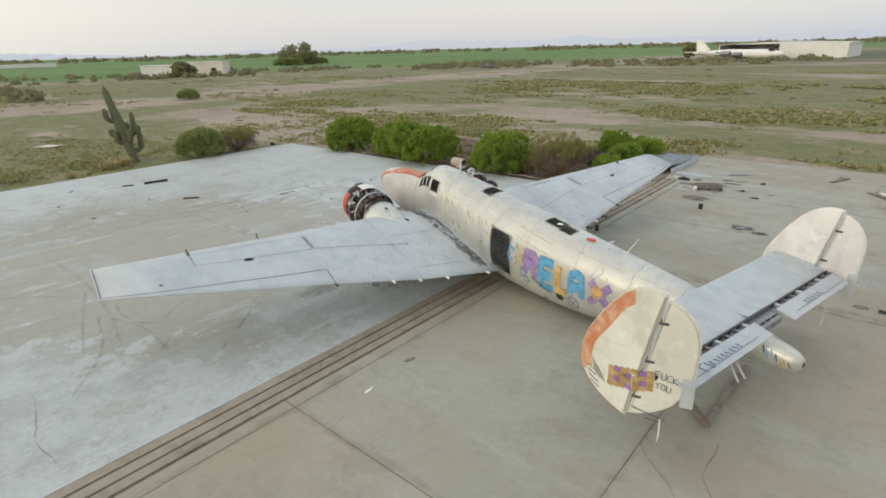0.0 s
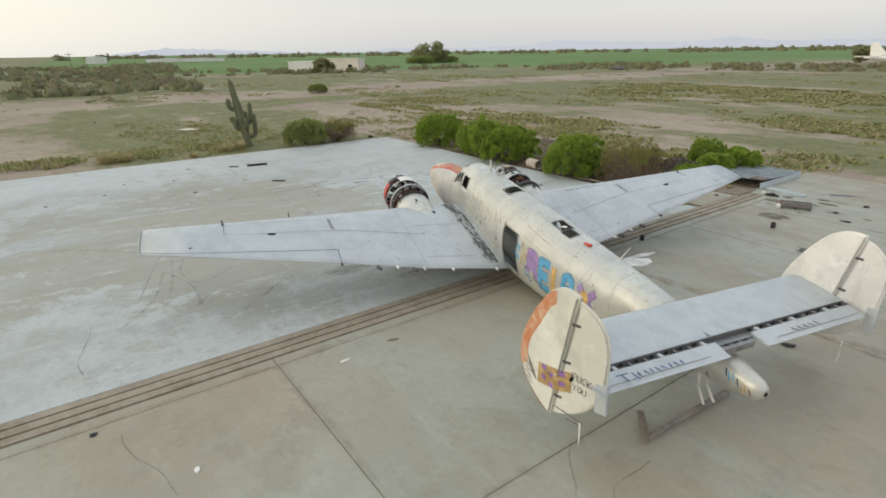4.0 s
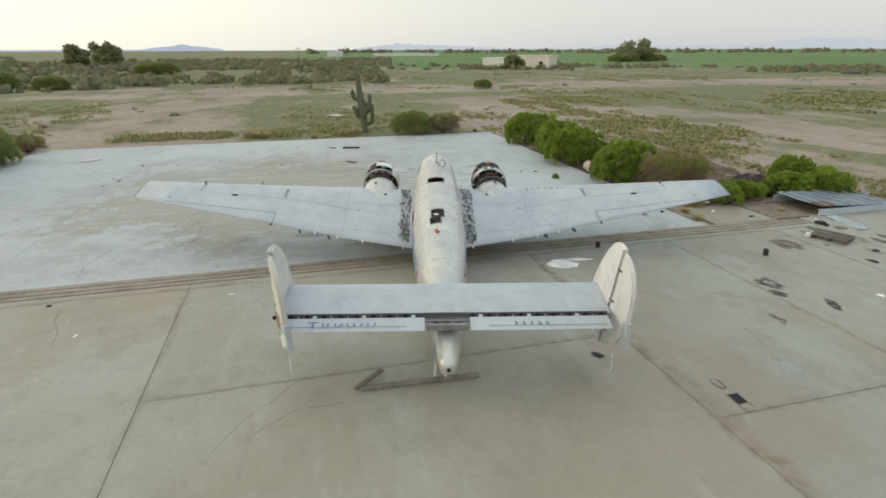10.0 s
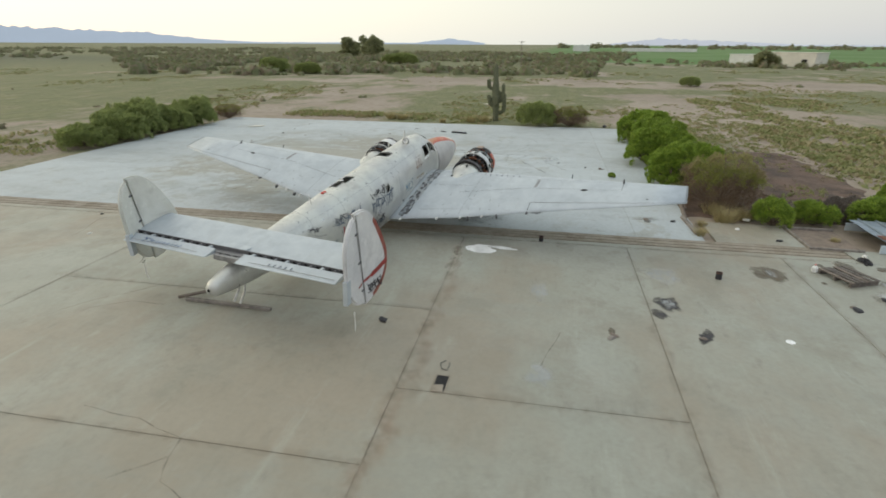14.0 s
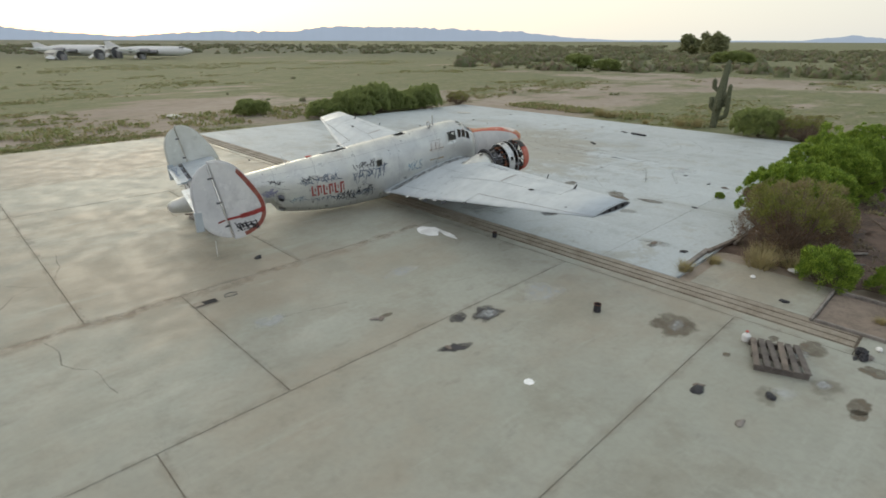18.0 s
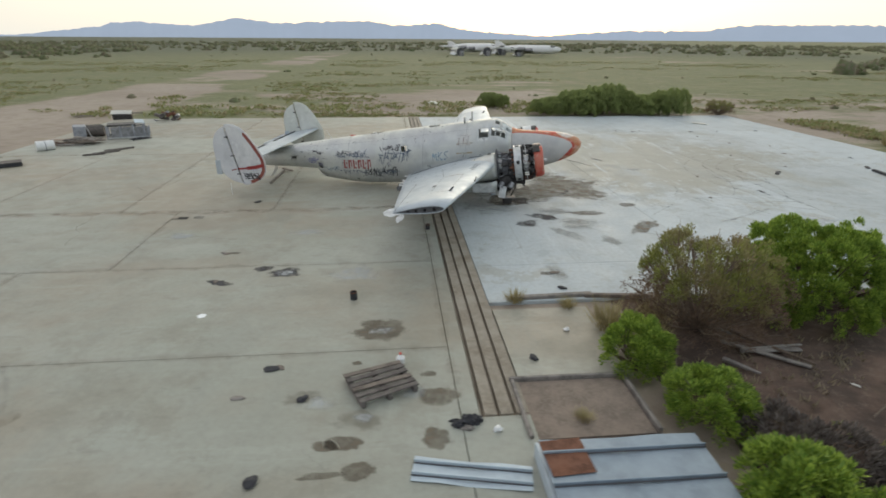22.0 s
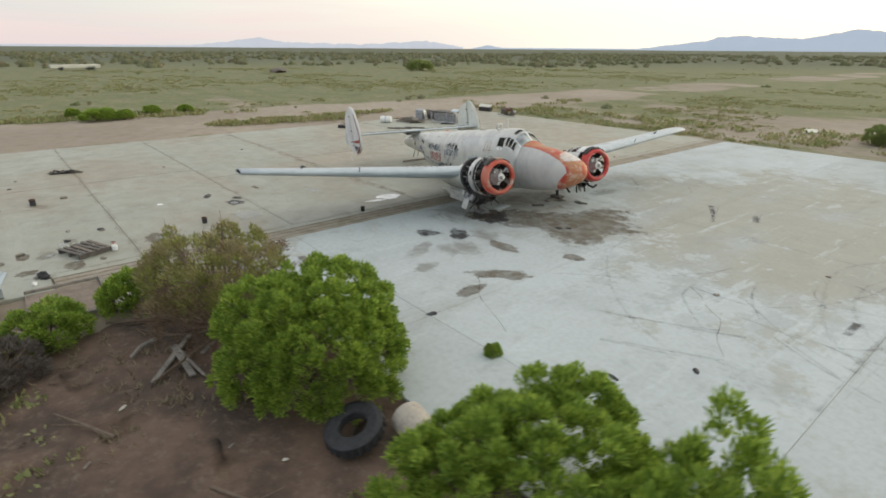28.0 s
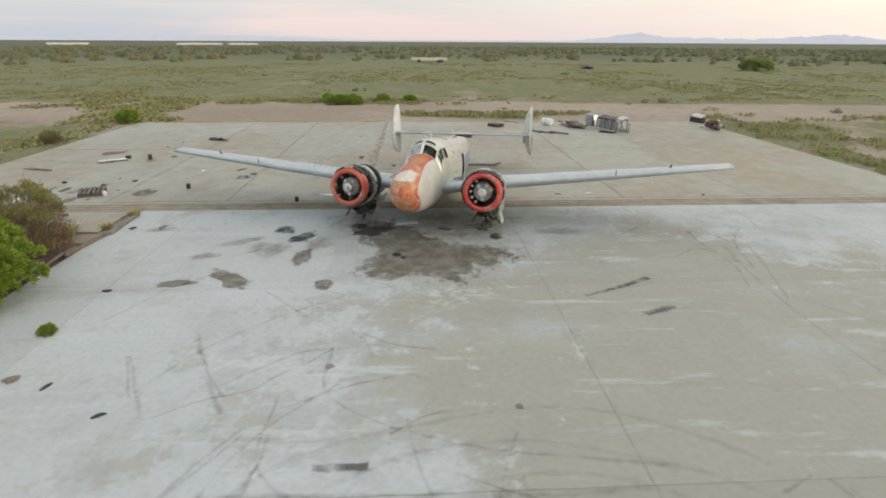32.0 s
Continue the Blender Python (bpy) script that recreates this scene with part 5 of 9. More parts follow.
def fin_piece(name, v, keep, material, parent, thick, label="", inset=0.0, gap=0.012):
    """A plate of the fin's outline on one side of the hinge line, thicker in the middle."""
    bm = bmesh.new()
    c = Vector((-12.78, 2.05))
    loop = [c + (p - c) * (1 - inset) for p in LOOP]
    vs = [bm.verts.new((p.x, v, p.y)) for p in loop]
    bm.faces.new(vs)
    h0, h1 = Vector((hinge_u(0.5), v, 0.5)), Vector((hinge_u(3.6), v, 3.6))
    d = (h1 - h0).normalized()
    nrm = Vector((d.z, 0, -d.x))          # points forward
    bmesh.ops.bisect_plane(bm, geom=bm.verts[:] + bm.edges[:] + bm.faces[:], plane_co=h0 + nrm * (gap if keep > 0 else -gap), plane_no=nrm, clear_inner=keep > 0, clear_outer=keep < 0)
    r = bmesh.ops.extrude_face_region(bm, geom=bm.faces[:])
    top = [e for e in r["geom"] if isinstance(e, bmesh.types.BMVert)]
    bmesh.ops.translate(bm, verts=bm.verts, vec=(0, -thick / 2, 0))
    bmesh.ops.translate(bm, verts=top, vec=(0, thick, 0))
    bmesh.ops.recalc_face_normals(bm, faces=bm.faces)
    edges = [e for e in bm.edges if abs((e.verts[0].co - e.verts[1].co).y) < 1e-4]
    bmesh.ops.bevel(bm, geom=edges, offset=thick * 0.38, segments=2, affect="EDGES")
    return part(name, bm, material, parent, label)


def fin_band(v, parent, a, b, width, material, side):
    """A painted band that follows the leading edge."""
    verts, c = [], Vector((-12.78, 2.05))
    k = len(LOOP)
    for i in range(a, b + 1):
        p = LOOP[i % k]
        q = p + (c - p).normalized() * width
        p = p + (c - p).normalized() * 0.028
        verts += [(p.x, v + side * 0.068, p.y), (q.x, v + side * 0.068, q.y)]
    raw("edge_band", verts, [(2 * i, 2 * i + 1, 2 * i + 3, 2 * i + 2) for i in range(b - a)], material, parent)


def plate_stroke(parent, name, v, pts, width, material, off=0.0):
    """A painted stroke on an upright plate at the span v, along (u, z) points."""
    verts = []
    for i, (u, z) in enumerate(pts):
        (ua, za), (ub, zb) = pts[max(0, i - 1)], pts[min(len(pts) - 1, i + 1)]
        ln = math.hypot(ub - ua, zb - za) or 1
        nx, nz = -(zb - za) / ln * width / 2, (ub - ua) / ln * width / 2
        verts += [(u + nx, v + off, z + nz), (u - nx, v + off, z - nz)]
    raw(name, verts, [(2 * i, 2 * i + 1, 2 * i + 3, 2 * i + 2) for i in range(len(pts) - 1)], material, parent)


def spray(name, color, cover, lo=0.30, hi=0.62):
    """Thin old spray paint that lets the skin show through."""
    k = Mat(name)
    k.put(k.mix(k.ramp(k.noise(5, 6, 0.7), 0.35, 0.7), color, tuple(min(1, v * 1.5 + 0.06) for v in color)), 0.65)
    fac = k.ramp(k.noise(4.5, 8, 0.72), lo, hi, 0.12 * cover, cover)
    tr = k.n.new("ShaderNodeBsdfTransparent")
    mx = k.n.new("ShaderNodeMixShader")
    k.l.new(fac, mx.inputs[0])
    k.l.new(tr.outputs[0], mx.inputs[1])
    k.l.new(k.b.outputs[0], mx.inputs[2])
    k.l.new(mx.outputs[0], k.n["Material Output"].inputs["Surface"])
    return k.m


m_purplefin = spray("purple_chequer_spray", (0.20, 0.10, 0.32), 0.95, 0.15, 0.45)
m_goldfin = spray("gold_chequer_spray", (0.36, 0.24, 0.10), 0.9, 0.2, 0.5)
m_outline = spray("dark_outline_spray", (0.07, 0.08, 0.13), 0.7)
m_bluewash = spray("washed_blue_spray", (0.16, 0.30, 0.42), 0.7, 0.36, 0.66)
m_tanwash = spray("washed_tan_spray", (0.46, 0.36, 0.20), 0.62, 0.36, 0.66)
m_tanfaint = spray("faint_tan_spray", (0.50, 0.42, 0.28), 0.35, 0.36, 0.66)
m_rosewash = spray("washed_red_spray", (0.45, 0.22, 0.17), 0.45, 0.36, 0.66)
m_violetwash = spray("washed_violet_spray", (0.25, 0.25, 0.33), 0.5, 0.36, 0.66)
m_ink = plain("black_spray", (0.03, 0.03, 0.035), 0.7)
m_blue = spray("blue_spray", (0.07, 0.29, 0.50), 0.93, 0.2, 0.5)
m_purple = spray("purple_spray", (0.27, 0.18, 0.40), 0.9, 0.2, 0.5)
m_gold = spray("gold_spray", (0.50, 0.32, 0.09), 0.92, 0.2, 0.5)
m_rose = plain("faded_red_letters", (0.34, 0.085, 0.075), 0.7, 0, 0.3, 6)
m_redstripe = plain("faded_red_stripe", (0.32, 0.04, 0.035), 0.6, 0, 0.4, 5)
m_bluepen = plain("blue_marker", (0.10, 0.17, 0.34), 0.6, 0, 0.3, 6)
m_haze = plain("faded_violet_spray", (0.27, 0.27, 0.38), 0.7, 0, 0.3, 6)
m_orange = plain("flaking_orange_edge", (0.50, 0.19, 0.09), 0.6, 0, 0.3, 5, (0.60, 0.45, 0.33))
m_teal = plain("grey_blue_marker", (0.09, 0.12, 0.17), 0.7, 0, 0.3, 6)

fins = {}
for sg in (1, -1):
    v = sg * 3.78
    f = fin_piece("tail_fin", v, 1, m_fin if sg > 0 else m_finskin, plane, 0.13, "cream tail fin with red edge and graffiti" if sg > 0 else "grey tail fin with a red stripe")
    r = fin_piece("rudder", v, -1, m_fin if sg > 0 else m_finskin, plane, 0.11, "", 0.055)
    fins[sg] = (f, r)
    for s in (sg,):
        if sg < 0:
            fin_band(v, f, -13, 15, 0.17, m_redfin, s)
        else:
            fin_band(v, f, -4 * 1, 18, 0.30, m_orange, s)
            fin_band(v, f, -4 * 4, -4, 0.05, m_redfin, s)
    for z in (1.25, 2.05, 2.85):
        for s in (1, -1):
            part("rudder_hinge", box_bm((hinge_u(z) - 0.06, v + s * 0.055, z), (0.16, 0.03, 0.055), 0, 0.008), m_seam, r)
    part("torn_fabric", tube_bm([(-13.35, v, 0.82), (-13.36, v + 0.02 * sg, 0.45), (-13.34, v, 0.3)], [0.02, 0.015, 0.006], 5), m_white, r)
    part("trim_tab", box_bm((-13.74, v, 1.55), (0.22, 0.12, 0.62), 0, 0.01), m_wing, r)

# both rudders stand turned to the right
for sg in (1, -1):
    CANT = pose(0, 0, 0, 1 if sg > 0 else 3, 0, 0)
    root = Matrix.Translation((0, sg * 3.7, 1.9))
    fins[sg][0].matrix_basis = root @ CANT @ root.inverted()
    hp0, hp1 = Vector((hinge_u(0.5), sg * 3.78, 0.5)), Vector((hinge_u(3.6), sg * 3.78, 3.6))
    fins[sg][1].matrix_basis = root @ CANT @ root.inverted() @ Matrix.Translation(hp0) @ Matrix.Rotation(radians(26 if sg > 0 else 9), 4, hp1 - hp0) @ Matrix.Translation(-hp0)

# purple and gold chequer, scrawl and lettering on the left fin
f, r = fins[1]
out = 3.78 + 0.072
for i in range(7):
    for j in range(4):
        u, z = -12.40 - 0.12 * i, 1.60 - 0.105 * j + 0.035 * i
        holder = f if u > hinge_u(z) + 0.06 else r
        part("spray_patch", box_bm((u, out, z), (0.122, 0.006, 0.107), 0, 0), m_purplefin if (i + 2 * j) % 4 == 1 else m_goldfin, holder)
LET = {"F": [[(0, 0), (0, 1), (.6, 1)], [(0, .55), (.5, .55)]], "U": [[(0, 1), (0, .2), (.2, 0), (.45, 0), (.6, .2), (.6, 1)]], "C": [[(.6, .9), (.3, 1), (0, .7), (0, .3), (.3, 0), (.6, .1)]],
       "K": [[(0, 0), (0, 1)], [(.6, 1), (0, .45), (.65, 0)]], "Y": [[(0, 1), (.3, .5), (.6, 1)], [(.3, .5), (.25, 0)]], "O": [[(.3, 0), (0, .3), (0, .7), (.3, 1), (.6, .7), (.6, .3), (.3, 0)]],
       "R": [[(0, 0), (0, 1), (.4, 1), (.6, .78), (.4, .52), (0, .5)], [(.3, .5), (.65, 0)]], "E": [[(.6, 1), (0, 1), (0, 0), (.6, 0)], [(0, .5), (.5, .5)]], "L": [[(.05, 1), (0, 0), (.6, 0)]],
       "A": [[(0, 0), (.05, .85), (.3, 1), (.55, .85), (.6, 0)], [(0, .4), (.6, .4)]], "M": [[(0, 0), (.05, 1), (.3, .4), (.55, 1), (.6, 0)]], "S": [[(.6, .9), (.3, 1), (.03, .78), (.3, .52), (.57, .25), (.3, 0), (0, .1)]], "X": [[(0, 0), (.6, 1)], [(0, 1), (.6, 0)]]}


def fin_text(holder, word, u, z, h, width, material):
    for i, ch in enumerate(word):
        for st in LET[ch]:
            plate_stroke(holder, "painted_letter", out, [(u - (i * 0.78 + x) * h * 0.9, z + y * h - 0.02 * i) for x, y in st], width, material)


fin_text(r, "FUCK", -13.20, 1.76, 0.14, 0.013, m_ink)
fin_text(r, "YOU", -13.22, 1.54, 0.13, 0.013, m_ink)
for i in range(5):
    plate_stroke(f, "scrawl_bar", out, [(-11.96 - 0.06 * i, 1.62 - 0.06 * i), (-12.08 - 0.05 * i, 1.30 - 0.02 * i)], 0.016, m_seam)
for i in range(4):
    plate_stroke(f, "scrawl_bar", out, [(-11.86 - 0.03 * i, 1.44 - 0.1 * i), (-12.02 - 0.05 * i, 1.38 - 0.11 * i)], 0.02, m_seam)
plate_stroke(r, "torn_line", out, [(-12.85, 1.02), (-13.45, 0.88)], 0.02, m_seam)
plate_stroke(r, "torn_line", out, [(-13.1, 0.84), (-13.35, 0.82)], 0.02, m_seam)
# right fin: red stripe and black scrawl as bars
f, r = fins[-1]
out2 = -3.78 - 0.072
plate_stroke(f, "red_stripe", out2, [(-11.72, 1.68), (-12.1, 1.58), (-12.5, 1.52)], 0.15, m_redstripe)
plate_stroke(f, "red_stripe", out2, [(-12.4, 1.53), (-12.9, 1.48)], 0.08, m_redstripe)
plate_stroke(r, "red_stripe", out2, [(-12.98, 1.47), (-13.2, 1.42)], 0.05, m_redfin)
for i in range(5):
    plate_stroke(f, "scrawl_bar", out2, [(-11.95 - 0.16 * i, 1.02 + 0.03 * i), (-12.05 - 0.16 * i, 1.34 - 0.03 * (i % 2))], 0.035, m_ink)
for i in range(3):
    plate_stroke(f, "scrawl_bar", out2, [(-12.0, 1.1 + 0.1 * i), (-12.65, 1.05 + 0.1 * i)], 0.025, m_ink)

for i in range(10):
    plate_stroke(f, "scrawl_bar", out2 - 0.001, [(-12.0 - 0.06 * i, 1.02 + 0.07 * (i % 4)), (-12.1 - 0.06 * i, 1.2 + 0.05 * (i % 3))], 0.04, m_ink)

# graffiti on the left side: five chunky letters
for ch, u0, u1, a0, a1, mt in (("R", -7.22, -7.66, 77, 103, m_purple), ("E", -7.80, -8.24, 77, 110, m_blue), ("L", -8.40, -8.72, 75, 108, m_gold), ("A", -8.82, -9.22, 75, 106, m_blue), ("X", -9.42, -10.05, 77, 108, m_purple)):
    for st in LET[ch]:
        path = [(u0 + (u1 - u0) * x / 0.62, a0 + (a1 - a0) * (1 - y)) for x, y in st]
        on_hull("graffiti_outline", path, 0.205, m_outline, 0.004)
        on_hull("graffiti_letter", path, 0.175, mt, 0.008)
for i in range(6):
    t0 = 1.05 * i
    on_hull("graffiti_flower", [(-9.66, 90), (-9.66 + 0.15 * math.cos(t0), 90 + 9 * math.sin(t0))], 0.10, m_gold, 0.011)
on_hull("graffiti_spot", [(-6.50, 84), (-6.72, 88)], 0.26, m_blue, 0.006)
for i in range(5):
    on_hull("graffiti_drip", [(-6.95 - 0.03 * i, 92 + 4 * i), (-7.12 + 0.05 * i, 100 + 4 * i)], 0.05, m_bluewash, 0.005)
on_hull("graffiti_haze", [(-7.0, 72), (-6.95, 100)], 0.40, m_tanwash, 0.003)
on_hull("graffiti_haze", [(-6.75, 54), (-8.0, 58)], 0.30, m_tanwash, 0.003)
on_hull("graffiti_haze", [(-7.0, 100), (-7.3, 118)], 0.24, m_bluewash, 0.0035)
on_hull("graffiti_arrow", [(-9.66, 44), (-9.72, 60), (-9.45, 78)], 0.02, m_bluewash, 0.005)
on_hull("graffiti_arrow", [(-9.60, 44), (-9.50, 60), (-9.40, 76)], 0.02, m_bluewash, 0.005)
for i in range(5):
    on_hull("scrawl_bar", [(-7.48 - 0.14 * i, 101 + 2.5 * i), (-7.55 - 0.14 * i, 110 + 2.5 * i)], 0.02, m_ink, 0.012)
    on_hull("scrawl_bar", [(-7.44 - 0.14 * i, 106 + 2.5 * i), (-7.58 - 0.14 * i, 104 + 2.5 * i)], 0.016, m_ink, 0.012)
ring = [(-8.90 + 0.17 * math.cos(t), 121 + 12 * math.sin(t)) for t in np.linspace(0, 2 * math.pi, 17)]
on_hull("crossed_circle", ring, 0.025, m_bluepen, 0.006)
hole = [(-8.46 + 0.165 * math.cos(t), 115 + 14 * math.sin(t)) for t in np.linspace(0, 2 * math.pi, 21)]
on_hull("port_rim", hole, 0.05, m_skin, 0.006, label="rim of an open round port")
# torn strips along the roof hatch
on_hull("crossed_circle", [(-8.76, 112), (-9.04, 130)], 0.02, m_bluepen, 0.006)
on_hull("crossed_circle", [(-9.04, 112), (-8.76, 130)], 0.02, m_bluepen, 0.006)
# tan name on the forward cabin side, as bars
for i in range(10):
    u = -3.0 - 0.30 * i
    on_hull("scrawl_bar", [(u, 61 + 1.6 * (i % 2)), (u - 0.06, 78 - 4 * (i % 3))], 0.05, m_tanwash, 0.005)
    if i % 2:
        on_hull("scrawl_bar", [(u, 63), (u - 0.2, 66 + 4 * (i % 3))], 0.05, m_tanwash, 0.005)
on_hull("graffiti_haze", [(-3.2, 66), (-5.6, 70)], 0.34, m_tanfaint, 0.0035)
# right side: dark tags and the faded red registration, all as bars
for i in range(6):
    u = -9.12 + 0.235 * i
    on_hull("registration_bar", [(u, -86), (u + 0.02, -104)], 0.07, m_rose, 0.006)
    on_hull("registration_bar", [(u, -88 if i % 2 else -102), (u + 0.14, -88 if i % 2 else -102)], 0.05, m_rose, 0.006)
    on_hull("registration_bar", [(u + 0.12, -90), (u + 0.13, -100 if i % 2 else -95)], 0.05, m_rose, 0.006)
rng = random.Random(11)
for u0, u1, a0, a1, n, w, mt in ((-9.55, -8.0, -84, -66, 13, 0.035, m_teal), (-8.15, -6.5, -128, -100, 14, 0.042, m_ink), (-7.35, -6.4, -73, -58, 8, 0.035, m_ink), (-7.4, -5.95, -95, -70, 13, 0.035, m_teal),
                                 (-10.75, -10.3, -76, -62, 6, 0.03, m_ink), (-10.95, -10.6, -118, -86, 8, 0.05, m_haze), (-9.98, -9.48, -120, -98, 7, 0.05, m_bluewash), (-7.6, -6.5, -122, -104, 8, 0.03, m_teal), (-9.3, -8.0, -118, -106, 8, 0.03, m_teal),
                                 (-9.5, -8.9, -80, -62, 5, 0.03, m_ink)):
    n = int(n * 1.7)
    w *= 0.72
    for i in range(n):
        u = u0 + (u1 - u0) * (i + 0.5) / n
        h = a1 - a0
        lean = rng.uniform(-0.24, 0.24)
        on_hull("scrawl_bar", [(u, a0 + rng.uniform(0, 0.45) * h), (u + lean, a1 - rng.uniform(0, 0.45) * h)], w, mt, 0.006)
        if i % 2:
            m_ = a0 + rng.uniform(0.15, 0.85) * h
            on_hull("scrawl_bar", [(u, m_), (u + rng.uniform(0.1, 0.22), m_ + rng.uniform(-3, 3))], w * 0.9, mt, 0.007)
for i, ch in enumerate("MKS"):
    for st in LET[ch]:
        on_hull("painted_letter", [(-4.83 + i * 0.26 + x * 0.30, -98 + 13 * y) for x, y in st], 0.04, m_bluewash, 0.006)
on_hull("graffiti_haze", [(-3.75, -82), (-3.0, -84)], 0.30, m_tanwash, 0.0045)
on_hull("graffiti_haze", [(-3.7, -66), (-3.1, -68)], 0.36, m_rosewash, 0.004)
for u in (-3.62, -3.4, -3.2):
    on_hull("tan_bar", [(u, -60), (u - 0.03, -76)], 0.07, m_rosewash, 0.005)
on_hull("graffiti_haze", [(-9.1, -78), (-8.3, -82)], 0.30, m_rosewash, 0.003)
on_hull("graffiti_haze", [(-6.9, -84), (-6.5, -98)], 0.34, m_violetwash, 0.003)
on_hull("graffiti_haze", [(-10.5, -92), (-10.0, -96)], 0.36, m_violetwash, 0.003)
on_hull("graffiti_haze", [(-11.0, -70), (-10.5, -76)], 0.26, m_violetwash, 0.003)
# scrawl on the elevators, as bars
for i, (y, w, a) in enumerate(((2.9, 0.025, 0), (2.68, 0.025, 4), (2.58, 0.025, -8), (2.42, 0.025, 12), (2.3, 0.025, -14), (2.16, 0.025, 8), (2.02, 0.025, 20), (1.86, 0.025, -18), (1.72, 0.025, 6), (1.58, 0.025, -10))):
    part("scrawl_bar", box_bm((-13.60, y, 1.792), (0.24 if i < 2 else 0.13, w, 0.004), a), m_bluepen, plane)
part("scrawl_bar", box_bm((-13.50, 2.9, 1.797), (0.025, 0.26, 0.004), 0), m_bluepen, plane)
for i in range(5):
    part("scrawl_bar", box_bm((-13.6, -1.5 - 0.17 * i, 1.792), (0.13, 0.03, 0.004), 14 - 9 * (i % 3)), m_teal, plane)
for i in range(6):
    p = wing_point(-(3.7 + 0.25 * i), 0.16)
    part("scrawl_bar", box_bm(tuple(p + Vector((0, 0, 0.012))), (0.28 - 0.1 * (i % 2), 0.03, 0.004), 10), m_teal, plane)

# tail wheel fork and the timber it stands on
part("tail_fork", tube_bm([(-12.95, 0.2, 0.85), (-13.0, 0.25, 0.5), (-13.22, 0.27, 0.2)], 0.03, 8), m_silver, plane, "white tail wheel fork with no wheel")
part("tail_fork", tube_bm([(-12.95, 0.04, 0.85), (-13.02, 0.02, 0.5), (-13.25, 0.02, 0.2)], 0.03, 8), m_silver, plane)
beam = thing("timber_beam", pose(-1.55, 11.35, 0, 0, 0, 88.5), "old timber beam laid flat under the tail", "beam")
part("plank", box_bm((0, 0, 0.045), (2.75, 0.12, 0.09), 0, 0.015), m_greywood, beam)
part("cross_plank", box_bm((-1.22, 0.22, 0.12), (0.95, 0.13, 0.06), 45, 0.012), m_wood, beam)

# smudged tags on the tail cone
for i, (u, a, mt) in enumerate(((-13.7, 60, m_blue), (-13.62, 66, m_blue), (-13.8, 70, m_teal), (-13.95, 78, m_gold), (-13.9, 92, m_gold), (-14.05, 84, m_rose), (-13.55, 58, m_teal))):
    on_hull("scrawl_bar", [(u, a), (u - 0.05, a + 26)], 0.03, mt, 0.006)

# ---- stains and marks on the concrete ----


def stain(name, x, y, rx, ry, rz, material, label, seed=0, z=0.004):
    """A ragged blot: rings of vertices whose first texture coordinate falls from 1 in the middle to 0 at the rim."""
    n, rings = 36, 5
    verts, uvs, faces = [(0, 0, 0)], [(1.0, 0)], []
    for i in range(1, rings + 1):
        for j in range(n):
            a = 2 * math.pi * j / n
            k = i / rings * (1 + 0.35 * noise.noise((math.cos(a) * 1.6 + seed * 7.3, math.sin(a) * 1.6, seed)))
            verts.append((rx * k * math.cos(a), ry * k * math.sin(a), 0))
            uvs.append((1 - i / rings, 0))
    for j in range(n):
        faces.append((0, 1 + j, 1 + (j + 1) % n))
    for i in range(rings - 1):
        for j in range(n):
            a, b = 1 + i * n, 1 + (i + 1) * n
            faces.append((a + j, b + j, b + (j + 1) % n, a + (j + 1) % n))
    ob = raw(name, verts, faces, material)
    layer = ob.data.uv_layers.new(name="UVMap")
    for lp in ob.data.loops:
        layer.data[lp.index].uv = uvs[lp.vertex_index]
    me = ob.data
    me.transform(pose(x, y, 0, 0, 0, rz))
    ob.matrix_basis = pose(0, 0, z)
    return tagged(ob, label, "stain")


OIL = "dark oily stain soaked into the concrete"
def pool(outline, material, label, z):
    """A soaked patch with a given winding outline."""
    pts = smooth_loop(outline, 4)
    n, rings = len(pts), 6
    cx, cy = sum(p[0] for p in pts) / n, sum(p[1] for p in pts) / n
    verts, uvs = [(cx, cy, 0)], [1.0]
    for i in range(1, rings + 1):
        f = i / rings * 1.04
        verts += [(cx + (p[0] - cx) * f, cy + (p[1] - cy) * f, 0) for p in pts]
        uvs += [1 - i / rings] * n
    faces = [(0, 1 + j, 1 + (j + 1) % n) for j in range(n)]
    for i in range(rings - 1):
        a, b = 1 + i * n, 1 + (i + 1) * n
        faces += [(a + j, b + j, b + (j + 1) % n, a + (j + 1) % n) for j in range(n)]
    ob = raw("oil_stain", verts, faces, material)
    layer = ob.data.uv_layers.new(name="UVMap")
    for lp in ob.data.loops:
        layer.data[lp.index].uv = (uvs[lp.vertex_index], 0)
    ob.matrix_basis = pose(0, 0, z)
    return tagged(ob, label, "stain")


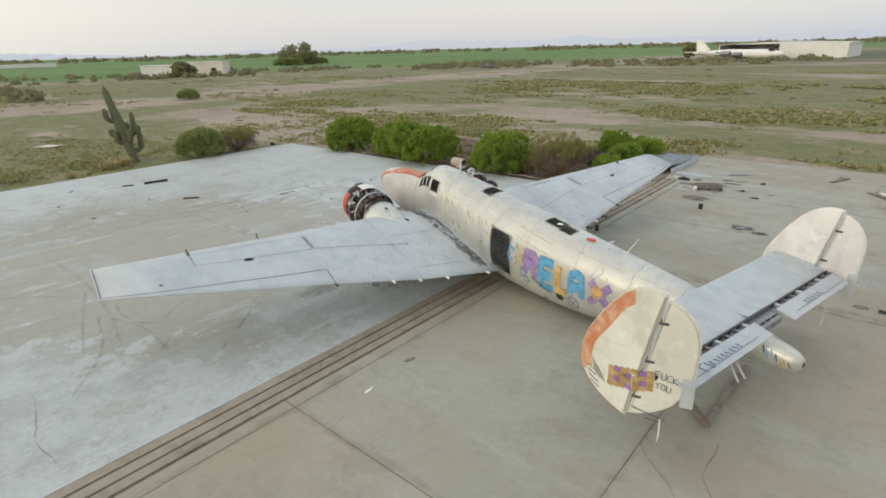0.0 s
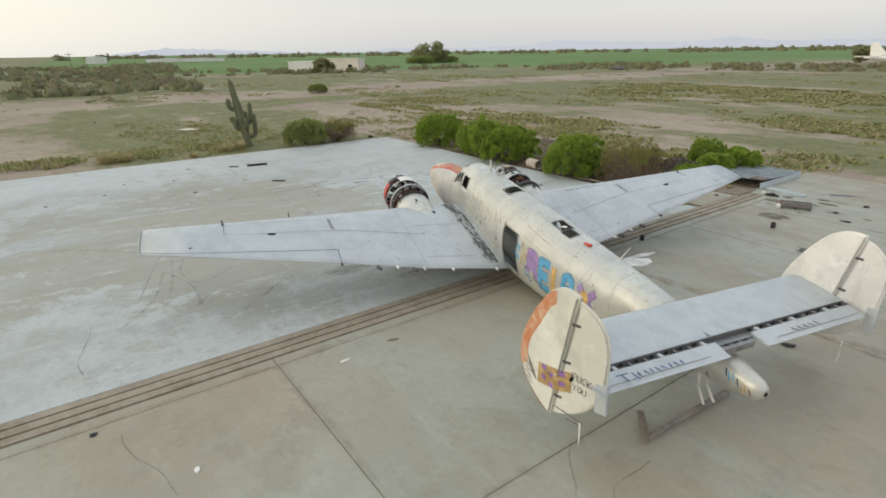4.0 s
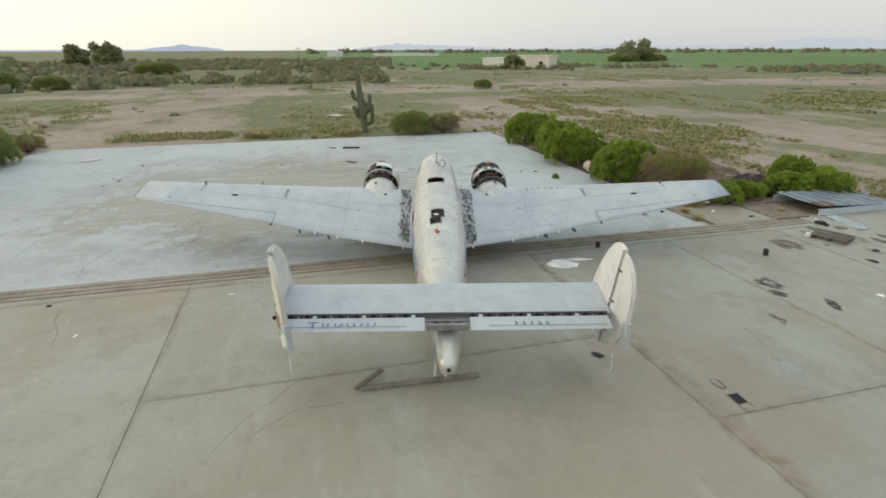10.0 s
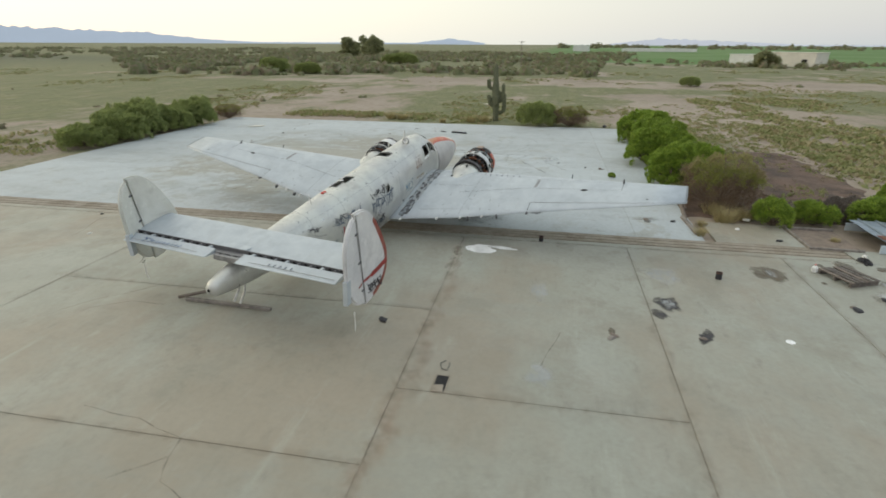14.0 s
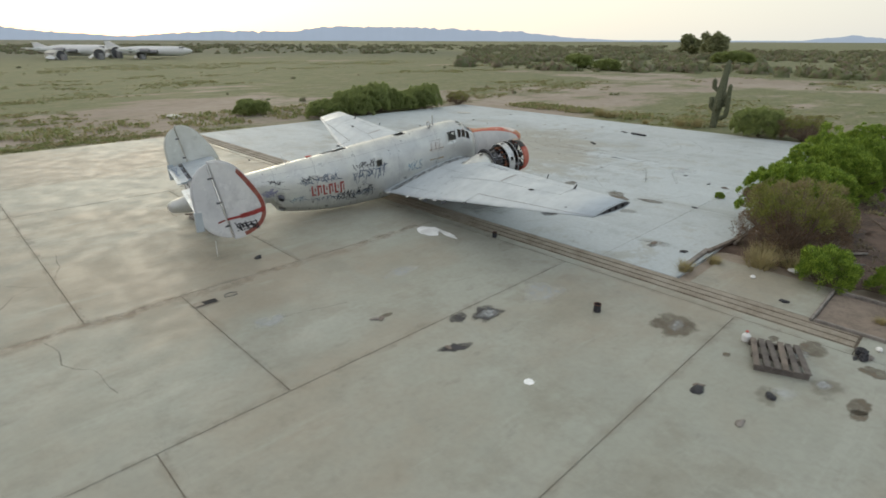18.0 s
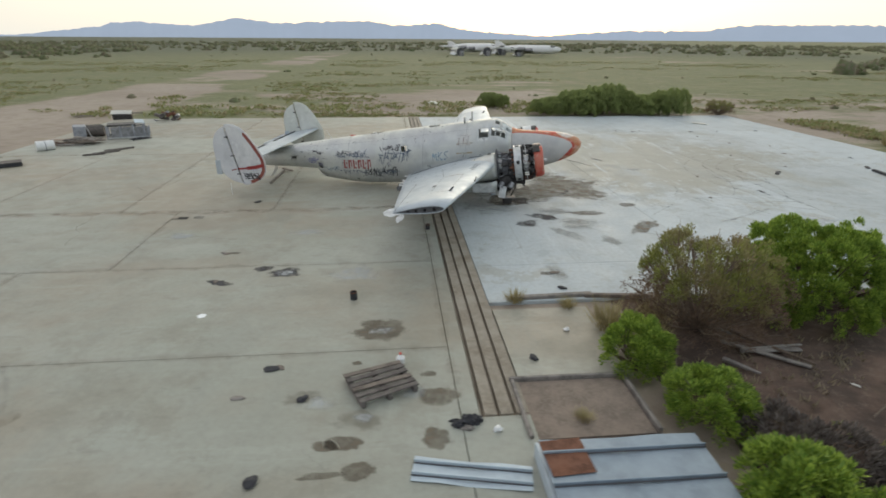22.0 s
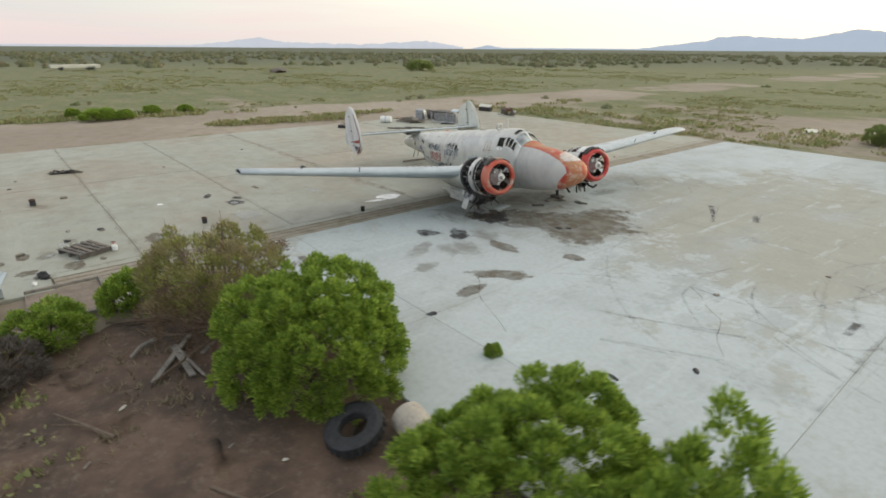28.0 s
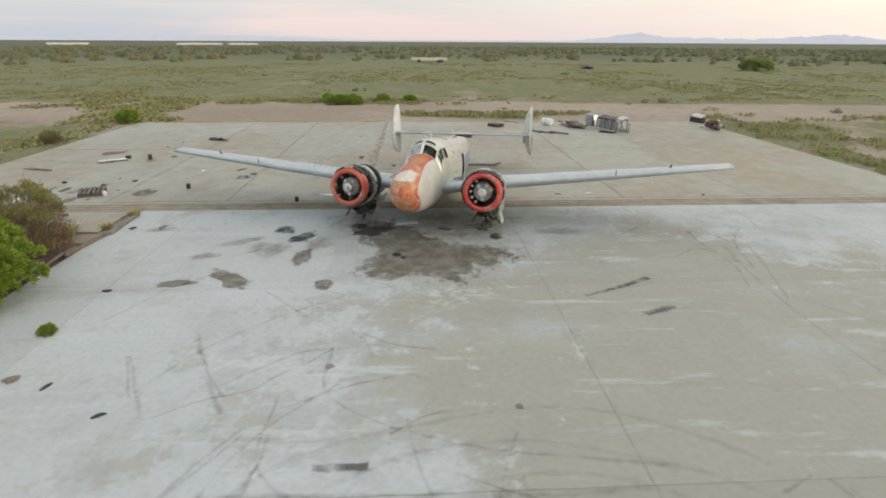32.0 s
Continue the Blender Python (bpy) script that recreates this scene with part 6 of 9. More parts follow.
pool([(-13.7, 16.7), (-15.2, 15.9), (-16.4, 16.3), (-17.7, 16.1), (-17.9, 15.2), (-17.3, 14.4), (-17.85, 13.5), (-18.0, 12.7), (-16.9, 12.1), (-16.2, 11.0), (-15.2, 10.6), (-14.7, 11.6), (-14.3, 12.9), (-13.4, 14.0), (-12.2, 14.8), (-11.7, 15.8)], m_oil, OIL, 0.004)
pool([(-16.6, 20.7), (-17.3, 19.4), (-18.1, 19.2), (-18.2, 19.8), (-17.6, 20.2), (-17.2, 20.7)], m_oil, OIL, 0.004)
for i, (x, y, rx, ry, rz) in enumerate([(-12.6, 16.1, 1.1, 0.8, -30), (-15.7, 18.15, 0.75, 0.36, -5), (-17.8, 21.4, 0.32, 0.65, 10), (-17.9, 17.05, 0.4, 0.32, 0), (-12.7, 11.9, 0.55, 0.3, 20), (-13.7, 11.4, 0.4, 0.25, 0), (-12.56, 24.15, 0.3, 0.16, 0)]):
    stain("oil_stain", x, y, rx, ry, rz, m_oil, OIL, i, 0.0045 + 0.0005 * (i % 3))
for i, (x, y, rx, ry, rz) in enumerate([(-11.6, 16.9, 1.5, 1.2, 0), (-14.9, 19.5, 0.9, 1.0, 0), (-14.4, 17.8, 0.8, 0.6, 0), (-13.2, 9.0, 0.5, 1.15, 5), (-12.3, 12.9, 1.9, 3.0, 0), (-14.2, 20.6, 0.4, 1.0, 30), (-15.6, 21.4, 0.4, 0.6, 0), (-12.9, 24.2, 0.35, 0.7, 0)]):
    stain("oil_stain", x, y, rx, ry, rz, m_oilfaint, "faint old oil stain on the concrete", i + 9, 0.003 + 0.0003 * (i % 3))
for i, (x, y, rx, ry, rz) in enumerate([(-7.6, 27.3, 0.78, 0.58, 8), (-8.84, 30.1, 0.46, 0.36, 20), (-8.76, 31.33, 0.3, 0.34, 0), (-7.05, 31.32, 0.42, 0.22, -10), (-6.75, 31.4, 0.26, 0.18, 0), (-7.4, 32.05, 0.32, 0.24, 20), (-6.8, 32.1, 0.42, 0.1, 5),
                                        (-6.1, 30.0, 0.5, 0.3, 10), (-7.35, 30.7, 0.6, 0.4, 0), (-8.69, 29.3, 0.2, 0.12, 0), (-7.12, 28.8, 0.14, 0.1, 0), (-2.4, 22.0, 0.25, 0.12, 0), (-0.2, 30.6, 0.8, 0.35, 30)]):
    stain("oil_stain", x, y, rx, ry, rz, m_oil if i not in (7, 8, 12) else m_oilfaint, "brown stain soaked into beige concrete", i + 20, 0.0045)
for i, (x, y, rx, ry, rz) in enumerate([(-2.75, 24.38, 0.55, 0.2, -24), (-3.75, 23.35, 0.35, 0.24, 20), (-4.45, 23.7, 0.62, 0.40, 8), (-12.95, 19.35, 0.55, 0.42, 30), (-13.75, 18.55, 0.75, 0.38, -35), (-13.1, 16.0, 0.9, 0.55, -50)]):
    stain("black_stain", x, y, rx, ry, rz, m_tar, "black tar-like stain on the concrete", i + 40, 0.006)
for i, (x, y, rx, ry, rz, mt, lb) in enumerate([(-7.65, 17.75, 0.5, 0.55, 0, m_wspill, "white paint spilt on the concrete"), (-7.95, 18.5, 0.16, 0.55, -8, m_wspill, "thin run of spilt white paint"), (-0.05, 20.25, 0.5, 0.4, 0, m_pale, "pale spill drying on the concrete"), (-7.58, 27.38, 0.34, 0.2, 10, m_pale, "pale centre of a dried stain"), (-4.5, 23.72, 0.42, 0.22, 8, m_pale, "grey-blue dried centre of a stain"), (-8.35, 29.95, 0.34, 0.22, 40, m_pale, "white paint splashed beside the pallet"), (-7.4, 30.65, 0.26, 0.16, 0, m_pale, "white paint splashed beside the pallet"), (-6.5, 30.2, 0.35, 0.25, 0, m_pale, "pale spill drying on the concrete"),
                                                (-2.9, 26.4, 0.14, 0.11, 0, m_wspill, "small white paint blot on concrete"), (-6.6, 23.9, 0.9, 0.7, 0, m_pale, "pale ring where a puddle dried"), (-4.6, 20.0, 0.8, 0.35, 0, m_pale, "pale spill drying on the concrete"),
                                                (-24.9, 19.6, 1.1, 0.8, 0, m_pale, "chalky white bloom on the concrete"), (-7.4, 33.6, 1.0, 0.3, 40, m_bluepaint, "dark blue paint spilt on the concrete"), (-20.8, 10.4, 0.5, 0.35, 0, m_pale, "chalky white bloom on the concrete")]):
    stain("paint_spill", x, y, rx, ry, rz, mt, lb, 50 + i, 0.0075)


def tyre_mark(cx, cy, r, a0, a1, width, seed):
    n = 40
    verts, uvs, faces = [], [], []
    for i in range(n + 1):
        a = radians(a0 + (a1 - a0) * i / n)
        rr = r + 0.3 * noise.noise((a * 2, seed, 1))
        for k, s in enumerate((-0.5, 0, 0.5)):
            q = rr + s * width
            verts.append((cx + q * math.cos(a), cy + q * math.sin(a), 0.0035 + 0.0004 * (seed % 5)))
            uvs.append((0.62 if k == 1 else 0.0, 0))
    for i in range(n):
        for k in range(2):
            b = i * 3 + k
            faces.append((b, b + 1, b + 4, b + 3))
    ob = raw("tyre_mark", verts, faces, m_skidmark)
    layer = ob.data.uv_layers.new(name="UVMap")
    for lp in ob.data.loops:
        layer.data[lp.index].uv = uvs[lp.vertex_index]
    tagged(ob, "curved black tyre mark across the concrete", "tyre mark", "tyre marks")


for i, (cx, cy, r, a0, a1, w) in enumerate([(-26, 12, 8.5, 10, 70, 0.16), (-30, 12, 4.6, -90, 160, 0.2), (-30.2, 12.3, 5.6, -70, 140, 0.2), (-30.1, 12.1, 3.7, -60, 150, 0.2), (-30.1, 12.1, 6.4, -40, 120, 0.2),
                                            (-33, 4, 6.0, 40, 140, 0.2), (-15, -3, 7.5, 120, 190, 0.2), (6, 33, 7.0, 150, 220, 0.2),
                                            (-20, -20, 24.0, 75, 98, 0.2)]):
    tyre_mark(cx, cy, r, a0, a1, w, i)


def ribbon(name, pts, width, material, label, category, seed, wander, z):
    """A ragged band along a line on the concrete."""
    verts, uvs, faces = [], [], []
    line = []
    if wander < 0.05 and len(pts) > 2:
        ks = list(range(len(pts)))
        pts = [(curve_at(ks, [p[0] for p in pts], q), curve_at(ks, [p[1] for p in pts], q)) for q in np.linspace(0, ks[-1], 5 * ks[-1] + 1).tolist()]
    for (x0, y0), (x1, y1) in zip(pts, pts[1:]):
        n = max(2, int(math.hypot(x1 - x0, y1 - y0) / 0.3))
        line += [(x0 + (x1 - x0) * i / n, y0 + (y1 - y0) * i / n) for i in range(n)]
    line.append(pts[-1])
    for i, (x, y) in enumerate(line):
        (xa, ya), (xb, yb) = line[max(0, i - 1)], line[min(len(line) - 1, i + 1)]
        ln = math.hypot(xb - xa, yb - ya) or 1
        nx, ny = -(yb - ya) / ln, (xb - xa) / ln
        off = wander * noise.noise((x * 0.9, y * 0.9, seed))
        w = width * (0.6 + 0.8 * abs(noise.noise((x * 0.5, y * 0.5, seed + 3.3))))
        for k, s in enumerate((-1, 0, 1)):
            verts.append((x + nx * (off + s * w), y + ny * (off + s * w), z))
            uvs.append((0.75 if k == 1 else 0.0, 0))
    for i in range(len(line) - 1):
        for k in range(2):
            b = i * 3 + k
            faces.append((b, b + 3, b + 4, b + 1))
    ob = raw(name, verts, faces, material)
    layer = ob.data.uv_layers.new(name="UVMap")
    for lp in ob.data.loops:
        layer.data[lp.index].uv = uvs[lp.vertex_index]
    return tagged(ob, label, category)


for i, pts in enumerate([[(-8.5, 5.1), (16.3, 5.1)], [(-8.5, 17.13), (16.3, 17.13)], [(-2.36, 5.2), (-2.36, 17.1)], [(3.75, -10.8), (3.75, 17.1)], [(9.6, 5.2), (9.6, 17)], [(1.4, 17.2), (1.4, 23.2)],
                         [(-8.5, 23.22), (16.3, 23.22)], [(-8.5, 28.45), (16.3, 28.45)], [(-9.9, 31.0), (-8.6, 31.0)], [(4.0, 23.3), (4.0, 38.4)], [(-8.6, -10.8), (-8.6, 30.9)]]):
    ribbon("dirt_drift", [on_grid(*p) for p in pts], 0.26, m_drift, "brown dirt washed along a slab joint", "dirt", i, 0.12, 0.0065)
ribbon("dirt_drift", [on_grid(-7.5, 17.2), on_grid(-3.0, 17.35), on_grid(16.0, 17.25)], 0.42, m_rustdrift, "reddish dirt washed along a slab joint", "dirt", 33, 0.3, 0.0062)
for i, pts in enumerate([[(3.2, 11.1), (3.3, 12.5), (3.6, 13.7), (4.1, 13.9), (4.6, 14.1), (5.2, 15.3)], [(4.8, 13.1), (4.1, 13.8)], [(4.4, 17.7), (4.2, 19.0), (3.8, 19.7), (3.6, 21.0)], [(-2.1, 20.7), (-0.2, 20.2)], [(-2.4, 8.6), (-1.9, 8.1), (-1.3, 7.6), (-0.2, 6.9)],
                         [(-1.3, 9.5), (-1.1, 8.5), (-0.4, 7.7)], [(-13.6, 1.2), (-12.3, 0.9), (-11.8, 0.8), (-10.5, 0.9)], [(-7.8, 1.5), (-6.8, 1.5), (-5.4, 2.1)], [(-17.0, 20.6), (-18.4, 21.5), (-20.1, 22.3)], [(-21.4, 16.2), (-23.0, 17.4), (-23.8, 19.2)], [(-29.0, 5.0), (-27.2, 6.6), (-25.8, 7.0)]]):
    ribbon("crack", pts, 0.02, m_crack, "thin dark crack across the concrete", "crack", 60 + i, 0.22, 0.007)
MARKS = [
    (0.035, [(-23.58, 16.68), (-23.26, 16.19), (-23.04, 15.76), (-22.77, 15.21), (-22.6, 14.56)]),
    (0.05, [(-25.82, 18.12), (-25.23, 17.78), (-24.38, 17.3)]),
    (0.09, [(-18.77, 9.49), (-18.38, 8.64), (-18.0, 7.87)]),
    (0.09, [(-19.96, 8.31), (-19.71, 7.76), (-19.49, 7.28)]),
    (0.04, [(-16.29, 8.35), (-15.91, 7.48)]),
    (0.12, [(-25.21, 15.75), (-25.26, 15.32), (-25.28, 14.82)]),
    (0.07, [(-20.69, 19.6), (-22.39, 18.68), (-23.23, 18.07)]),
    (0.06, [(-25.68, 16.93), (-24.93, 16.78)]),
    (0.06, [(-25.91, 8.23), (-25.53, 7.47)]),
    (0.06, [(-25.61, 7.28), (-26.01, 7.14)]),
    (0.05, [(-18.3, 18.62), (-19.91, 17.07)]),
    (0.05, [(-18.04, 18.2), (-19.48, 16.78)]),
    (0.05, [(-18.05, 17.54), (-18.59, 16.31)]),
    (0.06, [(-13.24, 3.9), (-14.06, 4.63)]),
    (0.05, [(-12.28, 5.4), (-14.11, 7.14)]),
    (0.06, [(-16.41, -2.04), (-17.52, -1.58), (-17.68, -0.98)]),
    (0.05, [(-22.93, 18.31), (-22.25, 17.63), (-21.6, 16.85), (-21.42, 15.86)]),
    (0.06, [(-18.48, 8.76), (-17.88, 7.21)]),
    (0.06, [(-19.91, 8.12), (-19.48, 6.77)]),
    (0.05, [(-25.93, 17.57), (-25.0, 17.31), (-23.97, 16.76), (-22.84, 15.79)]),
    (0.05, [(-26.04, 16.94), (-25.22, 16.81), (-24.38, 16.84)]),
    (0.05, [(-24.37, 12.26), (-25.65, 12.7), (-26.69, 12.88)]),
    (0.05, [(-25.37, 13.44), (-25.85, 12.39), (-26.23, 11.0)]),
    (0.10, [(-24.21, 17.36), (-25.11, 17.86), (-25.90, 18.20), (-26.59, 18.43)]),
    (0.10, [(-24.97, 16.80), (-25.78, 16.85), (-26.70, 16.62), (-27.34, 16.27)]),
    (0.07, [(-25.95, 20.18), (-25.91, 18.87), (-25.90, 17.18), (-25.84, 15.37), (-25.83, 13.51)]),
    (0.16, [(-25.83, 13.51), (-25.89, 12.19), (-25.73, 10.30)]),
    (0.09, [(-26.02, 14.17), (-26.63, 13.63), (-27.09, 12.43)]),
    (0.07, [(-27.01, 14.32), (-27.66, 14.21), (-28.11, 14.08)]),
    (0.05, [(-20.86, 19.61), (-21.90, 18.97), (-22.81, 18.45)]),
    (0.08, [(-23.45, 16.43), (-22.99, 15.78), (-22.56, 14.64)]),
    (0.05, [(-21.72, 20.78), (-22.51, 20.35), (-23.26, 19.94)]),
    (0.06, [(-23.94, 14.32), (-25.14, 14.09), (-26.22, 13.69), (-26.84, 13.34)]),
    (0.12, [(-21.68, 20.73), (-22.77, 20.08), (-23.95, 19.35)]),
    (0.10, [(-20.95, 19.49), (-22.80, 18.50), (-23.81, 17.92)]),
    (0.05, [(-14.51, 2.47), (-17.05, 3.16), (-19.03, 3.78)]),
    (0.08, [(-15.83, 5.62), (-15.05, 4.39), (-16.58, 4.00), (-18.66, 4.62)]),
    (0.05, [(-24.42, 14.62), (-23.88, 13.89), (-23.72, 13.00)]),
    (0.06, [(-20.74, 15.57), (-21.28, 14.70), (-21.55, 13.76)]),
    (0.06, [(-26.62, 10.36), (-26.54, 14.35), (-25.36, 16.71), (-23.23, 16.96)]),
    (0.06, [(-25.28, 9.60), (-24.66, 13.45), (-23.31, 15.89), (-21.40, 16.16)]),
    (0.10, [(-16.74, 3.56), (-15.04, 4.07), (-13.12, 4.07)]),
    (0.09, [(-12.15, 5.07), (-13.44, 6.51), (-13.92, 7.36)]),
    (0.06, [(-12.79, 1.78), (-14.53, 2.89), (-16.80, 3.50)])]
for i, (w, pts) in enumerate(MARKS):
    ribbon("tyre_mark", pts, w * (1.5 if w < 0.08 else 1.0), m_skidthin if w < 0.08 or len(pts) > 2 else m_skiddark, "thin dark tyre mark on the washed concrete", "tyre mark", 90 + i, 0.03, 0.0075)
CHIPS = [(-30.75, -2.44), (-26.7, -2.95), (-24.8, -2.95), (-36.06, -2.59), (-33.16, 3.72), (-30.93, 2.58), (-35.74, 7.73), (-32.41, 6.32), (-30.02, 9.91), (-28.58, 6.81), (-30.53, -2.35), (-25.96, -2.47), (-32.88, -2.53), (-30.0, -0.09), (-22.58, 22.82), (-22.85, 21.85), (-23.65, 12.1), (-22.19, 16.1), (-23.79, 20.23)]

for i, (w, pts) in enumerate(((0.13, [(-18.74, 9.43), (-18.1, 8.2), (-17.52, 7.17)]), (0.15, [(-19.84, 8.16), (-19.4, 7.21)]), (0.13, [(-25.23, 15.87), (-25.2, 14.93)]))):
    ribbon("tyre_mark", pts, w, m_skiddark, "short dark skid mark on the washed concrete", "tyre mark", 190 + i, 0.04, 0.0072)


# ---- loose things on the concrete ----
def lump(name, x, y, size, material, label, category, seed, z=0.0, rz=0.0):
    """A small crumpled scrap."""
    bm = bmesh.new()
    bmesh.ops.create_icosphere(bm, subdivisions=2, radius=0.5)
    for v in bm.verts:
        v.co *= 1 + 0.55 * noise.noise(v.co * 2.6 + Vector((seed * 3.1, seed, 0)))
        v.co = Vector((v.co.x * size[0], v.co.y * size[1], max(-0.3, v.co.z) * size[2]))
    low = min(v.co.z for v in bm.verts)
    ob = part(name, bm, material)
    ob.matrix_basis = pose(x, y, z - low - 0.003, 0, 0, rz)
    return tagged(ob, label, category)


def can(x, y, s):
    t = thing("rusty_can", pose(x, y, 0, 0, 0, 30), "dark rusty tin can standing on the concrete", "can", "cans on the apron")
    part("body", spin_bm([(0, 0), (0, 0.15 * s), (0.02 * s, 0.16 * s), (0.15 * s, 0.15 * s), (0.32 * s, 0.155 * s), (0.34 * s, 0.15 * s), (0.33 * s, 0.13 * s), (0.06, 0.13 * s), (0.06, 0)], 16, pose(0, 0, 0, 0, -90, 0)), m_rubber, t)
    part("rim", spin_bm([(0.33 * s, 0.15 * s), (0.33 * s, 0.165 * s), (0.36 * s, 0.165 * s), (0.36 * s, 0.15 * s)], 16, pose(0, 0, 0, 0, -90, 0), True), m_rust, t)


can(-6.75, 25.6, 0.62)
can(-9.02, 19.85, 0.54)
can(0.14, 30.75, 0.75)
for i, (x, y, sx, sy, sz, mt, lb) in enumerate([(-5.25, 28.92, 0.38, 0.22, 0.06, m_rubber, "flat black scrap of rubber"), (-6.12, 30.05, 0.26, 0.18, 0.08, m_rubber, "crumpled black scrap on concrete"), (-5.68, 32.2, 0.28, 0.22, 0.12, m_rubber, "small black scrap on concrete"),
                                               (-11.1, 28.8, 0.26, 0.18, 0.08, m_rubber, "black scrap on the ramp slab"), (-12.73, 25.2, 0.3, 0.2, 0.08, m_rubber, "black scrap near the slab edge"), (-12.8, 24.1, 0.34, 0.2, 0.05, m_wood, "brown scrap of bark on concrete"),
                                               (-1.7, 15.95, 0.34, 0.2, 0.08, m_rubber, "dark scrap below the tail"), (-7.9, 7.82, 0.3, 0.1, 0.05, m_wood, "brown splinter of wood on concrete"), (-8.1, 0.95, 0.14, 0.12, 0.06, m_rubber, "small black stone on concrete"),
                                               (-5.84, 2.5, 0.16, 0.1, 0.06, m_white, "white pebble on the concrete"), (-7.7, 6.3, 0.08, 0.3, 0.05, m_white, "white splinter on the concrete"), (-2.25, 22.05, 0.26, 0.14, 0.05, m_wood, "brown leaf litter on concrete"),
                                               (-18.25, 23.15, 0.3, 0.2, 0.04, m_rubber, "dark scrap on the joint"), (-15.55, 15.0, 0.34, 0.26, 0.05, m_oily, "oily rag under the aircraft"),
                                               (-22.6, 22.7, 0.3, 0.15, 0.1, m_wood, "brown clod of dry dirt"), (-41.0, 24.0, 0.6, 0.35, 0.25, m_rubber, "black rubber scrap at the pad corner"), (-12.2, 27.6, 0.16, 0.14, 0.1, m_white, "small white scrap of paper"),
                                               (-13.6, 28.3, 0.3, 0.2, 0.14, m_white, "white scrap in the shrubs"), (-33.6, -6.6, 1.4, 0.8, 0.08, m_plaster, "broken pale slab fragment lying flat"), (0.8, 29.6, 0.4, 0.3, 0.1, m_wood, "brown clump of dry dirt"),
                                               (-9.9, 31.15, 0.2, 0.15, 0.12, m_white, "white crumpled cup on concrete"), (-57, 11.6, 2.4, 0.8, 0.25, m_plaster, "pale board lying in the dirt"), (-11.2, -22.4, 2.2, 1.2, 0.3, m_plaster, "pale panel lying in dry grass"),
                                               (2.0, 34.0, 1.6, 1.0, 0.06, m_wood, "low heap of dry dirt"), 
                                               (-13.75, 11.5, 0.5, 0.3, 0.06, m_oily, "oily metal scrap under the engine"), (-15.8, 14.75, 0.22, 0.16, 0.05, m_rubber, "small oily scrap on the stain")]):
    lump("scrap", x, y, (sx, sy, sz), mt, lb, "scrap", i, 0.0 if pad_distance(x, y) == 0 or sz < 0.2 else -0.05, 37 * i)
CHIPS += [(5.36, 24.48), (5.9, 31.22), (4.12, 31.52), (-5.45, 28.89), (-4.83, 29.93), (8.35, 19.05), (-2.57, 24.26), (-2.11, 21.98)]
wr = thing("twisted_scrap", pose(6.7, 29.0, 0, 0, 0, 70), "dark twisted scrap of metal and rubber on the apron", "scrap")
for i in range(7):
    part("bent_strip", tube_bm([(-0.7 + 0.2 * i, -0.12 * (i % 3), 0.05), (-0.5 + 0.2 * i, 0.15, 0.16 + 0.05 * (i % 2)), (-0.2 + 0.16 * i, 0.1 * (i % 2), 0.04)], 0.04, 6), m_rubber if i % 3 else m_wood, wr)
part("flat_piece", box_bm((0.1, 0.0, 0.03), (1.3, 0.3, 0.05), 8, 0.015), m_rubber, wr)
ws = thing("white_sheet", pose(-0.2, 32.8, 0, 0, 0, 130), "crumpled white sheet lying on the apron", "sheet")
part("cloth", box_bm((0, 0, 0.02), (1.5, 0.4, 0.03), 0, 0.01), m_white, ws)
part("cloth_fold", box_bm((0.4, 0.1, 0.05), (0.6, 0.25, 0.04), 12, 0.015), m_white, ws)
part("dark_knot", box_bm((-0.85, 0, 0.09), (0.28, 0.22, 0.18), 20, 0.04), m_rubber, ws)
for i, (x, y) in enumerate(CHIPS):
    lump("scrap", x, y, (0.16 + 0.05 * (i % 4), 0.1 + 0.03 * (i % 3), 0.05), (m_rubber, m_wood, m_greywood)[i % 3], "small dark scrap lying on the washed concrete", "scrap", 300 + i, 0.0, 47 * i)
bag = thing("rubbish_bag", pose(-9.38, 30.92, 0) @ Matrix.Diagonal((0.62, 0.62, 0.9, 1)), "torn black plastic rubbish bag on the concrete", "bag")
for i, (x, y, sx, sy, sz) in enumerate(((0, 0, 0.42, 0.3, 0.26), (0.28, 0.1, 0.34, 0.22, 0.14), (-0.25, -0.08, 0.3, 0.26, 0.18), (0.05, 0.24, 0.26, 0.2, 0.1), (0.42, -0.12, 0.24, 0.1, 0.06))):
    bm = bmesh.new()
    bmesh.ops.create_icosphere(bm, subdivisions=3, radius=0.5)
    for v in bm.verts:
        v.co *= 1 + 0.7 * noise.noise(v.co * 4.2 + Vector((i * 3.1, 0, 0)))
        v.co = Vector((x + v.co.x * sx * 1.3, y + v.co.y * sy * 1.3, max(-0.2, v.co.z) * sz + 0.2 * sz))
    part("crumpled_fold", bm, m_rubber if i != 3 else m_greywood, bag)
for x, y, ln, rz, mt, lb in ((-12.2, 14.8, 0.85, 100, m_palesheet, "pale board lying under the aircraft"), (-12.66, 12.2, 0.6, 95, m_greywood, "grey weathered board under the nose"), (-12.9, 13.3, 0.5, 60, m_darkwood, "dark oily board under the nose")):
    b = thing("board", pose(x, y, 0, 0, 0, rz), lb, "board")
    part("plank", box_bm((0, 0, 0.03), (ln, 0.24, 0.05), 0, 0.01), mt, b)
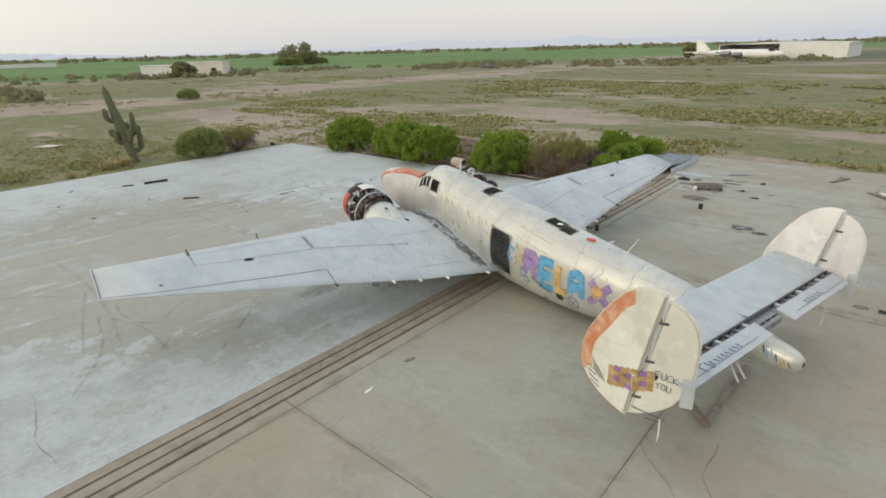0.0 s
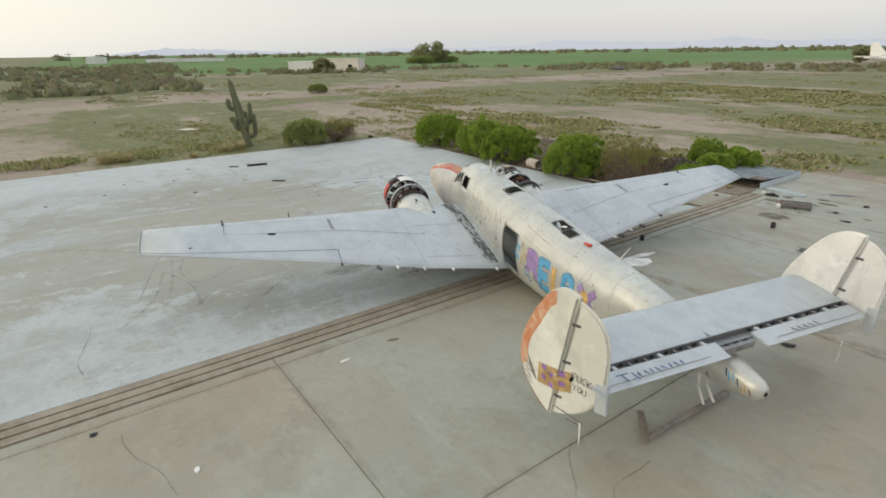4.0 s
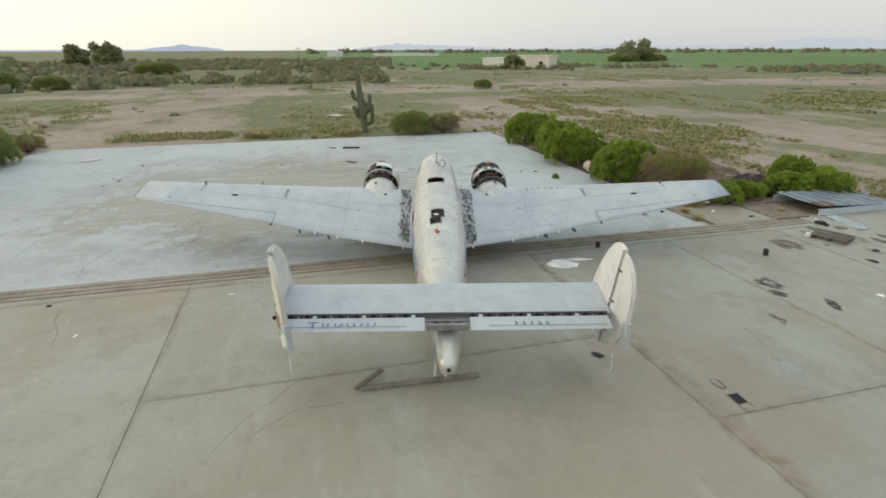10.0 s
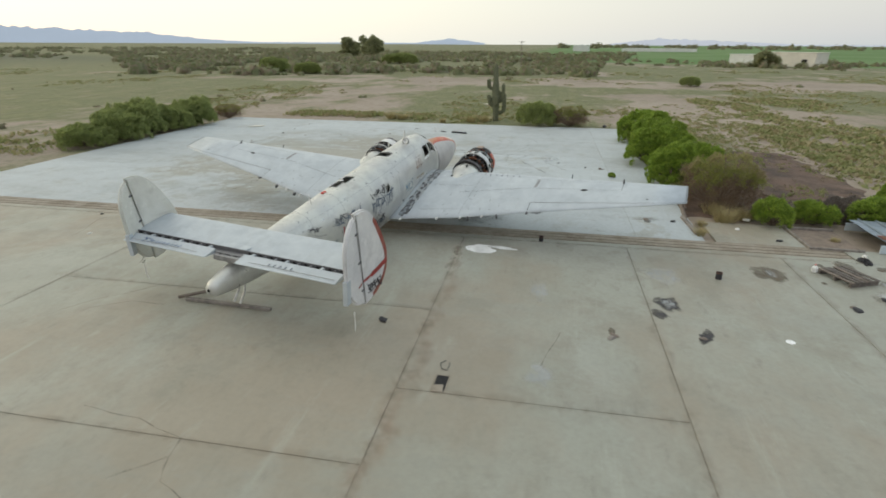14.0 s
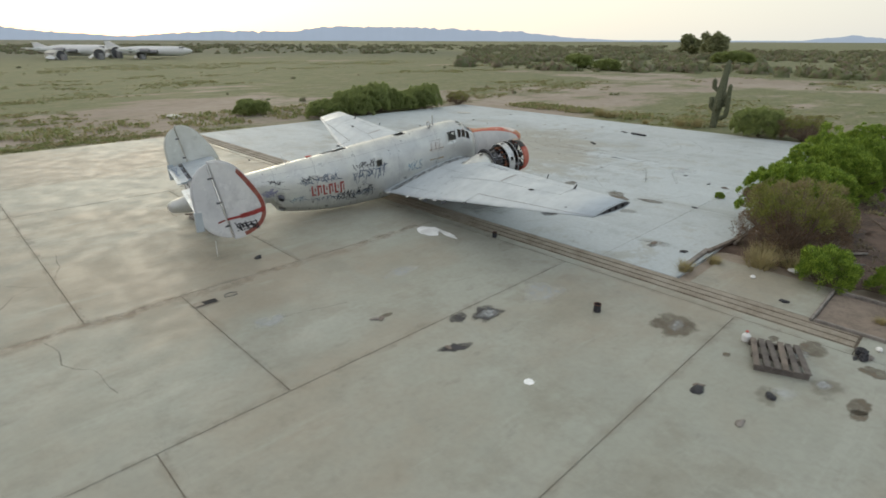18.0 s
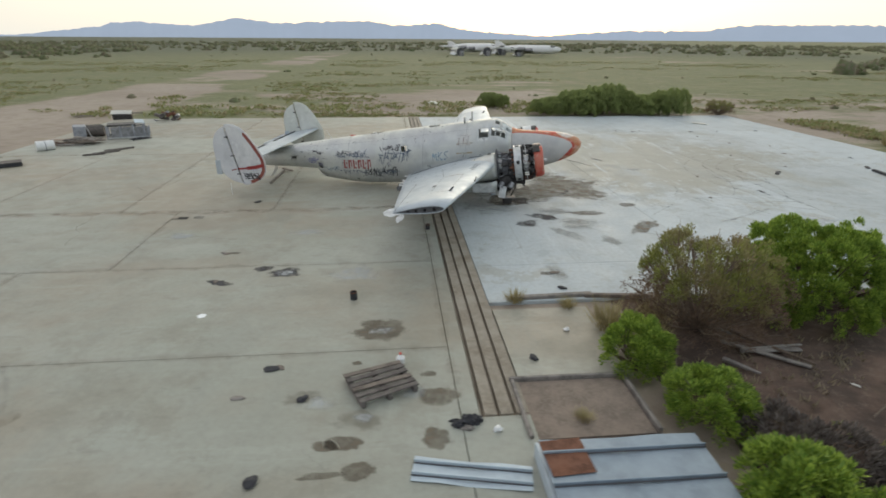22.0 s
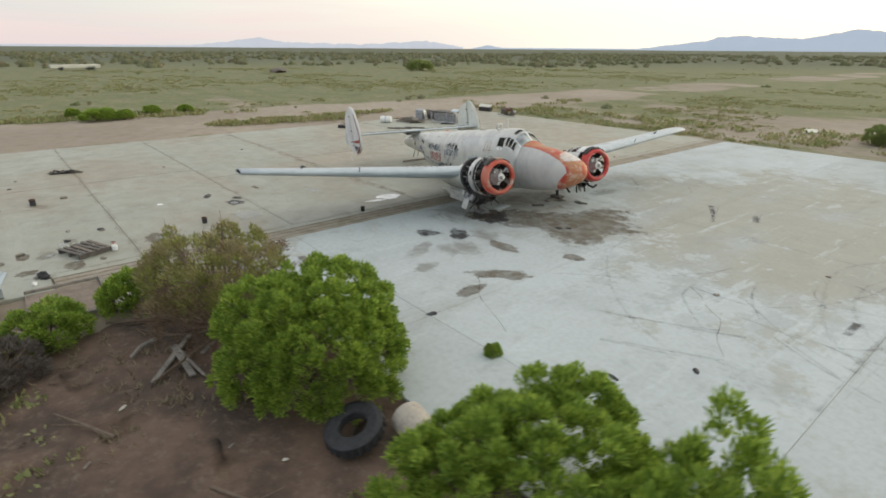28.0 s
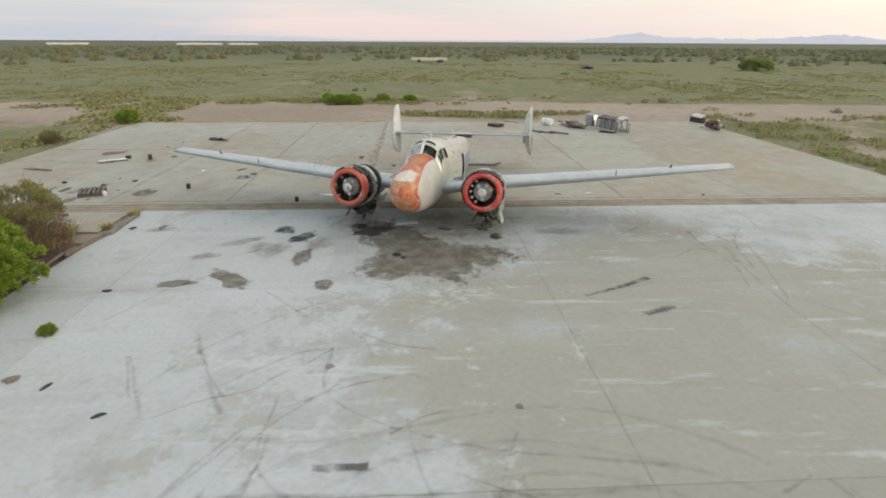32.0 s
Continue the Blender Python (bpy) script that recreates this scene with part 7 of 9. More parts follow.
# lying strips in front of the aircraft
for x, y, ln, rz, mt in ((-34.15, 11.85, 1.3, 80, m_rubber), (-34.6, 10.4, 0.6, 60, m_rubber), (-28.5, 11.5, 0.8, 50, m_rubber)):
    b = thing("rubber_strip", pose(x, y, 0, 0, 0, rz), "dark flat strip lying on the concrete", "strip")
    part("strip", box_bm((0, 0, 0.025 if ln < 1.25 else 0.06), (ln, 0.2, 0.05 if ln < 1.25 else 0.12), 0, 0.012), mt, b)
# open drain with its loose grate
dr = thing("floor_drain", pose(0.80, 18.12, 0), "open rectangular drain with a dark pit", "drain")
part("pit", box_bm((0, 0, 0.004), (0.6, 0.26, 0.008)), m_black, dr)
part("loose_cover", box_bm((0.2, -0.02, 0.02), (0.26, 0.24, 0.02), 9, 0.004), m_track, dr)
for s in (1, -1):
    part("frame", box_bm((0, s * 0.15, 0.008), (0.66, 0.03, 0.012), 0, 0.003), m_track, dr)
    part("frame", box_bm((s * 0.32, 0, 0.008), (0.03, 0.26, 0.012), 0, 0.003), m_track, dr)
gr = thing("loose_wire", pose(0.1, 18.0, 0) @ Matrix.Diagonal((0.5, 0.5, 0.5, 1)), "bent rusty wire beside the drain", "wire")
part("wire", tube_bm([(-0.45, 0.1, 0.03), (-0.1, -0.1, 0.05), (0.3, 0.05, 0.04), (0.35, 0.3, 0.03), (0.0, 0.35, 0.05), (-0.35, 0.3, 0.03)], 0.018, 6), m_seam, gr)

# pallet
pl = thing("wooden_pallet", pose(-7.68, 29.67, 0, 0, 0, 24.3), "grey weathered wooden pallet on the concrete", "pallet")
for i in range(6):
    part("slat", box_bm((0, -0.46 + 0.185 * i, 0.15 + 0.008 * (i % 2)), (1.28, 0.125, 0.03), 2.0 * (i % 3 - 1), 0.006), m_darkwood if i % 3 else m_wood, pl)
for x in (-0.56, 0, 0.56):
    part("bearer", box_bm((x, 0, 0.065), (0.09, 1.05, 0.13), 0, 0.008), m_darkwood, pl)
jg = thing("plastic_jug", pose(-8.08, 28.86, 0) @ Matrix.Diagonal((0.8, 0.8, 0.8, 1)), "white plastic jug beside the pallet", "jug")
part("body", spin_bm([(0, 0), (0, 0.1), (0.03, 0.12), (0.2, 0.12), (0.27, 0.05), (0.31, 0.04), (0.31, 0)], 14, pose(0, 0, 0, 0, -90, 0)), m_white, jg)
part("cap", spin_bm([(0.31, 0.0), (0.31, 0.045), (0.34, 0.045), (0.34, 0)], 10, pose(0, 0, 0, 0, -90, 0)), m_red, jg)
# fallen roof sheets
def sheet(name, x, y, w, d, rz, label, rust=False, z=0.03, tilt=0.0, ribs=6):
    t = thing(name, pose(x, y, z, tilt, 0, rz), label, "metal sheet", "fallen roof sheets")
    verts, faces = [], []
    n = ribs * 6
    for i in range(n + 1):
        yy = d * (i / n - 0.5)
        zz = 0.0
        for k in range(5):
            xx = w * (k / 4 - 0.5)
            verts.append((xx, yy, zz + 0.02 * math.sin(k * 2 + i * 0.1)))
    for i in range(n):
        for k in range(4):
            b = i * 5 + k
            faces.append((b, b + 1, b + 6, b + 5))
    metal = m_sheet if ribs > 3 else m_palesheet
    ob = raw("panel", verts, faces, metal, t)
    ob.modifiers.new("gauge", "SOLIDIFY").thickness = 0.008
    for i in range(ribs):
        part("standing_seam", box_bm((0, d * ((i + 0.5) / ribs - 0.5), 0.045), (w, 0.03, 0.075), 0, 0.006), metal, t)
        # dark strip beside each seam stands in for the shadow it casts
        part("seam_shadow_strip", box_bm((0, d * ((i + 0.5) / ribs - 0.5) + 0.03, 0.02), (w, 0.02, 0.02), 0, 0.004), m_seam, t)
    if rust:
        part("rust_patch", box_bm((w * 0.365, -d * 0.41, 0.03), (w * 0.26, d * 0.17, 0.01), 4, 0.004), m_rust, t)
    return t


sheet("roof_sheet", -11.85, 34.2, 2.75, 4.5, 1, "large galvanised roof sheets fallen on low beams, one corner rusty", True, 0.385, -1.6, 7)
sheet("roof_sheet", -9.3, 32.2, 2.0, 0.55, -10, "narrow white metal sheet lying on the concrete", False, 0.02, 0, 2)
for px in (-10.48, -13.18):
    bmx = thing("steel_purlin", pose(px, 34.2, 0.0, 0, 0, 91), "long steel purlin under the roof sheets", "beam", "purlins")
    part("web", box_bm((0, 0, 0.15), (4.7, 0.04, 0.28), 0, 0.005), m_palesheet, bmx)
    part("flange", box_bm((0, 0.03, 0.30), (4.7, 0.09, 0.02), 0, 0.003), m_palesheet, bmx)
    part("flange", box_bm((0, 0.03, 0.012), (4.7, 0.09, 0.02), 0, 0.003), m_steel, bmx)


# tyre and concrete pipe among the shrubs
ty = thing("old_tyre", pose(-21.25, 27.1, 0.19, 0, 0, -80) @ Matrix.Diagonal((0.70, 0.70, 0.74, 1)), "large worn black tractor tyre lying on the soil", "tyre")
part("tread", spin_bm([(-0.16, 0.40), (-0.17, 0.62), (-0.12, 0.74), (0.12, 0.74), (0.17, 0.62), (0.16, 0.40), (0.12, 0.36), (-0.12, 0.36)], 32, Matrix.Translation((0, 0, 0.12)) @ pose(0, 0, 0, 0, 73, 0), True), m_rubber, ty)
for i in range(24):
    a = 2 * math.pi * i / 24
    part("tread_block", box_bm((0, 0.745, 0), (0.26, 0.035, 0.10), 12, 0.01, Matrix.Translation((0, 0, 0.12)) @ pose(0, 0, 0, 0, 73, 0) @ Matrix.Rotation(a, 4, "X")), m_rubber, ty)
pp = thing("concrete_pipe", pose(-22.03, 26.25, 0.25, 0, 0, -8), "pale concrete pipe section lying on its side", "pipe")
part("shell", spin_bm([(-0.5, 0.31), (0.5, 0.31), (0.5, 0.25), (-0.5, 0.25)], 24, None, True), plain("pale_pipe_concrete", (0.48, 0.43, 0.37), 0.85, 0, 0.35, 2.5), pp)

for i, (x0, y0, x1, y1, z1, rr, mt) in enumerate(((-15.5, 26.8, -17.3, 29.5, 0.1, 0.05, m_bark), (-16.0, 28.8, -17.6, 28.6, 0.05, 0.06, m_greywood), (-13.6, 28.8, -14.3, 27.9, 0.1, 0.03, m_greywood), (-15.4, 29.1, -15.9, 29.7, 0.05, 0.06, m_greywood),
                                                   (-14.6, 28.5, -13.9, 29.9, 0.1, 0.04, m_bark), (-17.9, 27.6, -16.4, 26.2, 0.25, 0.045, m_bark), (-18.6, 30.4, -17.2, 31.2, 0.05, 0.04, m_bark), (-20.8, 29.4, -22.2, 28.6, 0.05, 0.03, m_bark),
                                                   (-16.2, 26.3, -17.9, 25.9, 0.12, 0.06, m_greywood), (-14.8, 26.1, -16.6, 26.0, 0.1, 0.06, m_wood))):
    d = Vector((x1 - x0, y1 - y0, 0))
    br = thing("dead_branch", pose(x0, y0, -0.03), "bare dead branch lying on the soil", "branch", "dead branches")
    part("stem", tube_bm([(0, 0, rr), d * 0.5 + Vector((0.05, 0.04, rr + z1 * 0.6)), d + Vector((0, 0, z1))], [rr, rr * 0.85, rr * 0.5], 7), mt, br)
    if mt is m_bark:
        part("twig", tube_bm([d * 0.5 + Vector((0, 0, rr)), d * 0.72 + Vector((-d.y * 0.2, d.x * 0.2, rr + 0.14))], [rr * 0.5, rr * 0.2], 5), mt, br)
rng = random.Random(61)
for i in range(11):
    x, y = rng.uniform(-24, -14), rng.uniform(28.2, 33)
    lump("litter", x, y, (rng.uniform(0.08, 0.22), rng.uniform(0.03, 0.07), 0.04), rng.choice((m_plaster, m_greywood)), "small pale scrap of litter on dark soil", "litter", 200 + i, -0.03, rng.uniform(0, 180))
for x0, y0, x1, y1, w in ((-15.25, 27.1, -16.65, 28.4, 0.10), (-15.7, 28.4, -17.2, 29.5, 0.12), (-16.05, 28.85, -17.45, 28.8, 0.13)):
    ln, rz = math.hypot(x1 - x0, y1 - y0), math.degrees(math.atan2(y1 - y0, x1 - x0))
    b = thing("fallen_plank", pose((x0 + x1) / 2, (y0 + y1) / 2, -0.02, 0, 2, rz), "grey weathered plank lying on the soil under a shrub", "plank", "fallen planks")
    part("board", box_bm((0, 0, 0.06), (ln, w, 0.05), 0, 0.01), m_greywood, b)
# heap of steel frames and the white drum at the far edge
m_bluegrey = plain("chalky_grey_steel", (0.36, 0.37, 0.40), 0.6, 0.2, 0.35, 3)
hp = thing("equipment_frame", pose(11.83, -1.55, 0, 0, 0, 202), "open grey steel equipment frame with a dark top", "frame")
for x, h in ((-1.28, 0.92), (-0.48, 0.90), (0.36, 0.95), (1.02, 0.98), (1.28, 0.70)):
    for y in (0.0, -1.15):
        part("post", box_bm((x, y, h / 2), (0.11, 0.09, h), 0, 0.012), m_bluegrey, hp)
for y in (0.0, -1.15):
    part("bottom_rail", box_bm((0, y + 0.002, 0.06), (2.66, 0.10, 0.10), 0, 0.012), m_silver, hp)
    part("top_rail", box_bm((-0.1, y, 0.90), (2.3, 0.08, 0.08), 0, 0.012), m_seam, hp)
part("top_plate", box_bm((-0.35, -0.55, 0.965), (1.8, 1.3, 0.04), 2, 0.01), m_oily, hp)
part("bent_plate", box_bm((0, 0, 0), (0.62, 0.7, 0.03), 0, 0.01, pose(0.75, -0.3, 1.06, 14, 6, 8)), m_palesheet, hp)
part("back_panel", box_bm((0.1, -1.08, 0.45), (2.3, 0.03, 0.72), 0, 0.006), m_steel, hp)
for i in range(4):
    part("cross_brace", tube_bm([(-1.2 + 0.7 * i, -0.1, 0.12), (-0.7 + 0.6 * i, -0.9, 0.85)], 0.035, 6), m_bluegrey if i % 2 else m_seam, hp)
bx = thing("steel_cabinet", pose(14.6, -0.3, 0, 0, 0, 212), "dented grey steel cabinet tipped against dark scrap", "cabinet")
part("body", box_bm((0, 0, 0), (0.75, 0.7, 0.95), 0, 0.04, pose(0, -0.3, 0.5, 5, 4, 0)), m_bluegrey, bx)
part("side_panel", box_bm((0, 0, 0), (0.05, 0.6, 0.9), 0, 0.01, pose(0.55, -0.3, 0.47, 0, -18, 0)), m_silver, bx)
dk = thing("rusty_tank", pose(14.3, -1.4, 0, 0, 0, 190), "dark dented tank lying among steel scrap", "tank")
part("shell", spin_bm([(-0.8, 0), (-0.8, 0.34), (-0.7, 0.4), (0.7, 0.4), (0.8, 0.34), (0.8, 0)], 16, Matrix.Translation((0, 0, 0.40))), m_darkwood, dk)
for i in range(5):
    part("strap", box_bm((-0.6 + 0.3 * i, 0, 0.80), (0.06, 0.5, 0.05), 12 * i, 0.01), m_seam, dk)
db = thing("scrap_heap", pose(13.6, 1.85, 0, 0, 0, 26), "low heap of rusty sheet and broken boards", "scrap heap")
rng = random.Random(21)
for i in range(22):
    m4 = pose(rng.uniform(-1.45, 1.45), rng.uniform(-0.5, 0.5), rng.uniform(0.04, 0.36), rng.uniform(-14, 14), rng.uniform(-10, 10), rng.uniform(-35, 35))
    part("scrap_piece", box_bm((0, 0, 0), (rng.uniform(0.4, 1.5), rng.uniform(0.08, 0.4), rng.uniform(0.02, 0.09)), 0, 0.006, m4), rng.choice((m_rust, m_wood, m_darkwood, m_tanplate, m_greywood)), db)
for x, y, rz, ln, lb in ((10.75, 5.35, 30, 1.2, "dark timber lying on the apron"), (10.35, 4.7, 42, 1.5, "dark timber lying on the apron"), (10.0, 3.75, 48, 1.7, "dark timber lying on the apron"), (10.3, 3.9, 40, 1.1, "short dark timber lying on the apron")):
    b = thing("timber", pose(x, y, 0, 0, 0, rz), lb, "timber", "timbers on the apron")
    part("beam", box_bm((0, 0, 0.05), (ln, 0.13, 0.10), 0, 0.012), m_darkwood, b)
mt_ = thing("rubber_mat", pose(10.5, -0.25, 0, 0, 0, 48), "crumpled black rubber mat on the concrete", "mat")
part("mat", box_bm((0, 0, 0.03), (1.25, 0.6, 0.05), 0, 0.015), m_rubber, mt_)
part("fold", box_bm((0.2, 0.1, 0.09), (0.6, 0.3, 0.07), 18, 0.02), m_rubber, mt_)
mt_ = thing("dark_box", pose(13.75, 8.3, 0, 0, 0, 36), "low dark box lying at the apron edge", "box")
part("body", box_bm((0, 0, 0.11), (1.15, 0.85, 0.22), 0, 0.03), m_rubber, mt_)
part("lid", box_bm((0, 0, 0.235), (1.18, 0.88, 0.03), 0, 0.01), m_darkwood, mt_)
pp = thing("pale_panel", pose(16.6, -10.4, -0.05, 0, 0, 186), "pale dented panel propped on steel scrap", "panel")
part("sheet", box_bm((0, 0, 0), (1.7, 0.5, 0.04), 0, 0.01, pose(0, 0, 0.62, 30, 0, 0)), m_plaster, pp)
for x in (-0.7, 0.7):
    part("prop", tube_bm([(x, 0.15, 0.0), (x, 0.03, 0.61)], 0.06, 6), m_seam, pp)
part("dark_scrap", box_bm((0.1, -0.1, 0.25), (1.5, 0.5, 0.48), 8, 0.06), m_oily, pp)
rh = thing("rust_heap", pose(12.4, -9.7, -0.05, 0, 0, 4), "rusty machine remains in a heap on dirt", "scrap heap")
for i in range(14):
    m4 = pose(rng.uniform(-0.9, 0.9), rng.uniform(-0.4, 0.4), rng.uniform(0.08, 0.7), rng.uniform(-40, 40), rng.uniform(-40, 40), rng.uniform(0, 180))
    part("rusty_piece", box_bm((0, 0, 0), (rng.uniform(0.3, 0.9), rng.uniform(0.15, 0.4), rng.uniform(0.06, 0.3)), 0, 0.03, m4), (m_rust, m_darkwood, m_darkwood, m_steel)[i % 4], rh)
tk = thing("white_drum", pose(14.5, 3.75, 0.30, 0, 0, 217), "white drum lying on its side at the apron edge", "drum")
part("shell", spin_bm([(-0.48, 0), (-0.48, 0.28), (-0.44, 0.30), (0.44, 0.30), (0.48, 0.28), (0.48, 0)], 18), m_white, tk)
part("hoop", spin_bm([(-0.02, 0.295), (-0.02, 0.315), (0.02, 0.315), (0.02, 0.295)], 18, None, True), m_steel, tk)
for i, (x, y, rz) in enumerate(((16.3, 6.45, 43), (6.8, 29.0, 60), (17.5, -14.5, 40), (21.0, -12.5, 15), (-2.7, 35.4, 70), (-0.6, 32.6, 120))):
    b = thing("scrap_plank", pose(x, y, 0 if i not in (0, 2, 3) else -0.04, 0, 0, rz), "broken weathered plank lying flat", "plank", "scrap planks")
    part("board", box_bm((0, 0, 0.03), (1.6, 0.22, 0.06), 0, 0.012), m_wood, b)
    part("board", box_bm((0.3, 0.18, 0.07), (1.0, 0.12, 0.05), 15, 0.012), m_greywood, b)


# ---- plants ----
def leaf_cloud(blobs, count, size, seed, flat=0.6):
    """Small leaf faces through lobed clumps, thicker near their skins."""
    rg = np.random.default_rng(seed)
    w = np.array([b[3] ** 2 for b in blobs])
    pick = rg.choice(len(blobs), count, p=w / w.sum())
    d = rg.normal(size=(count, 3))
    d /= np.linalg.norm(d, axis=1)[:, None]
    rad = rg.uniform(0.3, 1.0, count) ** 0.6 + 0.5 * rg.random(count) ** 4
    bl = np.array(blobs)[pick]
    p = bl[:, :3] + d * (rad * bl[:, 3])[:, None] * np.array([1, 1, 0.85])
    low = p[:, 2] < 0.04
    p[low, 2] = 0.04 + 0.1 * rg.random(int(low.sum()))
    up = d * 0.8 + np.array([0, 0, 0.7]) + rg.normal(size=(count, 3)) * 0.45
    up /= np.linalg.norm(up, axis=1)[:, None]
    s = np.cross(up, rg.normal(size=(count, 3)))
    s /= np.linalg.norm(s, axis=1)[:, None] + 1e-6
    ln, wd = (size * rg.uniform(0.8, 1.8, count))[:, None], (size * rg.uniform(0.09, 0.17, count) * (1 + flat))[:, None]
    vs = np.stack([p - s * wd * 0.4, p + s * wd * 0.4, p + up * ln * 0.6 + s * wd, p + up * ln, p + up * ln * 0.6 - s * wd], axis=1).reshape(-1, 3)
    return vs.tolist(), np.arange(count * 5).reshape(-1, 5).tolist()


def tuft_crown(r, h, tufts, count, size, seed, tr=0.17, low=0.1, high=1.0, inner=0.3):
    """Leaves in rounded tufts at the branch ends, over a lobed dome with gaps between."""
    rg = np.random.default_rng(seed)
    k = np.arange(tufts) + 0.5
    sz = np.clip(low + (high - low) * k / tufts + rg.normal(size=tufts) * 0.02, 0.02, 1.0)
    a, el = k * 2.39996 + rg.normal(size=tufts) * 0.3, np.arcsin(sz)
    wob = np.array([noise.noise((math.cos(q) * math.cos(e) * 2.3, math.sin(q) * math.cos(e) * 2.3, math.sin(e) * 2.3 + seed)) for q, e in zip(a.tolist(), el.tolist())])
    lob = 0.88 + 0.08 * np.sin(3 * a + seed * 1.7) * np.cos(el) + 0.15 * wob + rg.normal(size=tufts) * 0.035
    far = lob * np.where(rg.random(tufts) > inner, 1.0, rg.uniform(0.6, 0.92, tufts))
    zt = np.clip(np.sin(el), 0, 1) ** 0.74
    tip = np.stack([np.cos(a) * np.cos(el) ** 0.75 * r * far, np.sin(a) * np.cos(el) ** 0.75 * r * far, zt * h * np.minimum(far, 1.04)], 1)
    ax = tip - np.array([0, 0, 0.05 * h])
    ax = ax / np.linalg.norm(ax, axis=1)[:, None] + np.array([0, 0, 0.55])
    ax /= np.linalg.norm(ax, axis=1)[:, None]
    rad = tr * rg.uniform(0.7, 1.4, tufts)
    pick = rg.choice(tufts, count, p=rad**2 / (rad**2).sum())
    d = rg.normal(size=(count, 3))
    d /= np.linalg.norm(d, axis=1)[:, None]
    dot = (d * ax[pick]).sum(1)
    d[dot < -0.35] *= -1
    q = rad[pick] * (0.25 + 0.75 * rg.random(count) ** 0.6)
    p = tip[pick] + d * q[:, None] * np.array([0.9, 0.9, 1.1]) - ax[pick] * (rad[pick] * 0.5)[:, None]
    p[:, 2] = np.maximum(p[:, 2], 0.04 + 0.08 * rg.random(count))
    up = d * 0.75 + ax[pick] * 0.8 + rg.normal(size=(count, 3)) * 0.28
    up /= np.linalg.norm(up, axis=1)[:, None]
    sd = np.cross(up, rg.normal(size=(count, 3)))
    sd /= np.linalg.norm(sd, axis=1)[:, None] + 1e-6
    ln, wd = (size * rg.uniform(0.8, 1.9, count))[:, None], (size * rg.uniform(0.14, 0.27, count))[:, None]
    vs = np.stack([p - sd * wd * 0.4, p + sd * wd * 0.4, p + up * ln * 0.6 + sd * wd, p + up * ln, p + up * ln * 0.6 - sd * wd], axis=1).reshape(-1, 3)
    return vs.tolist(), np.arange(count * 5).reshape(-1, 5).tolist(), tip


def make_bush(r, h, tufts, count, size, material, seed, twigs=10, tr=0.17, low=0.1, inner=0.3, dry=None):
    """A shrub: trunk, limbs that fork into twigs, and a tufted crown; dry names the material of its dead lower half."""
    rg = random.Random(seed)
    t = thing("shrub", pose(0, 0, 0), "bright green rounded desert shrub", "shrub")
    vs, fs, tips = tuft_crown(r, h, tufts, count, size, seed, tr, 0.5 if dry else low, 1.0, inner)
    raw("crown", vs, fs, material, t)
    if dry:
        vs, fs, low_tips = tuft_crown(r * 0.97, h * 0.95, tufts, int(count * 0.8), size * 0.8, seed + 1, tr * 1.25, 0.1, 0.75, 0.5)
        raw("dead_crown", vs, fs, dry, t, "dry brown leaves of the lower branches")
        tips = np.concatenate([tips, low_tips])
    part("trunk", tube_bm([(0, 0, -0.1), (0.03, 0.02, h * 0.2)], [0.11, 0.08], 7), m_bark, t)
    order = rg.sample(range(len(tips)), min(twigs, len(tips)))
    for i in order:
        tip = Vector(tips[i].tolist())
        mid = Vector((tip.x * 0.5, tip.y * 0.5, tip.z * 0.42)) + Vector((rg.uniform(-.1, .1), rg.uniform(-.1, .1), 0))
        bm = bmesh.new()
        tube(bm, [(0, 0, 0.02), mid, tip], [0.04, 0.024, 0.008], 5)
        for _ in range(4 if dry else 2):
            q = mid.lerp(tip, rg.uniform(0.1, 0.6))
            tube(bm, [q, q + (tip - mid) * rg.uniform(0.4, 0.7) + Vector((rg.uniform(-.2, .2), rg.uniform(-.2, .2), rg.uniform(0, .2)))], [0.013, 0.005], 4)
        part("limb", bm, m_twig if dry else m_bark, t)
    return t


def relabel(ob, label):
    ob["label"] = label
    return ob


Z0 = -0.05
big = make_bush(2.1, 2.6, 430, 88000, 0.062, m_leaf, 3, 26, 0.155, 0.08, 0.25)
big.matrix_basis = pose(-19.1, 26.75, Z0)
b2 = make_bush(2.2, 2.6, 420, 86000, 0.064, m_leaf, 8, 30, 0.16, 0.1, 0.35)
b2.matrix_basis = pose(-24.95, 26.45, Z0, 0, 0, 40)
brown = make_bush(2.1, 2.6, 150, 15000, 0.06, m_leafbrown, 14, 80, 0.2, 0.1, 0.3, m_deadleaf)
brown.matrix_basis = pose(-15.6, 27.6, Z0)
relabel(brown, "half-dry brownish shrub with bare twigs")
small = make_bush(0.8, 1.25, 80, 13000, 0.06, m_leaf, 19, 12, 0.15)
small.matrix_basis = pose(-13.3, 29.2, Z0)
relabel(small, "small bright green shrub")
sparse = make_bush(1.25, 2.4, 130, 24000, 0.062, m_leaf, 29, 22, 0.17, 0.2, 0.4)
sparse.matrix_basis = pose(-26.75, 25.85, Z0) @ Matrix.Diagonal((1, 1, 1.28, 1))
relabel(sparse, "thin green shrub with open branches")
dull = make_bush(2.2, 2.3, 260, 34000, 0.1, m_leafdull, 23, 14, 0.22)
dull.matrix_basis = pose(-24.6, -13.0, Z0)
relabel(dull, "dull olive desert shrub")


def put_bush(src, x, y, rz, s, label=""):
    ob = copy_thing(src, pose(x, y, Z0, 0, 0, rz))
    ob.scale = (s[0], s[1], s[2])
    if label:
        relabel(ob, label)


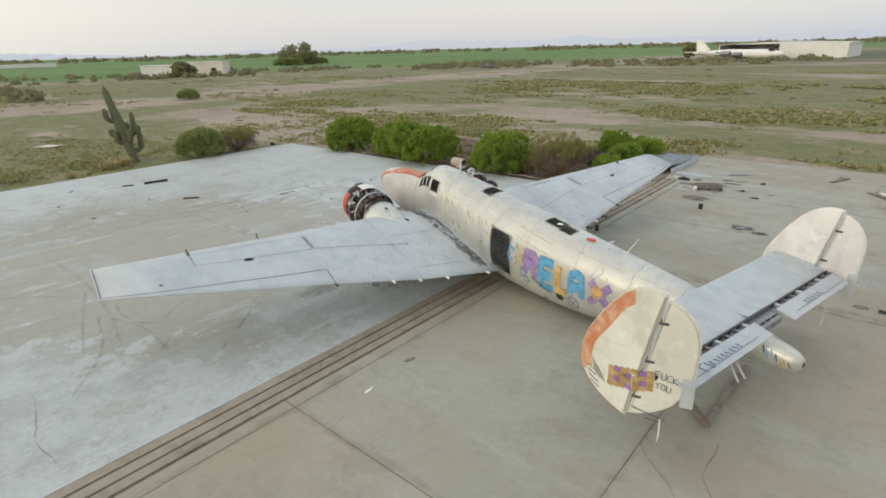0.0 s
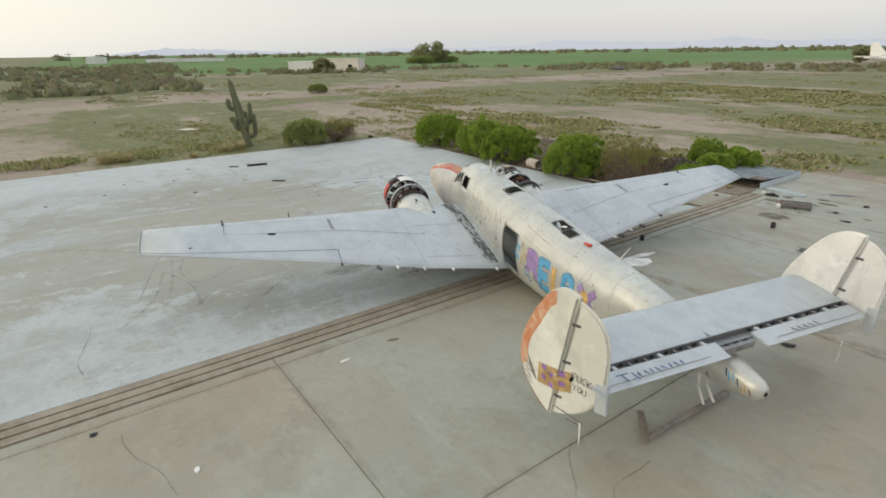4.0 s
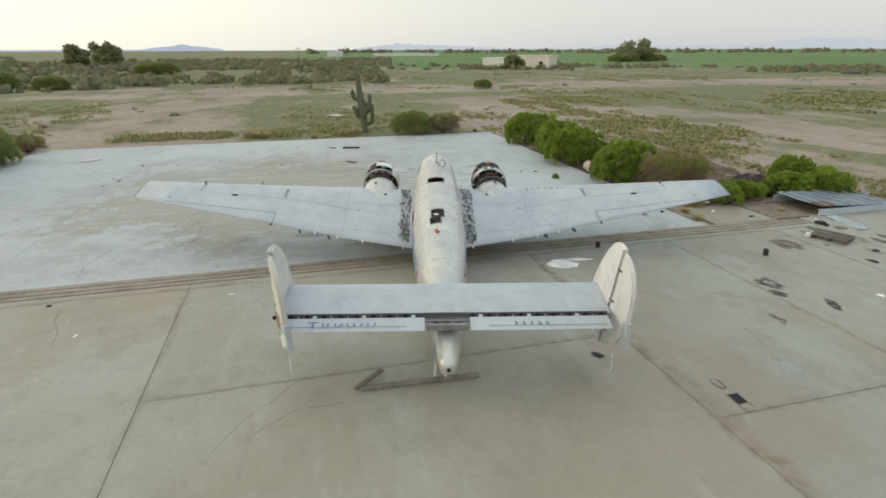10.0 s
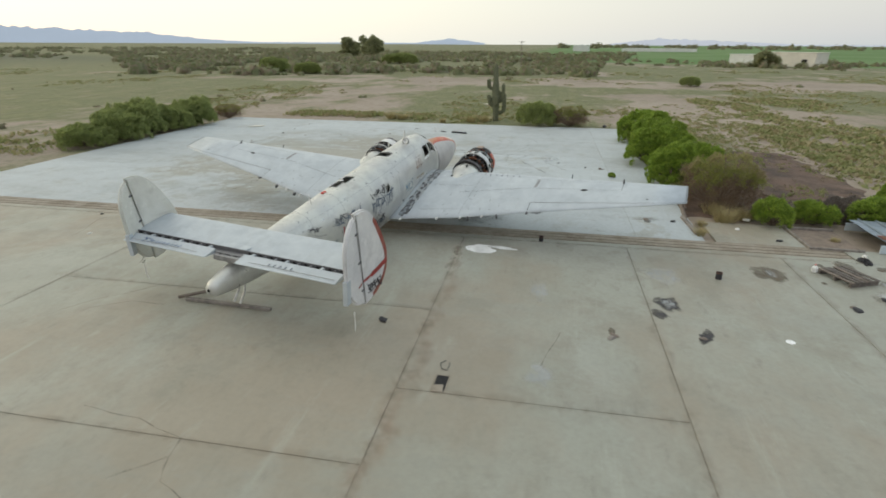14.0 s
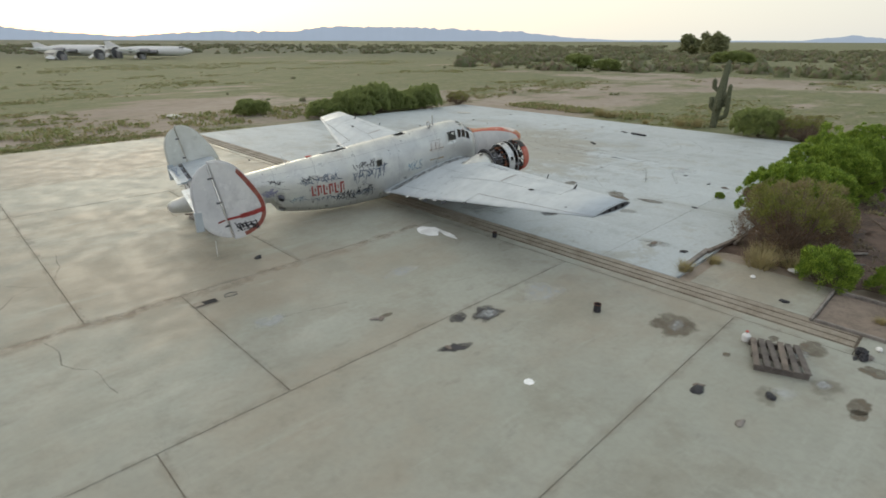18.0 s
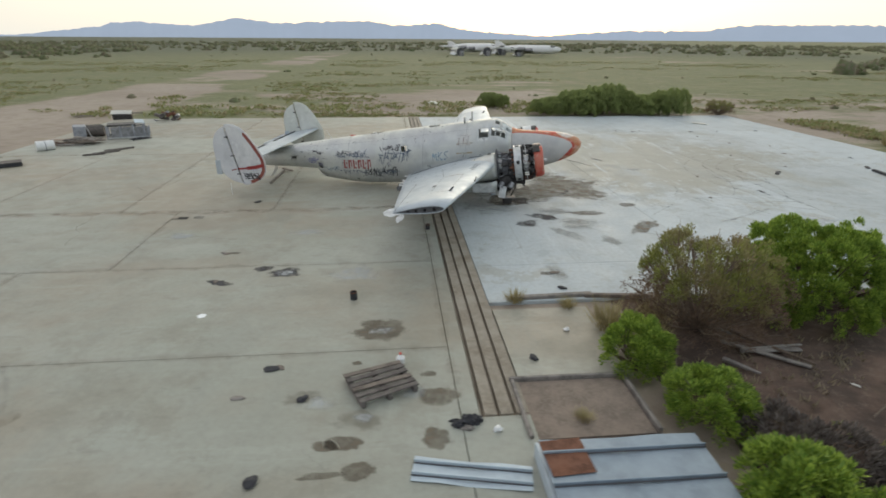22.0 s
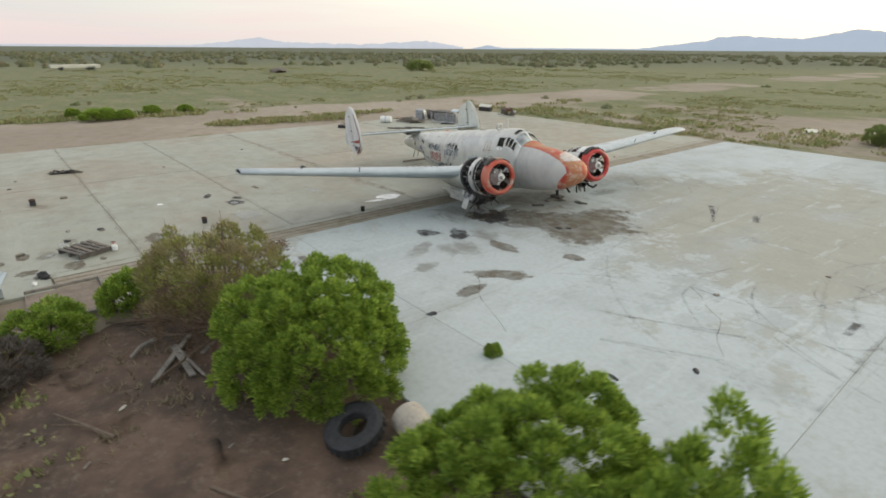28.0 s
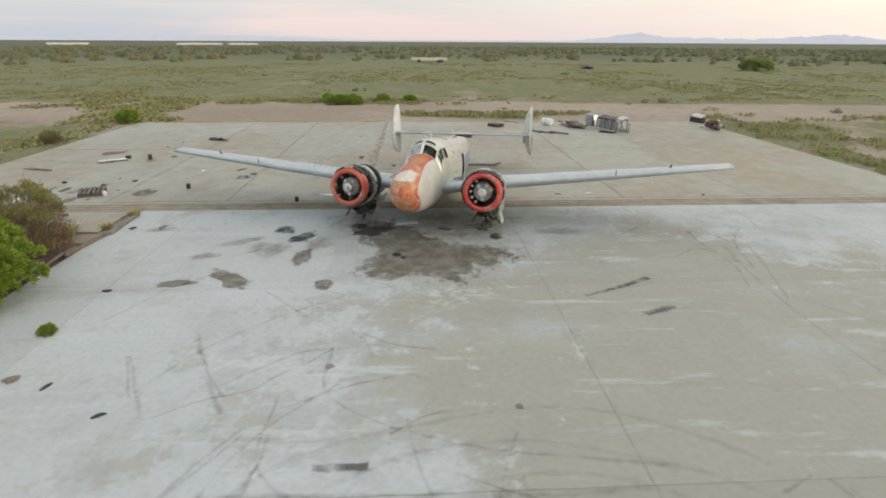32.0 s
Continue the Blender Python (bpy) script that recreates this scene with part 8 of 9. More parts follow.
burnt = make_bush(1.2, 0.7, 90, 5500, 0.075, m_charred, 51, 40, 0.14)
burnt.matrix_basis = pose(-15.1, 32.2, Z0)
tagged(relabel(burnt, "charred grey heap of burnt brush"), "charred grey heap of burnt brush", "brush")
put_bush(burnt, -16.3, 33.6, 80, (1.0, 1.2, 0.8))
put_bush(big, -33.6, 26.6, 100, (1.1, 1.0, 1.0))
put_bush(b2, -28.6, 26.9, 200, (0.85, 0.85, 0.95))
put_bush(small, -14.0, 31.0, 70, (1.15, 1.1, 0.85), "small bright green shrub")
put_bush(small, -14.2, 33.6, 150, (1.5, 1.5, 1.1), "bright green shrub beside the fallen sheets")
put_bush(b2, -15.6, 35.2, 260, (0.6, 0.6, 0.72), "bright green shrub beside the fallen sheets")
put_bush(small, -13.6, 35.6, 20, (1.5, 1.4, 1.3), "bright green shrub beside the fallen sheets")
put_bush(small, -17.8, 27.2, 20, (1.0, 1.0, 0.9), "small bright green shrub")
put_bush(dull, -41.0, 18.0, 30, (0.8, 0.95, 0.95), "green rounded desert shrub at the pad edge")
put_bush(brown, -41.1, 20.9, 30, (0.85, 1.0, 0.72), "half-dry brownish desert shrub")
put_bush(dull, -27.3, -13.4, 180, (1.15, 1.0, 1.25))
put_bush(dull, -30.7, -13.1, 95, (0.9, 1.0, 0.78))
put_bush(dull, -33.6, -12.7, 170, (0.9, 0.9, 1.1))
put_bush(dull, -22.0, -13.4, 250, (0.95, 0.95, 0.7))
put_bush(dull, -25.9, -13.9, 30, (0.85, 0.85, 1.0))
put_bush(dull, -29.1, -13.7, 130, (0.9, 0.85, 1.0))
put_bush(dull, -32.2, -13.3, 210, (0.85, 0.85, 0.9))
put_bush(brown, -38.6, -12.6, 250, (0.75, 0.75, 0.55), "half-dry brownish desert shrub")
put_bush(dull, -17.5, -19.6, 20, (0.85, 0.85, 0.65))
put_bush(small, 31.5, 24.5, 20, (2.0, 2.0, 0.9))
put_bush(small, 15.8, 40.2, 20, (1.2, 1.2, 1.0))
put_bush(brown, 6.0, 40.4, 120, (0.4, 0.4, 0.35), "small dry desert shrub")
put_bush(dull, -123, -54, 20, (1.9, 1.9, 1.6))
put_bush(dull, 113, -71, 20, (2.0, 2.0, 1.4))

put_bush(small, -20.65, 23.25, 10, (0.27, 0.27, 0.27), "small bright green weed in a slab joint")

for i, (x, y) in enumerate([(34.83, 24.49), (31.13, 22.31), (35.11, 23.26), (33.66, 19.48), (33.89, 16.2), (34.85, 26.11)]):
    put_bush(small, x, y, 50 * i, (1.1 - 0.1 * (i % 3), 1.1, 0.7 + 0.1 * (i % 2)), "low green shrub at the edge of the pasture")

# saguaro cactus
def ribbed(path, radii, n=28):
    bm = bmesh.new()
    pts = [Vector(p) for p in path]
    rings = []
    for i, p in enumerate(pts):
        d = (pts[min(i + 1, len(pts) - 1)] - pts[max(i - 1, 0)]).normalized()
        q = d.to_track_quat("Z", "Y").to_matrix()
        rings.append([bm.verts.new(p + q @ Vector(((radii[i] * (1 + (0.1 if j % 2 else -0.06))) * math.cos(2 * math.pi * j / n), (radii[i] * (1 + (0.1 if j % 2 else -0.06))) * math.sin(2 * math.pi * j / n), 0))) for j in range(n)])
    for a, b in zip(rings, rings[1:]):
        for j in range(n):
            bm.faces.new((a[j], a[(j + 1) % n], b[(j + 1) % n], b[j]))
    bm.faces.new(rings[-1])
    return bm


sg_ = thing("saguaro_cactus", pose(-43.0, 13.8, -0.1), "tall leaning saguaro cactus with upturned arms", "cactus")


def lean(z):
    return Vector((-0.36 * z - 0.006 * z * z, -0.075 * z, z))


part("trunk", ribbed([lean(0), lean(0.8), lean(2.2), lean(3.0), lean(4.0), lean(5.0), lean(5.35)], [0.24, 0.27, 0.36, 0.31, 0.24, 0.2, 0.06]), m_cactus, sg_)
for a, z0, out_, h in ((92, 0.85, 0.80, 1.65), (84, 1.9, 0.72, 1.5), (268, 3.05, 0.70, 0.75), (258, 1.5, 0.62, 0.75), (250, 1.9, 0.78, 0.4), (100, 2.1, 0.36, 0.6), (20, 1.5, 0.45, 0.8), (200, 1.8, 0.45, 0.7)):
    c, s = math.cos(radians(a)), math.sin(radians(a))
    path = [(0.05, 0.0), (0.6, -0.05), (0.95, 0.15), (1.0, 0.45), (1.02, max(0.5, h)), (1.02, h + 0.15)]
    part("arm", ribbed([lean(z0) + Vector((q * out_ * c, q * out_ * s, dz)) for q, dz in path], [0.14, 0.17, 0.18, 0.18, 0.15, 0.05], 20), m_cactus, sg_)

# dry grass tussocks at the pad's edge
def tussock(x, y, s):
    rg = np.random.default_rng(int(abs(x * 37 + y * 11)))
    verts, faces = [], []
    for i in range(260):
        a, q = rg.uniform(0, 6.28), rg.uniform(0, 0.5) * s
        lean = rg.uniform(0.1, 0.6)
        p = np.array([q * math.cos(a), q * math.sin(a), 0])
        tip = p + np.array([math.cos(a) * lean * s, math.sin(a) * lean * s, rg.uniform(0.4, 0.8) * s])
        w = np.array([-math.sin(a), math.cos(a), 0]) * 0.02 * s
        k = len(verts)
        verts += [p - w, p + w, tip]
        faces.append((k, k + 1, k + 2))
    ob = raw("dry_tussock", verts, faces, m_dry)
    ob.matrix_basis = pose(x, y, 0 if pad_distance(x, y) == 0 else -0.05)
    tagged(ob, "straw-coloured dry grass tussock", "grass", "dry tussocks")


for x, y, s in ((-42.2, 3.4, 1.1), (-42.0, 4.6, 0.9), (-11.2, 25.95, 0.45), (-13.4, 27.4, 0.9), (-14.0, 28.3, 0.8), (-12.6, 26.3, 0.4), (-41.6, 11.6, 0.9), (-42.2, 12.8, 0.9), (-14.6, 27.2, 0.8), (-40.6, 9.0, 0.6), (-11.6, 30.9, 0.3)):
    tussock(x, y, s)


# weeds and straw on the dark soil
def soil_weeds():
    rg = np.random.default_rng(17)
    verts, faces = [], []
    for _ in range(420):
        x, y = rg.uniform(-30, -14), rg.uniform(27.0, 37)
        if noise.noise((x * 0.35, y * 0.35, 7)) < 0.05:
            continue
        for b in range(12):
            x, y = x + rg.normal() * 0.09, y + rg.normal() * 0.09
            t = rg.uniform(0, 6.283)
            dx, dy, s = math.cos(t), math.sin(t), rg.uniform(0.06, 0.2)
            k = len(verts)
            verts += [(x - dy * 0.02, y + dx * 0.02, -0.05), (x + dy * 0.02, y - dx * 0.02, -0.05), (x + dx * s * 0.8, y + dy * s * 0.8, s * 0.35)]
            faces.append((k, k + 1, k + 2))
    tagged(raw("weeds", verts, faces, m_straw), "straggling weeds and straw on dark soil", "weeds", kind="stuff")


soil_weeds()


# low weeds in patches round the concrete
def grass_field():
    rg = np.random.default_rng(4)
    verts, faces = [], []
    made = 0
    for _ in range(40000):
        r, a = 22 + 150 * rg.random() ** 1.2, rg.uniform(0, 6.283)
        cx, cy = -12 + r * math.cos(a), 10 + r * math.sin(a)
        d = pad_distance(cx, cy)
        if d < 1.0:
            continue
        v = noise.noise((cx * 0.04, cy * 0.06, 1.5)) + 0.6 * noise.noise((cx * 0.16, cy * 0.2, 4.0))
        v += 0.3 if d < 3.5 and cy < 0 and cx < 10 else 0
        v += 0.25 if cx > 36 else (-0.6 if cx > 12 else 0)
        v += 0.2 if 42 < cy < 95 and cx > -25 else 0
        if v < 0.16 + 0.3 * rg.random():
            continue
        made += 1
        spread = rg.uniform(0.3, 1.3) * (1 + 0.004 * r)
        for _s in range(int(rg.integers(2, 8))):
            x, y = cx + spread * rg.normal() * 0.9, cy + spread * rg.normal() * 0.5
            if pad_distance(x, y) < 0.3:
                continue
            s = rg.uniform(0.14, 0.34) * (1 + 0.005 * r)
            hh = rg.uniform(0.14, 0.36)
            t, q = rg.uniform(0, 6.283, 14), s * np.sqrt(rg.random(14))
            px, py = x + q * np.cos(t), y + q * np.sin(t) * 0.8
            t2 = rg.uniform(0, 6.283, 14)
            dx, dy = np.cos(t2) * s * 0.2, np.sin(t2) * s * 0.2
            z = -0.1 + hh * rg.uniform(0.3, 1.0, 14) * (1 - 0.6 * q / s)
            verts.append(np.stack([np.stack([px - dx, py - dy, px * 0 - 0.12], 1), np.stack([px + dx, py + dy, px * 0 - 0.1 + 0.3 * hh], 1), np.stack([px + dy * 0.8, py - dx * 0.8, z], 1)], axis=1).reshape(-1, 3))
        if made > 6500:
            break
    verts = np.concatenate(verts).tolist()
    faces = np.arange(len(verts)).reshape(-1, 3).tolist()
    tagged(raw("grass", verts, faces, m_tuft), "sparse dry grass and low weeds over the dirt", "grass", kind="stuff")


grass_field()


def north_weeds():
    """Green weeds in long patches beyond the shrubs."""
    rg = np.random.default_rng(14)
    verts = []
    for _ in range(14000):
        cx, cy = rg.uniform(-75, 45), 37 + 75 * rg.random() ** 1.3
        if pad_distance(cx, cy) < 1.5 or noise.noise((cx * 0.05, cy * 0.11, 8.5)) + 0.7 * noise.noise((cx * 0.2, cy * 0.3, 2.0)) < 0.08 + 0.35 * rg.random():
            continue
        n = int(rg.integers(8, 26))
        q = 0.25 + 0.008 * cy
        px, py = cx + rg.normal(size=n) * 0.7, cy + rg.normal(size=n) * 0.35
        t = rg.uniform(0, 6.283, n)
        dx, dy = np.cos(t) * q * 0.35, np.sin(t) * q * 0.35
        z = -0.1 + rg.uniform(0.08, 0.3, n)
        verts.append(np.stack([np.stack([px - dx, py - dy, px * 0 - 0.12], 1), np.stack([px + dx, py + dy, px * 0 - 0.03], 1), np.stack([px + dy * 0.8, py - dx * 0.8, z], 1)], axis=1).reshape(-1, 3))
    verts = np.concatenate(verts).tolist()
    tagged(raw("weeds", verts, np.arange(len(verts)).reshape(-1, 3).tolist(), m_tuft), "low green weeds in patches over the dirt", "weeds", kind="stuff")


north_weeds()


def verge_weeds():
    """Low olive weeds along the apron's far verge and the pasture's edge."""
    rg = np.random.default_rng(24)
    verts = []
    for x0, x1, y0, y1, n in ((19.8, 23.6, -3.5, 17, 300), (31, 36, 10, 38, 300), (17.6, 22, -30, -12, 90), (-8, 16, -20, -13.2, 130), (-40, -10, -24, -14.5, 230), (-46, -42.5, -8, 12, 240)):
        for _ in range(n):
            cx, cy = rg.uniform(x0, x1), rg.uniform(y0, y1)
            if noise.noise((cx * 0.25, cy * 0.25, 3.5)) < -0.12 or pad_distance(cx, cy) < 0.6:
                continue
            m = 16
            px, py = cx + rg.normal(size=m) * 0.4, cy + rg.normal(size=m) * 0.4
            t = rg.uniform(0, 6.283, m)
            dx, dy = np.cos(t) * 0.13, np.sin(t) * 0.13
            z = rg.uniform(0.03, 0.30, m)
            verts.append(np.stack([np.stack([px - dx, py - dy, z * 0 - 0.12], 1), np.stack([px + dx, py + dy, z * 0.3], 1), np.stack([px + dy * 0.9, py - dx * 0.9, z], 1)], axis=1).reshape(-1, 3))
    verts = np.concatenate(verts).tolist()
    tagged(raw("weeds", verts, np.arange(len(verts)).reshape(-1, 3).tolist(), m_tuft), "low olive weeds along the edge of the concrete", "weeds", kind="stuff")


verge_weeds()


NA, NE = 11, 4
AZ = np.array([2 * math.pi * (j + 0.5 * (i % 2)) / NA for i in range(NE) for j in range(NA)] + [0.0])
EL = np.array([math.pi / 2 * i / NE for i in range(NE) for j in range(NA)] + [math.pi / 2])
MOUND = [(i * NA + j, i * NA + (j + 1) % NA, (i + 1) * NA + (j + 1) % NA, (i + 1) * NA + j) for i in range(NE - 1) for j in range(NA)] + [((NE - 1) * NA + j, (NE - 1) * NA + (j + 1) % NA, NE * NA) for j in range(NA)]


def scrub_field(name, count, seed, r0, r1, a0, a1, h0, h1, material, label):
    """Joined far bushes, each of one to three ragged mounds."""
    rg = np.random.default_rng(seed)
    verts, faces, count_ = [], [], 0
    for _ in range(count):
        a, r = radians(rg.uniform(a0, a1)), r0 + (r1 - r0) * rg.random() ** 0.8
        x, y = -12 + r * math.cos(a), 10 + r * math.sin(a)
        if pad_distance(x, y) < 6 or noise.noise((x * 0.02, y * 0.02, seed)) < -0.15:
            continue
        h = rg.uniform(h0, h1)
        w = h * rg.uniform(0.8, 1.5)
        for _m in range(int(rg.integers(1, 4))):
            ox, oy, k0 = rg.normal() * w * 0.8, rg.normal() * w * 0.8, count_
            sc = rg.uniform(0.5, 1.0)
            ph = rg.uniform(0, 6.28)
            ring = np.stack([np.cos(AZ) * np.cos(EL), np.sin(AZ) * np.cos(EL), np.sin(EL)], axis=1)
            wob = 1 + 0.22 * np.sin(5 * AZ + ph) * np.cos(6 * EL + ph) + 0.16 * rg.normal(size=len(AZ))
            verts.append(np.array([x + ox, y + oy, -0.15]) + ring * (wob * sc)[:, None] * np.array([w * 0.8, w * 0.8, h]))
            faces += [tuple(k0 + q for q in f) for f in MOUND]
            count_ += len(AZ)
            pick = rg.integers(NA, len(AZ), 16)
            base_ = verts[-1][pick]
            g = rg.normal(size=(16, 2, 3)) * h * 0.17
            verts.append(np.stack([base_ + g[:, 0], base_ + g[:, 1], base_ + ring[pick] * h * 0.26], axis=1).reshape(-1, 3))
            faces += [(count_ + 3 * q, count_ + 3 * q + 1, count_ + 3 * q + 2) for q in range(16)]
            count_ += 48
    verts = np.concatenate(verts).tolist()
    tagged(raw(name, verts, faces, material, smooth=True), label, "scrub", kind="stuff")


scrub_field("scrub", 1500, 31, 110, 430, 172, 224, 0.8, 2.4, m_scrub, "belt of olive desert scrub along the field")
scrub_field("scrub", 420, 32, 190, 245, 95, 172, 0.8, 2.2, m_scrub, "hedge of scrub along the crop field")
scrub_field("scrub", 2600, 33, 185, 640, -60, 85, 0.8, 2.4, m_scrub, "distant belt of olive desert scrub")
scrub_field("scrub", 2400, 34, 270, 800, 205, 312, 0.8, 2.4, m_scrub, "distant belt of olive desert scrub")
scrub_field("scrub", 320, 35, 40, 300, -60, 300, 0.2, 0.55, m_scrub, "scattered low bushes of desert scrub")
scrub_field("tree_line", 420, 36, 900, 1500, 85, 180, 4.0, 8.0, m_scrub, "far line of dark trees on the skyline")


def far_tree(x, y, r, h, seed):
    rg = random.Random(seed)
    t = thing("broad_tree", pose(x, y, -0.1), "dark round-crowned tree standing far off in the fields", "tree")
    blobs = [(rg.uniform(-.8, .8) * r, rg.uniform(-.8, .8) * r, h * rg.uniform(0.22, 0.9), r * rg.uniform(0.16, 0.34)) for _ in range(26)]
    blobs = [b for b in blobs if math.hypot(b[0], b[1]) / r + max(0, b[2] / h - 0.5) < 1.0]
    vs, fs = leaf_cloud(blobs, 4200, 0.75, seed, 3.0)
    raw("crown", vs, fs, m_treeleaf, t)
    part("trunk", tube_bm([(0, 0, 0), (0.2, 0.1, h * 0.5)], [0.5, 0.3], 8), m_bark, t)
    for b in blobs[:5]:
        part("limb", tube_bm([(0.1, 0, h * 0.25), b[:3]], [0.25, 0.08], 6), m_bark, t)


far_tree(-298, 198, 10, 12.5, 5)
far_tree(-272, -80, 6.5, 10.5, 6)
far_tree(-280, -95, 6.0, 9.5, 7)
far_tree(-200, 86, 3.2, 5.5, 9)
far_tree(-98, 290, 3.5, 7, 10)
put_bush(dull, -99, 42.5, 20, (0.9, 0.9, 0.75))
put_bush(dull, -292, 186, 60, (4.2, 3.4, 2.0))
put_bush(dull, -300, 210, 60, (4.2, 3.4, 1.8))
put_bush(dull, -118, -42, 60, (1.6, 1.6, 1.2))
put_bush(dull, -190, -40, 60, (3.4, 3.0, 1.7))


# ---- far buildings and aircraft ----
def far_house():
    h = thing("block_house", pose(-218, 95, 0, 0, 0, -44), "abandoned pale single-storey block house with dark empty openings", "house")
    part("wall", box_bm((0, 6, 2.3), (9, 17, 4.6), 0, 0.05), m_plaster, h)
    part("wall", box_bm((1, -9, 1.8), (8, 12.8, 3.6), 0, 0.05), m_hangar, h)
    part("roof", box_bm((0, 6, 4.62), (9.4, 17.4, 0.25), 0, 0.05), m_plaster, h)
    part("roof", box_bm((1, -9, 3.7), (8.4, 13.2, 0.25), 0, 0.05), m_hangar, h)
    for y in (2.0, 11.0):
        w = part("window", box_bm((4.52, y, 1.9), (0.1, 1.7, 1.1)), m_black, h)
        part("sill", box_bm((4.6, y, 1.3), (0.2, 2.0, 0.12)), m_plaster, w)


far_house()


def hangar(x, y, rz, w, d, h, label, bays):
    g = thing("hangar", pose(x, y, 0, 0, 0, rz), label, "hangar")
    part("wall", box_bm((0, d / 2, h / 2), (w, 0.3, h)), m_hangar, g)
    for s in (1, -1):
        part("wall", box_bm((s * w / 2, 0, h / 2), (0.3, d, h)), m_hangar, g)
    bm = bmesh.new()
    pts = [(-w / 2 - 0.4, h), (0, h * 1.18), (w / 2 + 0.4, h)]
    for (xa, za), (xb, zb) in zip(pts, pts[1:]):
        bm.faces.new([bm.verts.new(p) for p in ((xa, -d / 2, za), (xb, -d / 2, zb), (xb, d / 2, zb), (xa, d / 2, za))])
    bm.faces.new([bm.verts.new(p) for p in ((pts[0][0], -d / 2, h), (pts[2][0], -d / 2, h), (0, -d / 2, h * 1.18))])
    roof = part("roof", bm, m_hangar, g)
    roof.modifiers.new("gauge", "SOLIDIFY").thickness = 0.2
    n = 6
    for i in range(n):
        if i in bays:
            continue
        part("door_leaf", box_bm((-w / 2 + w * (i + 0.5) / n, -d / 2, h / 2), (w / n - 0.1, 0.2, h)), m_hangar, g)
    part("floor", box_bm((0, 0, -0.05), (w, d, 0.12)), m_apron, g)


def airliner(x, y, rz, s, label, fin=9.2, slim=1.0, sink=0.0):
    a = thing("parked_airliner", pose(x, y, -1.1 * s - sink, 0, 0, rz), label, "aircraft", "old airliners")
    prof = [(-15, 0.1), (-13, 0.7), (-9, 1.3), (-4, 1.7), (8, 1.7), (11, 1.5), (13.4, 0.8), (14.2, 0.1)]
    part("fuselage", spin_bm([(u * s, r * s * slim) for u, r in prof], 18, Matrix.Translation((0, 0, 3.3 * s))), m_white, a, smooth=True)
    for sg in (1, -1):
        bm = bmesh.new()
        quad = [(3.5, 1.2, 2.5), (-1.5, 1.2, 2.5), (-0.8, 17, 3.8), (1.2, 17, 3.8)]
        f = bm.faces.new([bm.verts.new((u * s, sg * v * s, z * s)) for u, v, z in quad])
        r = bmesh.ops.extrude_face_region(bm, geom=[f])
        bmesh.ops.translate(bm, verts=[e for e in r["geom"] if isinstance(e, bmesh.types.BMVert)], vec=(0, 0, 0.4 * s))
        bmesh.ops.recalc_face_normals(bm, faces=bm.faces)
        part("wing", bm, m_white, a)
        for v in (5, 9.5):
            part("engine", spin_bm([(-1.5 * s, 0.2 * s), (0.5 * s, 0.75 * s), (2.8 * s, 0.75 * s), (3.0 * s, 0.4 * s)], 12, Matrix.Translation((2.2 * s, sg * v * s, (2.75 + v * 0.08) * s))), m_steel, a)
        part("tailplane", box_bm((-13 * s, sg * 3 * s, 3.9 * s), (2.2 * s, 6 * s, 0.2 * s), 0, 0.03), m_white, a)
    for u in (10.6, 11.4):
        part("cockpit_window", box_bm((u * s, 0, 4.35 * s), (0.5 * s, 2.3 * s, 0.4 * s), 0, 0.03), m_black, a)
    part("freight_door", box_bm((-6.0 * s, 0, 3.3 * s), (0.9 * s, 3.25 * s, 1.1 * s), 0, 0.03), m_black, a)
    bm = bmesh.new()
    f = bm.faces.new([bm.verts.new((u * s, 0.15 * s, z * s)) for u, z in ((-9.8, 4.3), (-14.8, 3.8), (-15.4, fin), (-13.6, fin + 0.1))])
    r = bmesh.ops.extrude_face_region(bm, geom=[f])
    bmesh.ops.translate(bm, verts=[e for e in r["geom"] if isinstance(e, bmesh.types.BMVert)], vec=(0, -0.3 * s, 0))
    bmesh.ops.recalc_face_normals(bm, faces=bm.faces)
    part("tail_fin", bm, m_white, a)


airliner(-69, 263, -24, 1.45, "white four-engined propeller airliner lying on its belly by the hangar", 7.4, 0.74, 1.2)
hangar(-55, 284, -4, 48, 24, 5.6, "long low white hangar with open bays", (0, 1, 2))
airliner(-40, -228, 128, 1.2, "derelict white four-engined aircraft lying on its belly", 5.6)
airliner(-60, -202, 134, 1.15, "derelict white aircraft hulk lying on its belly", 6.2, 0.9)


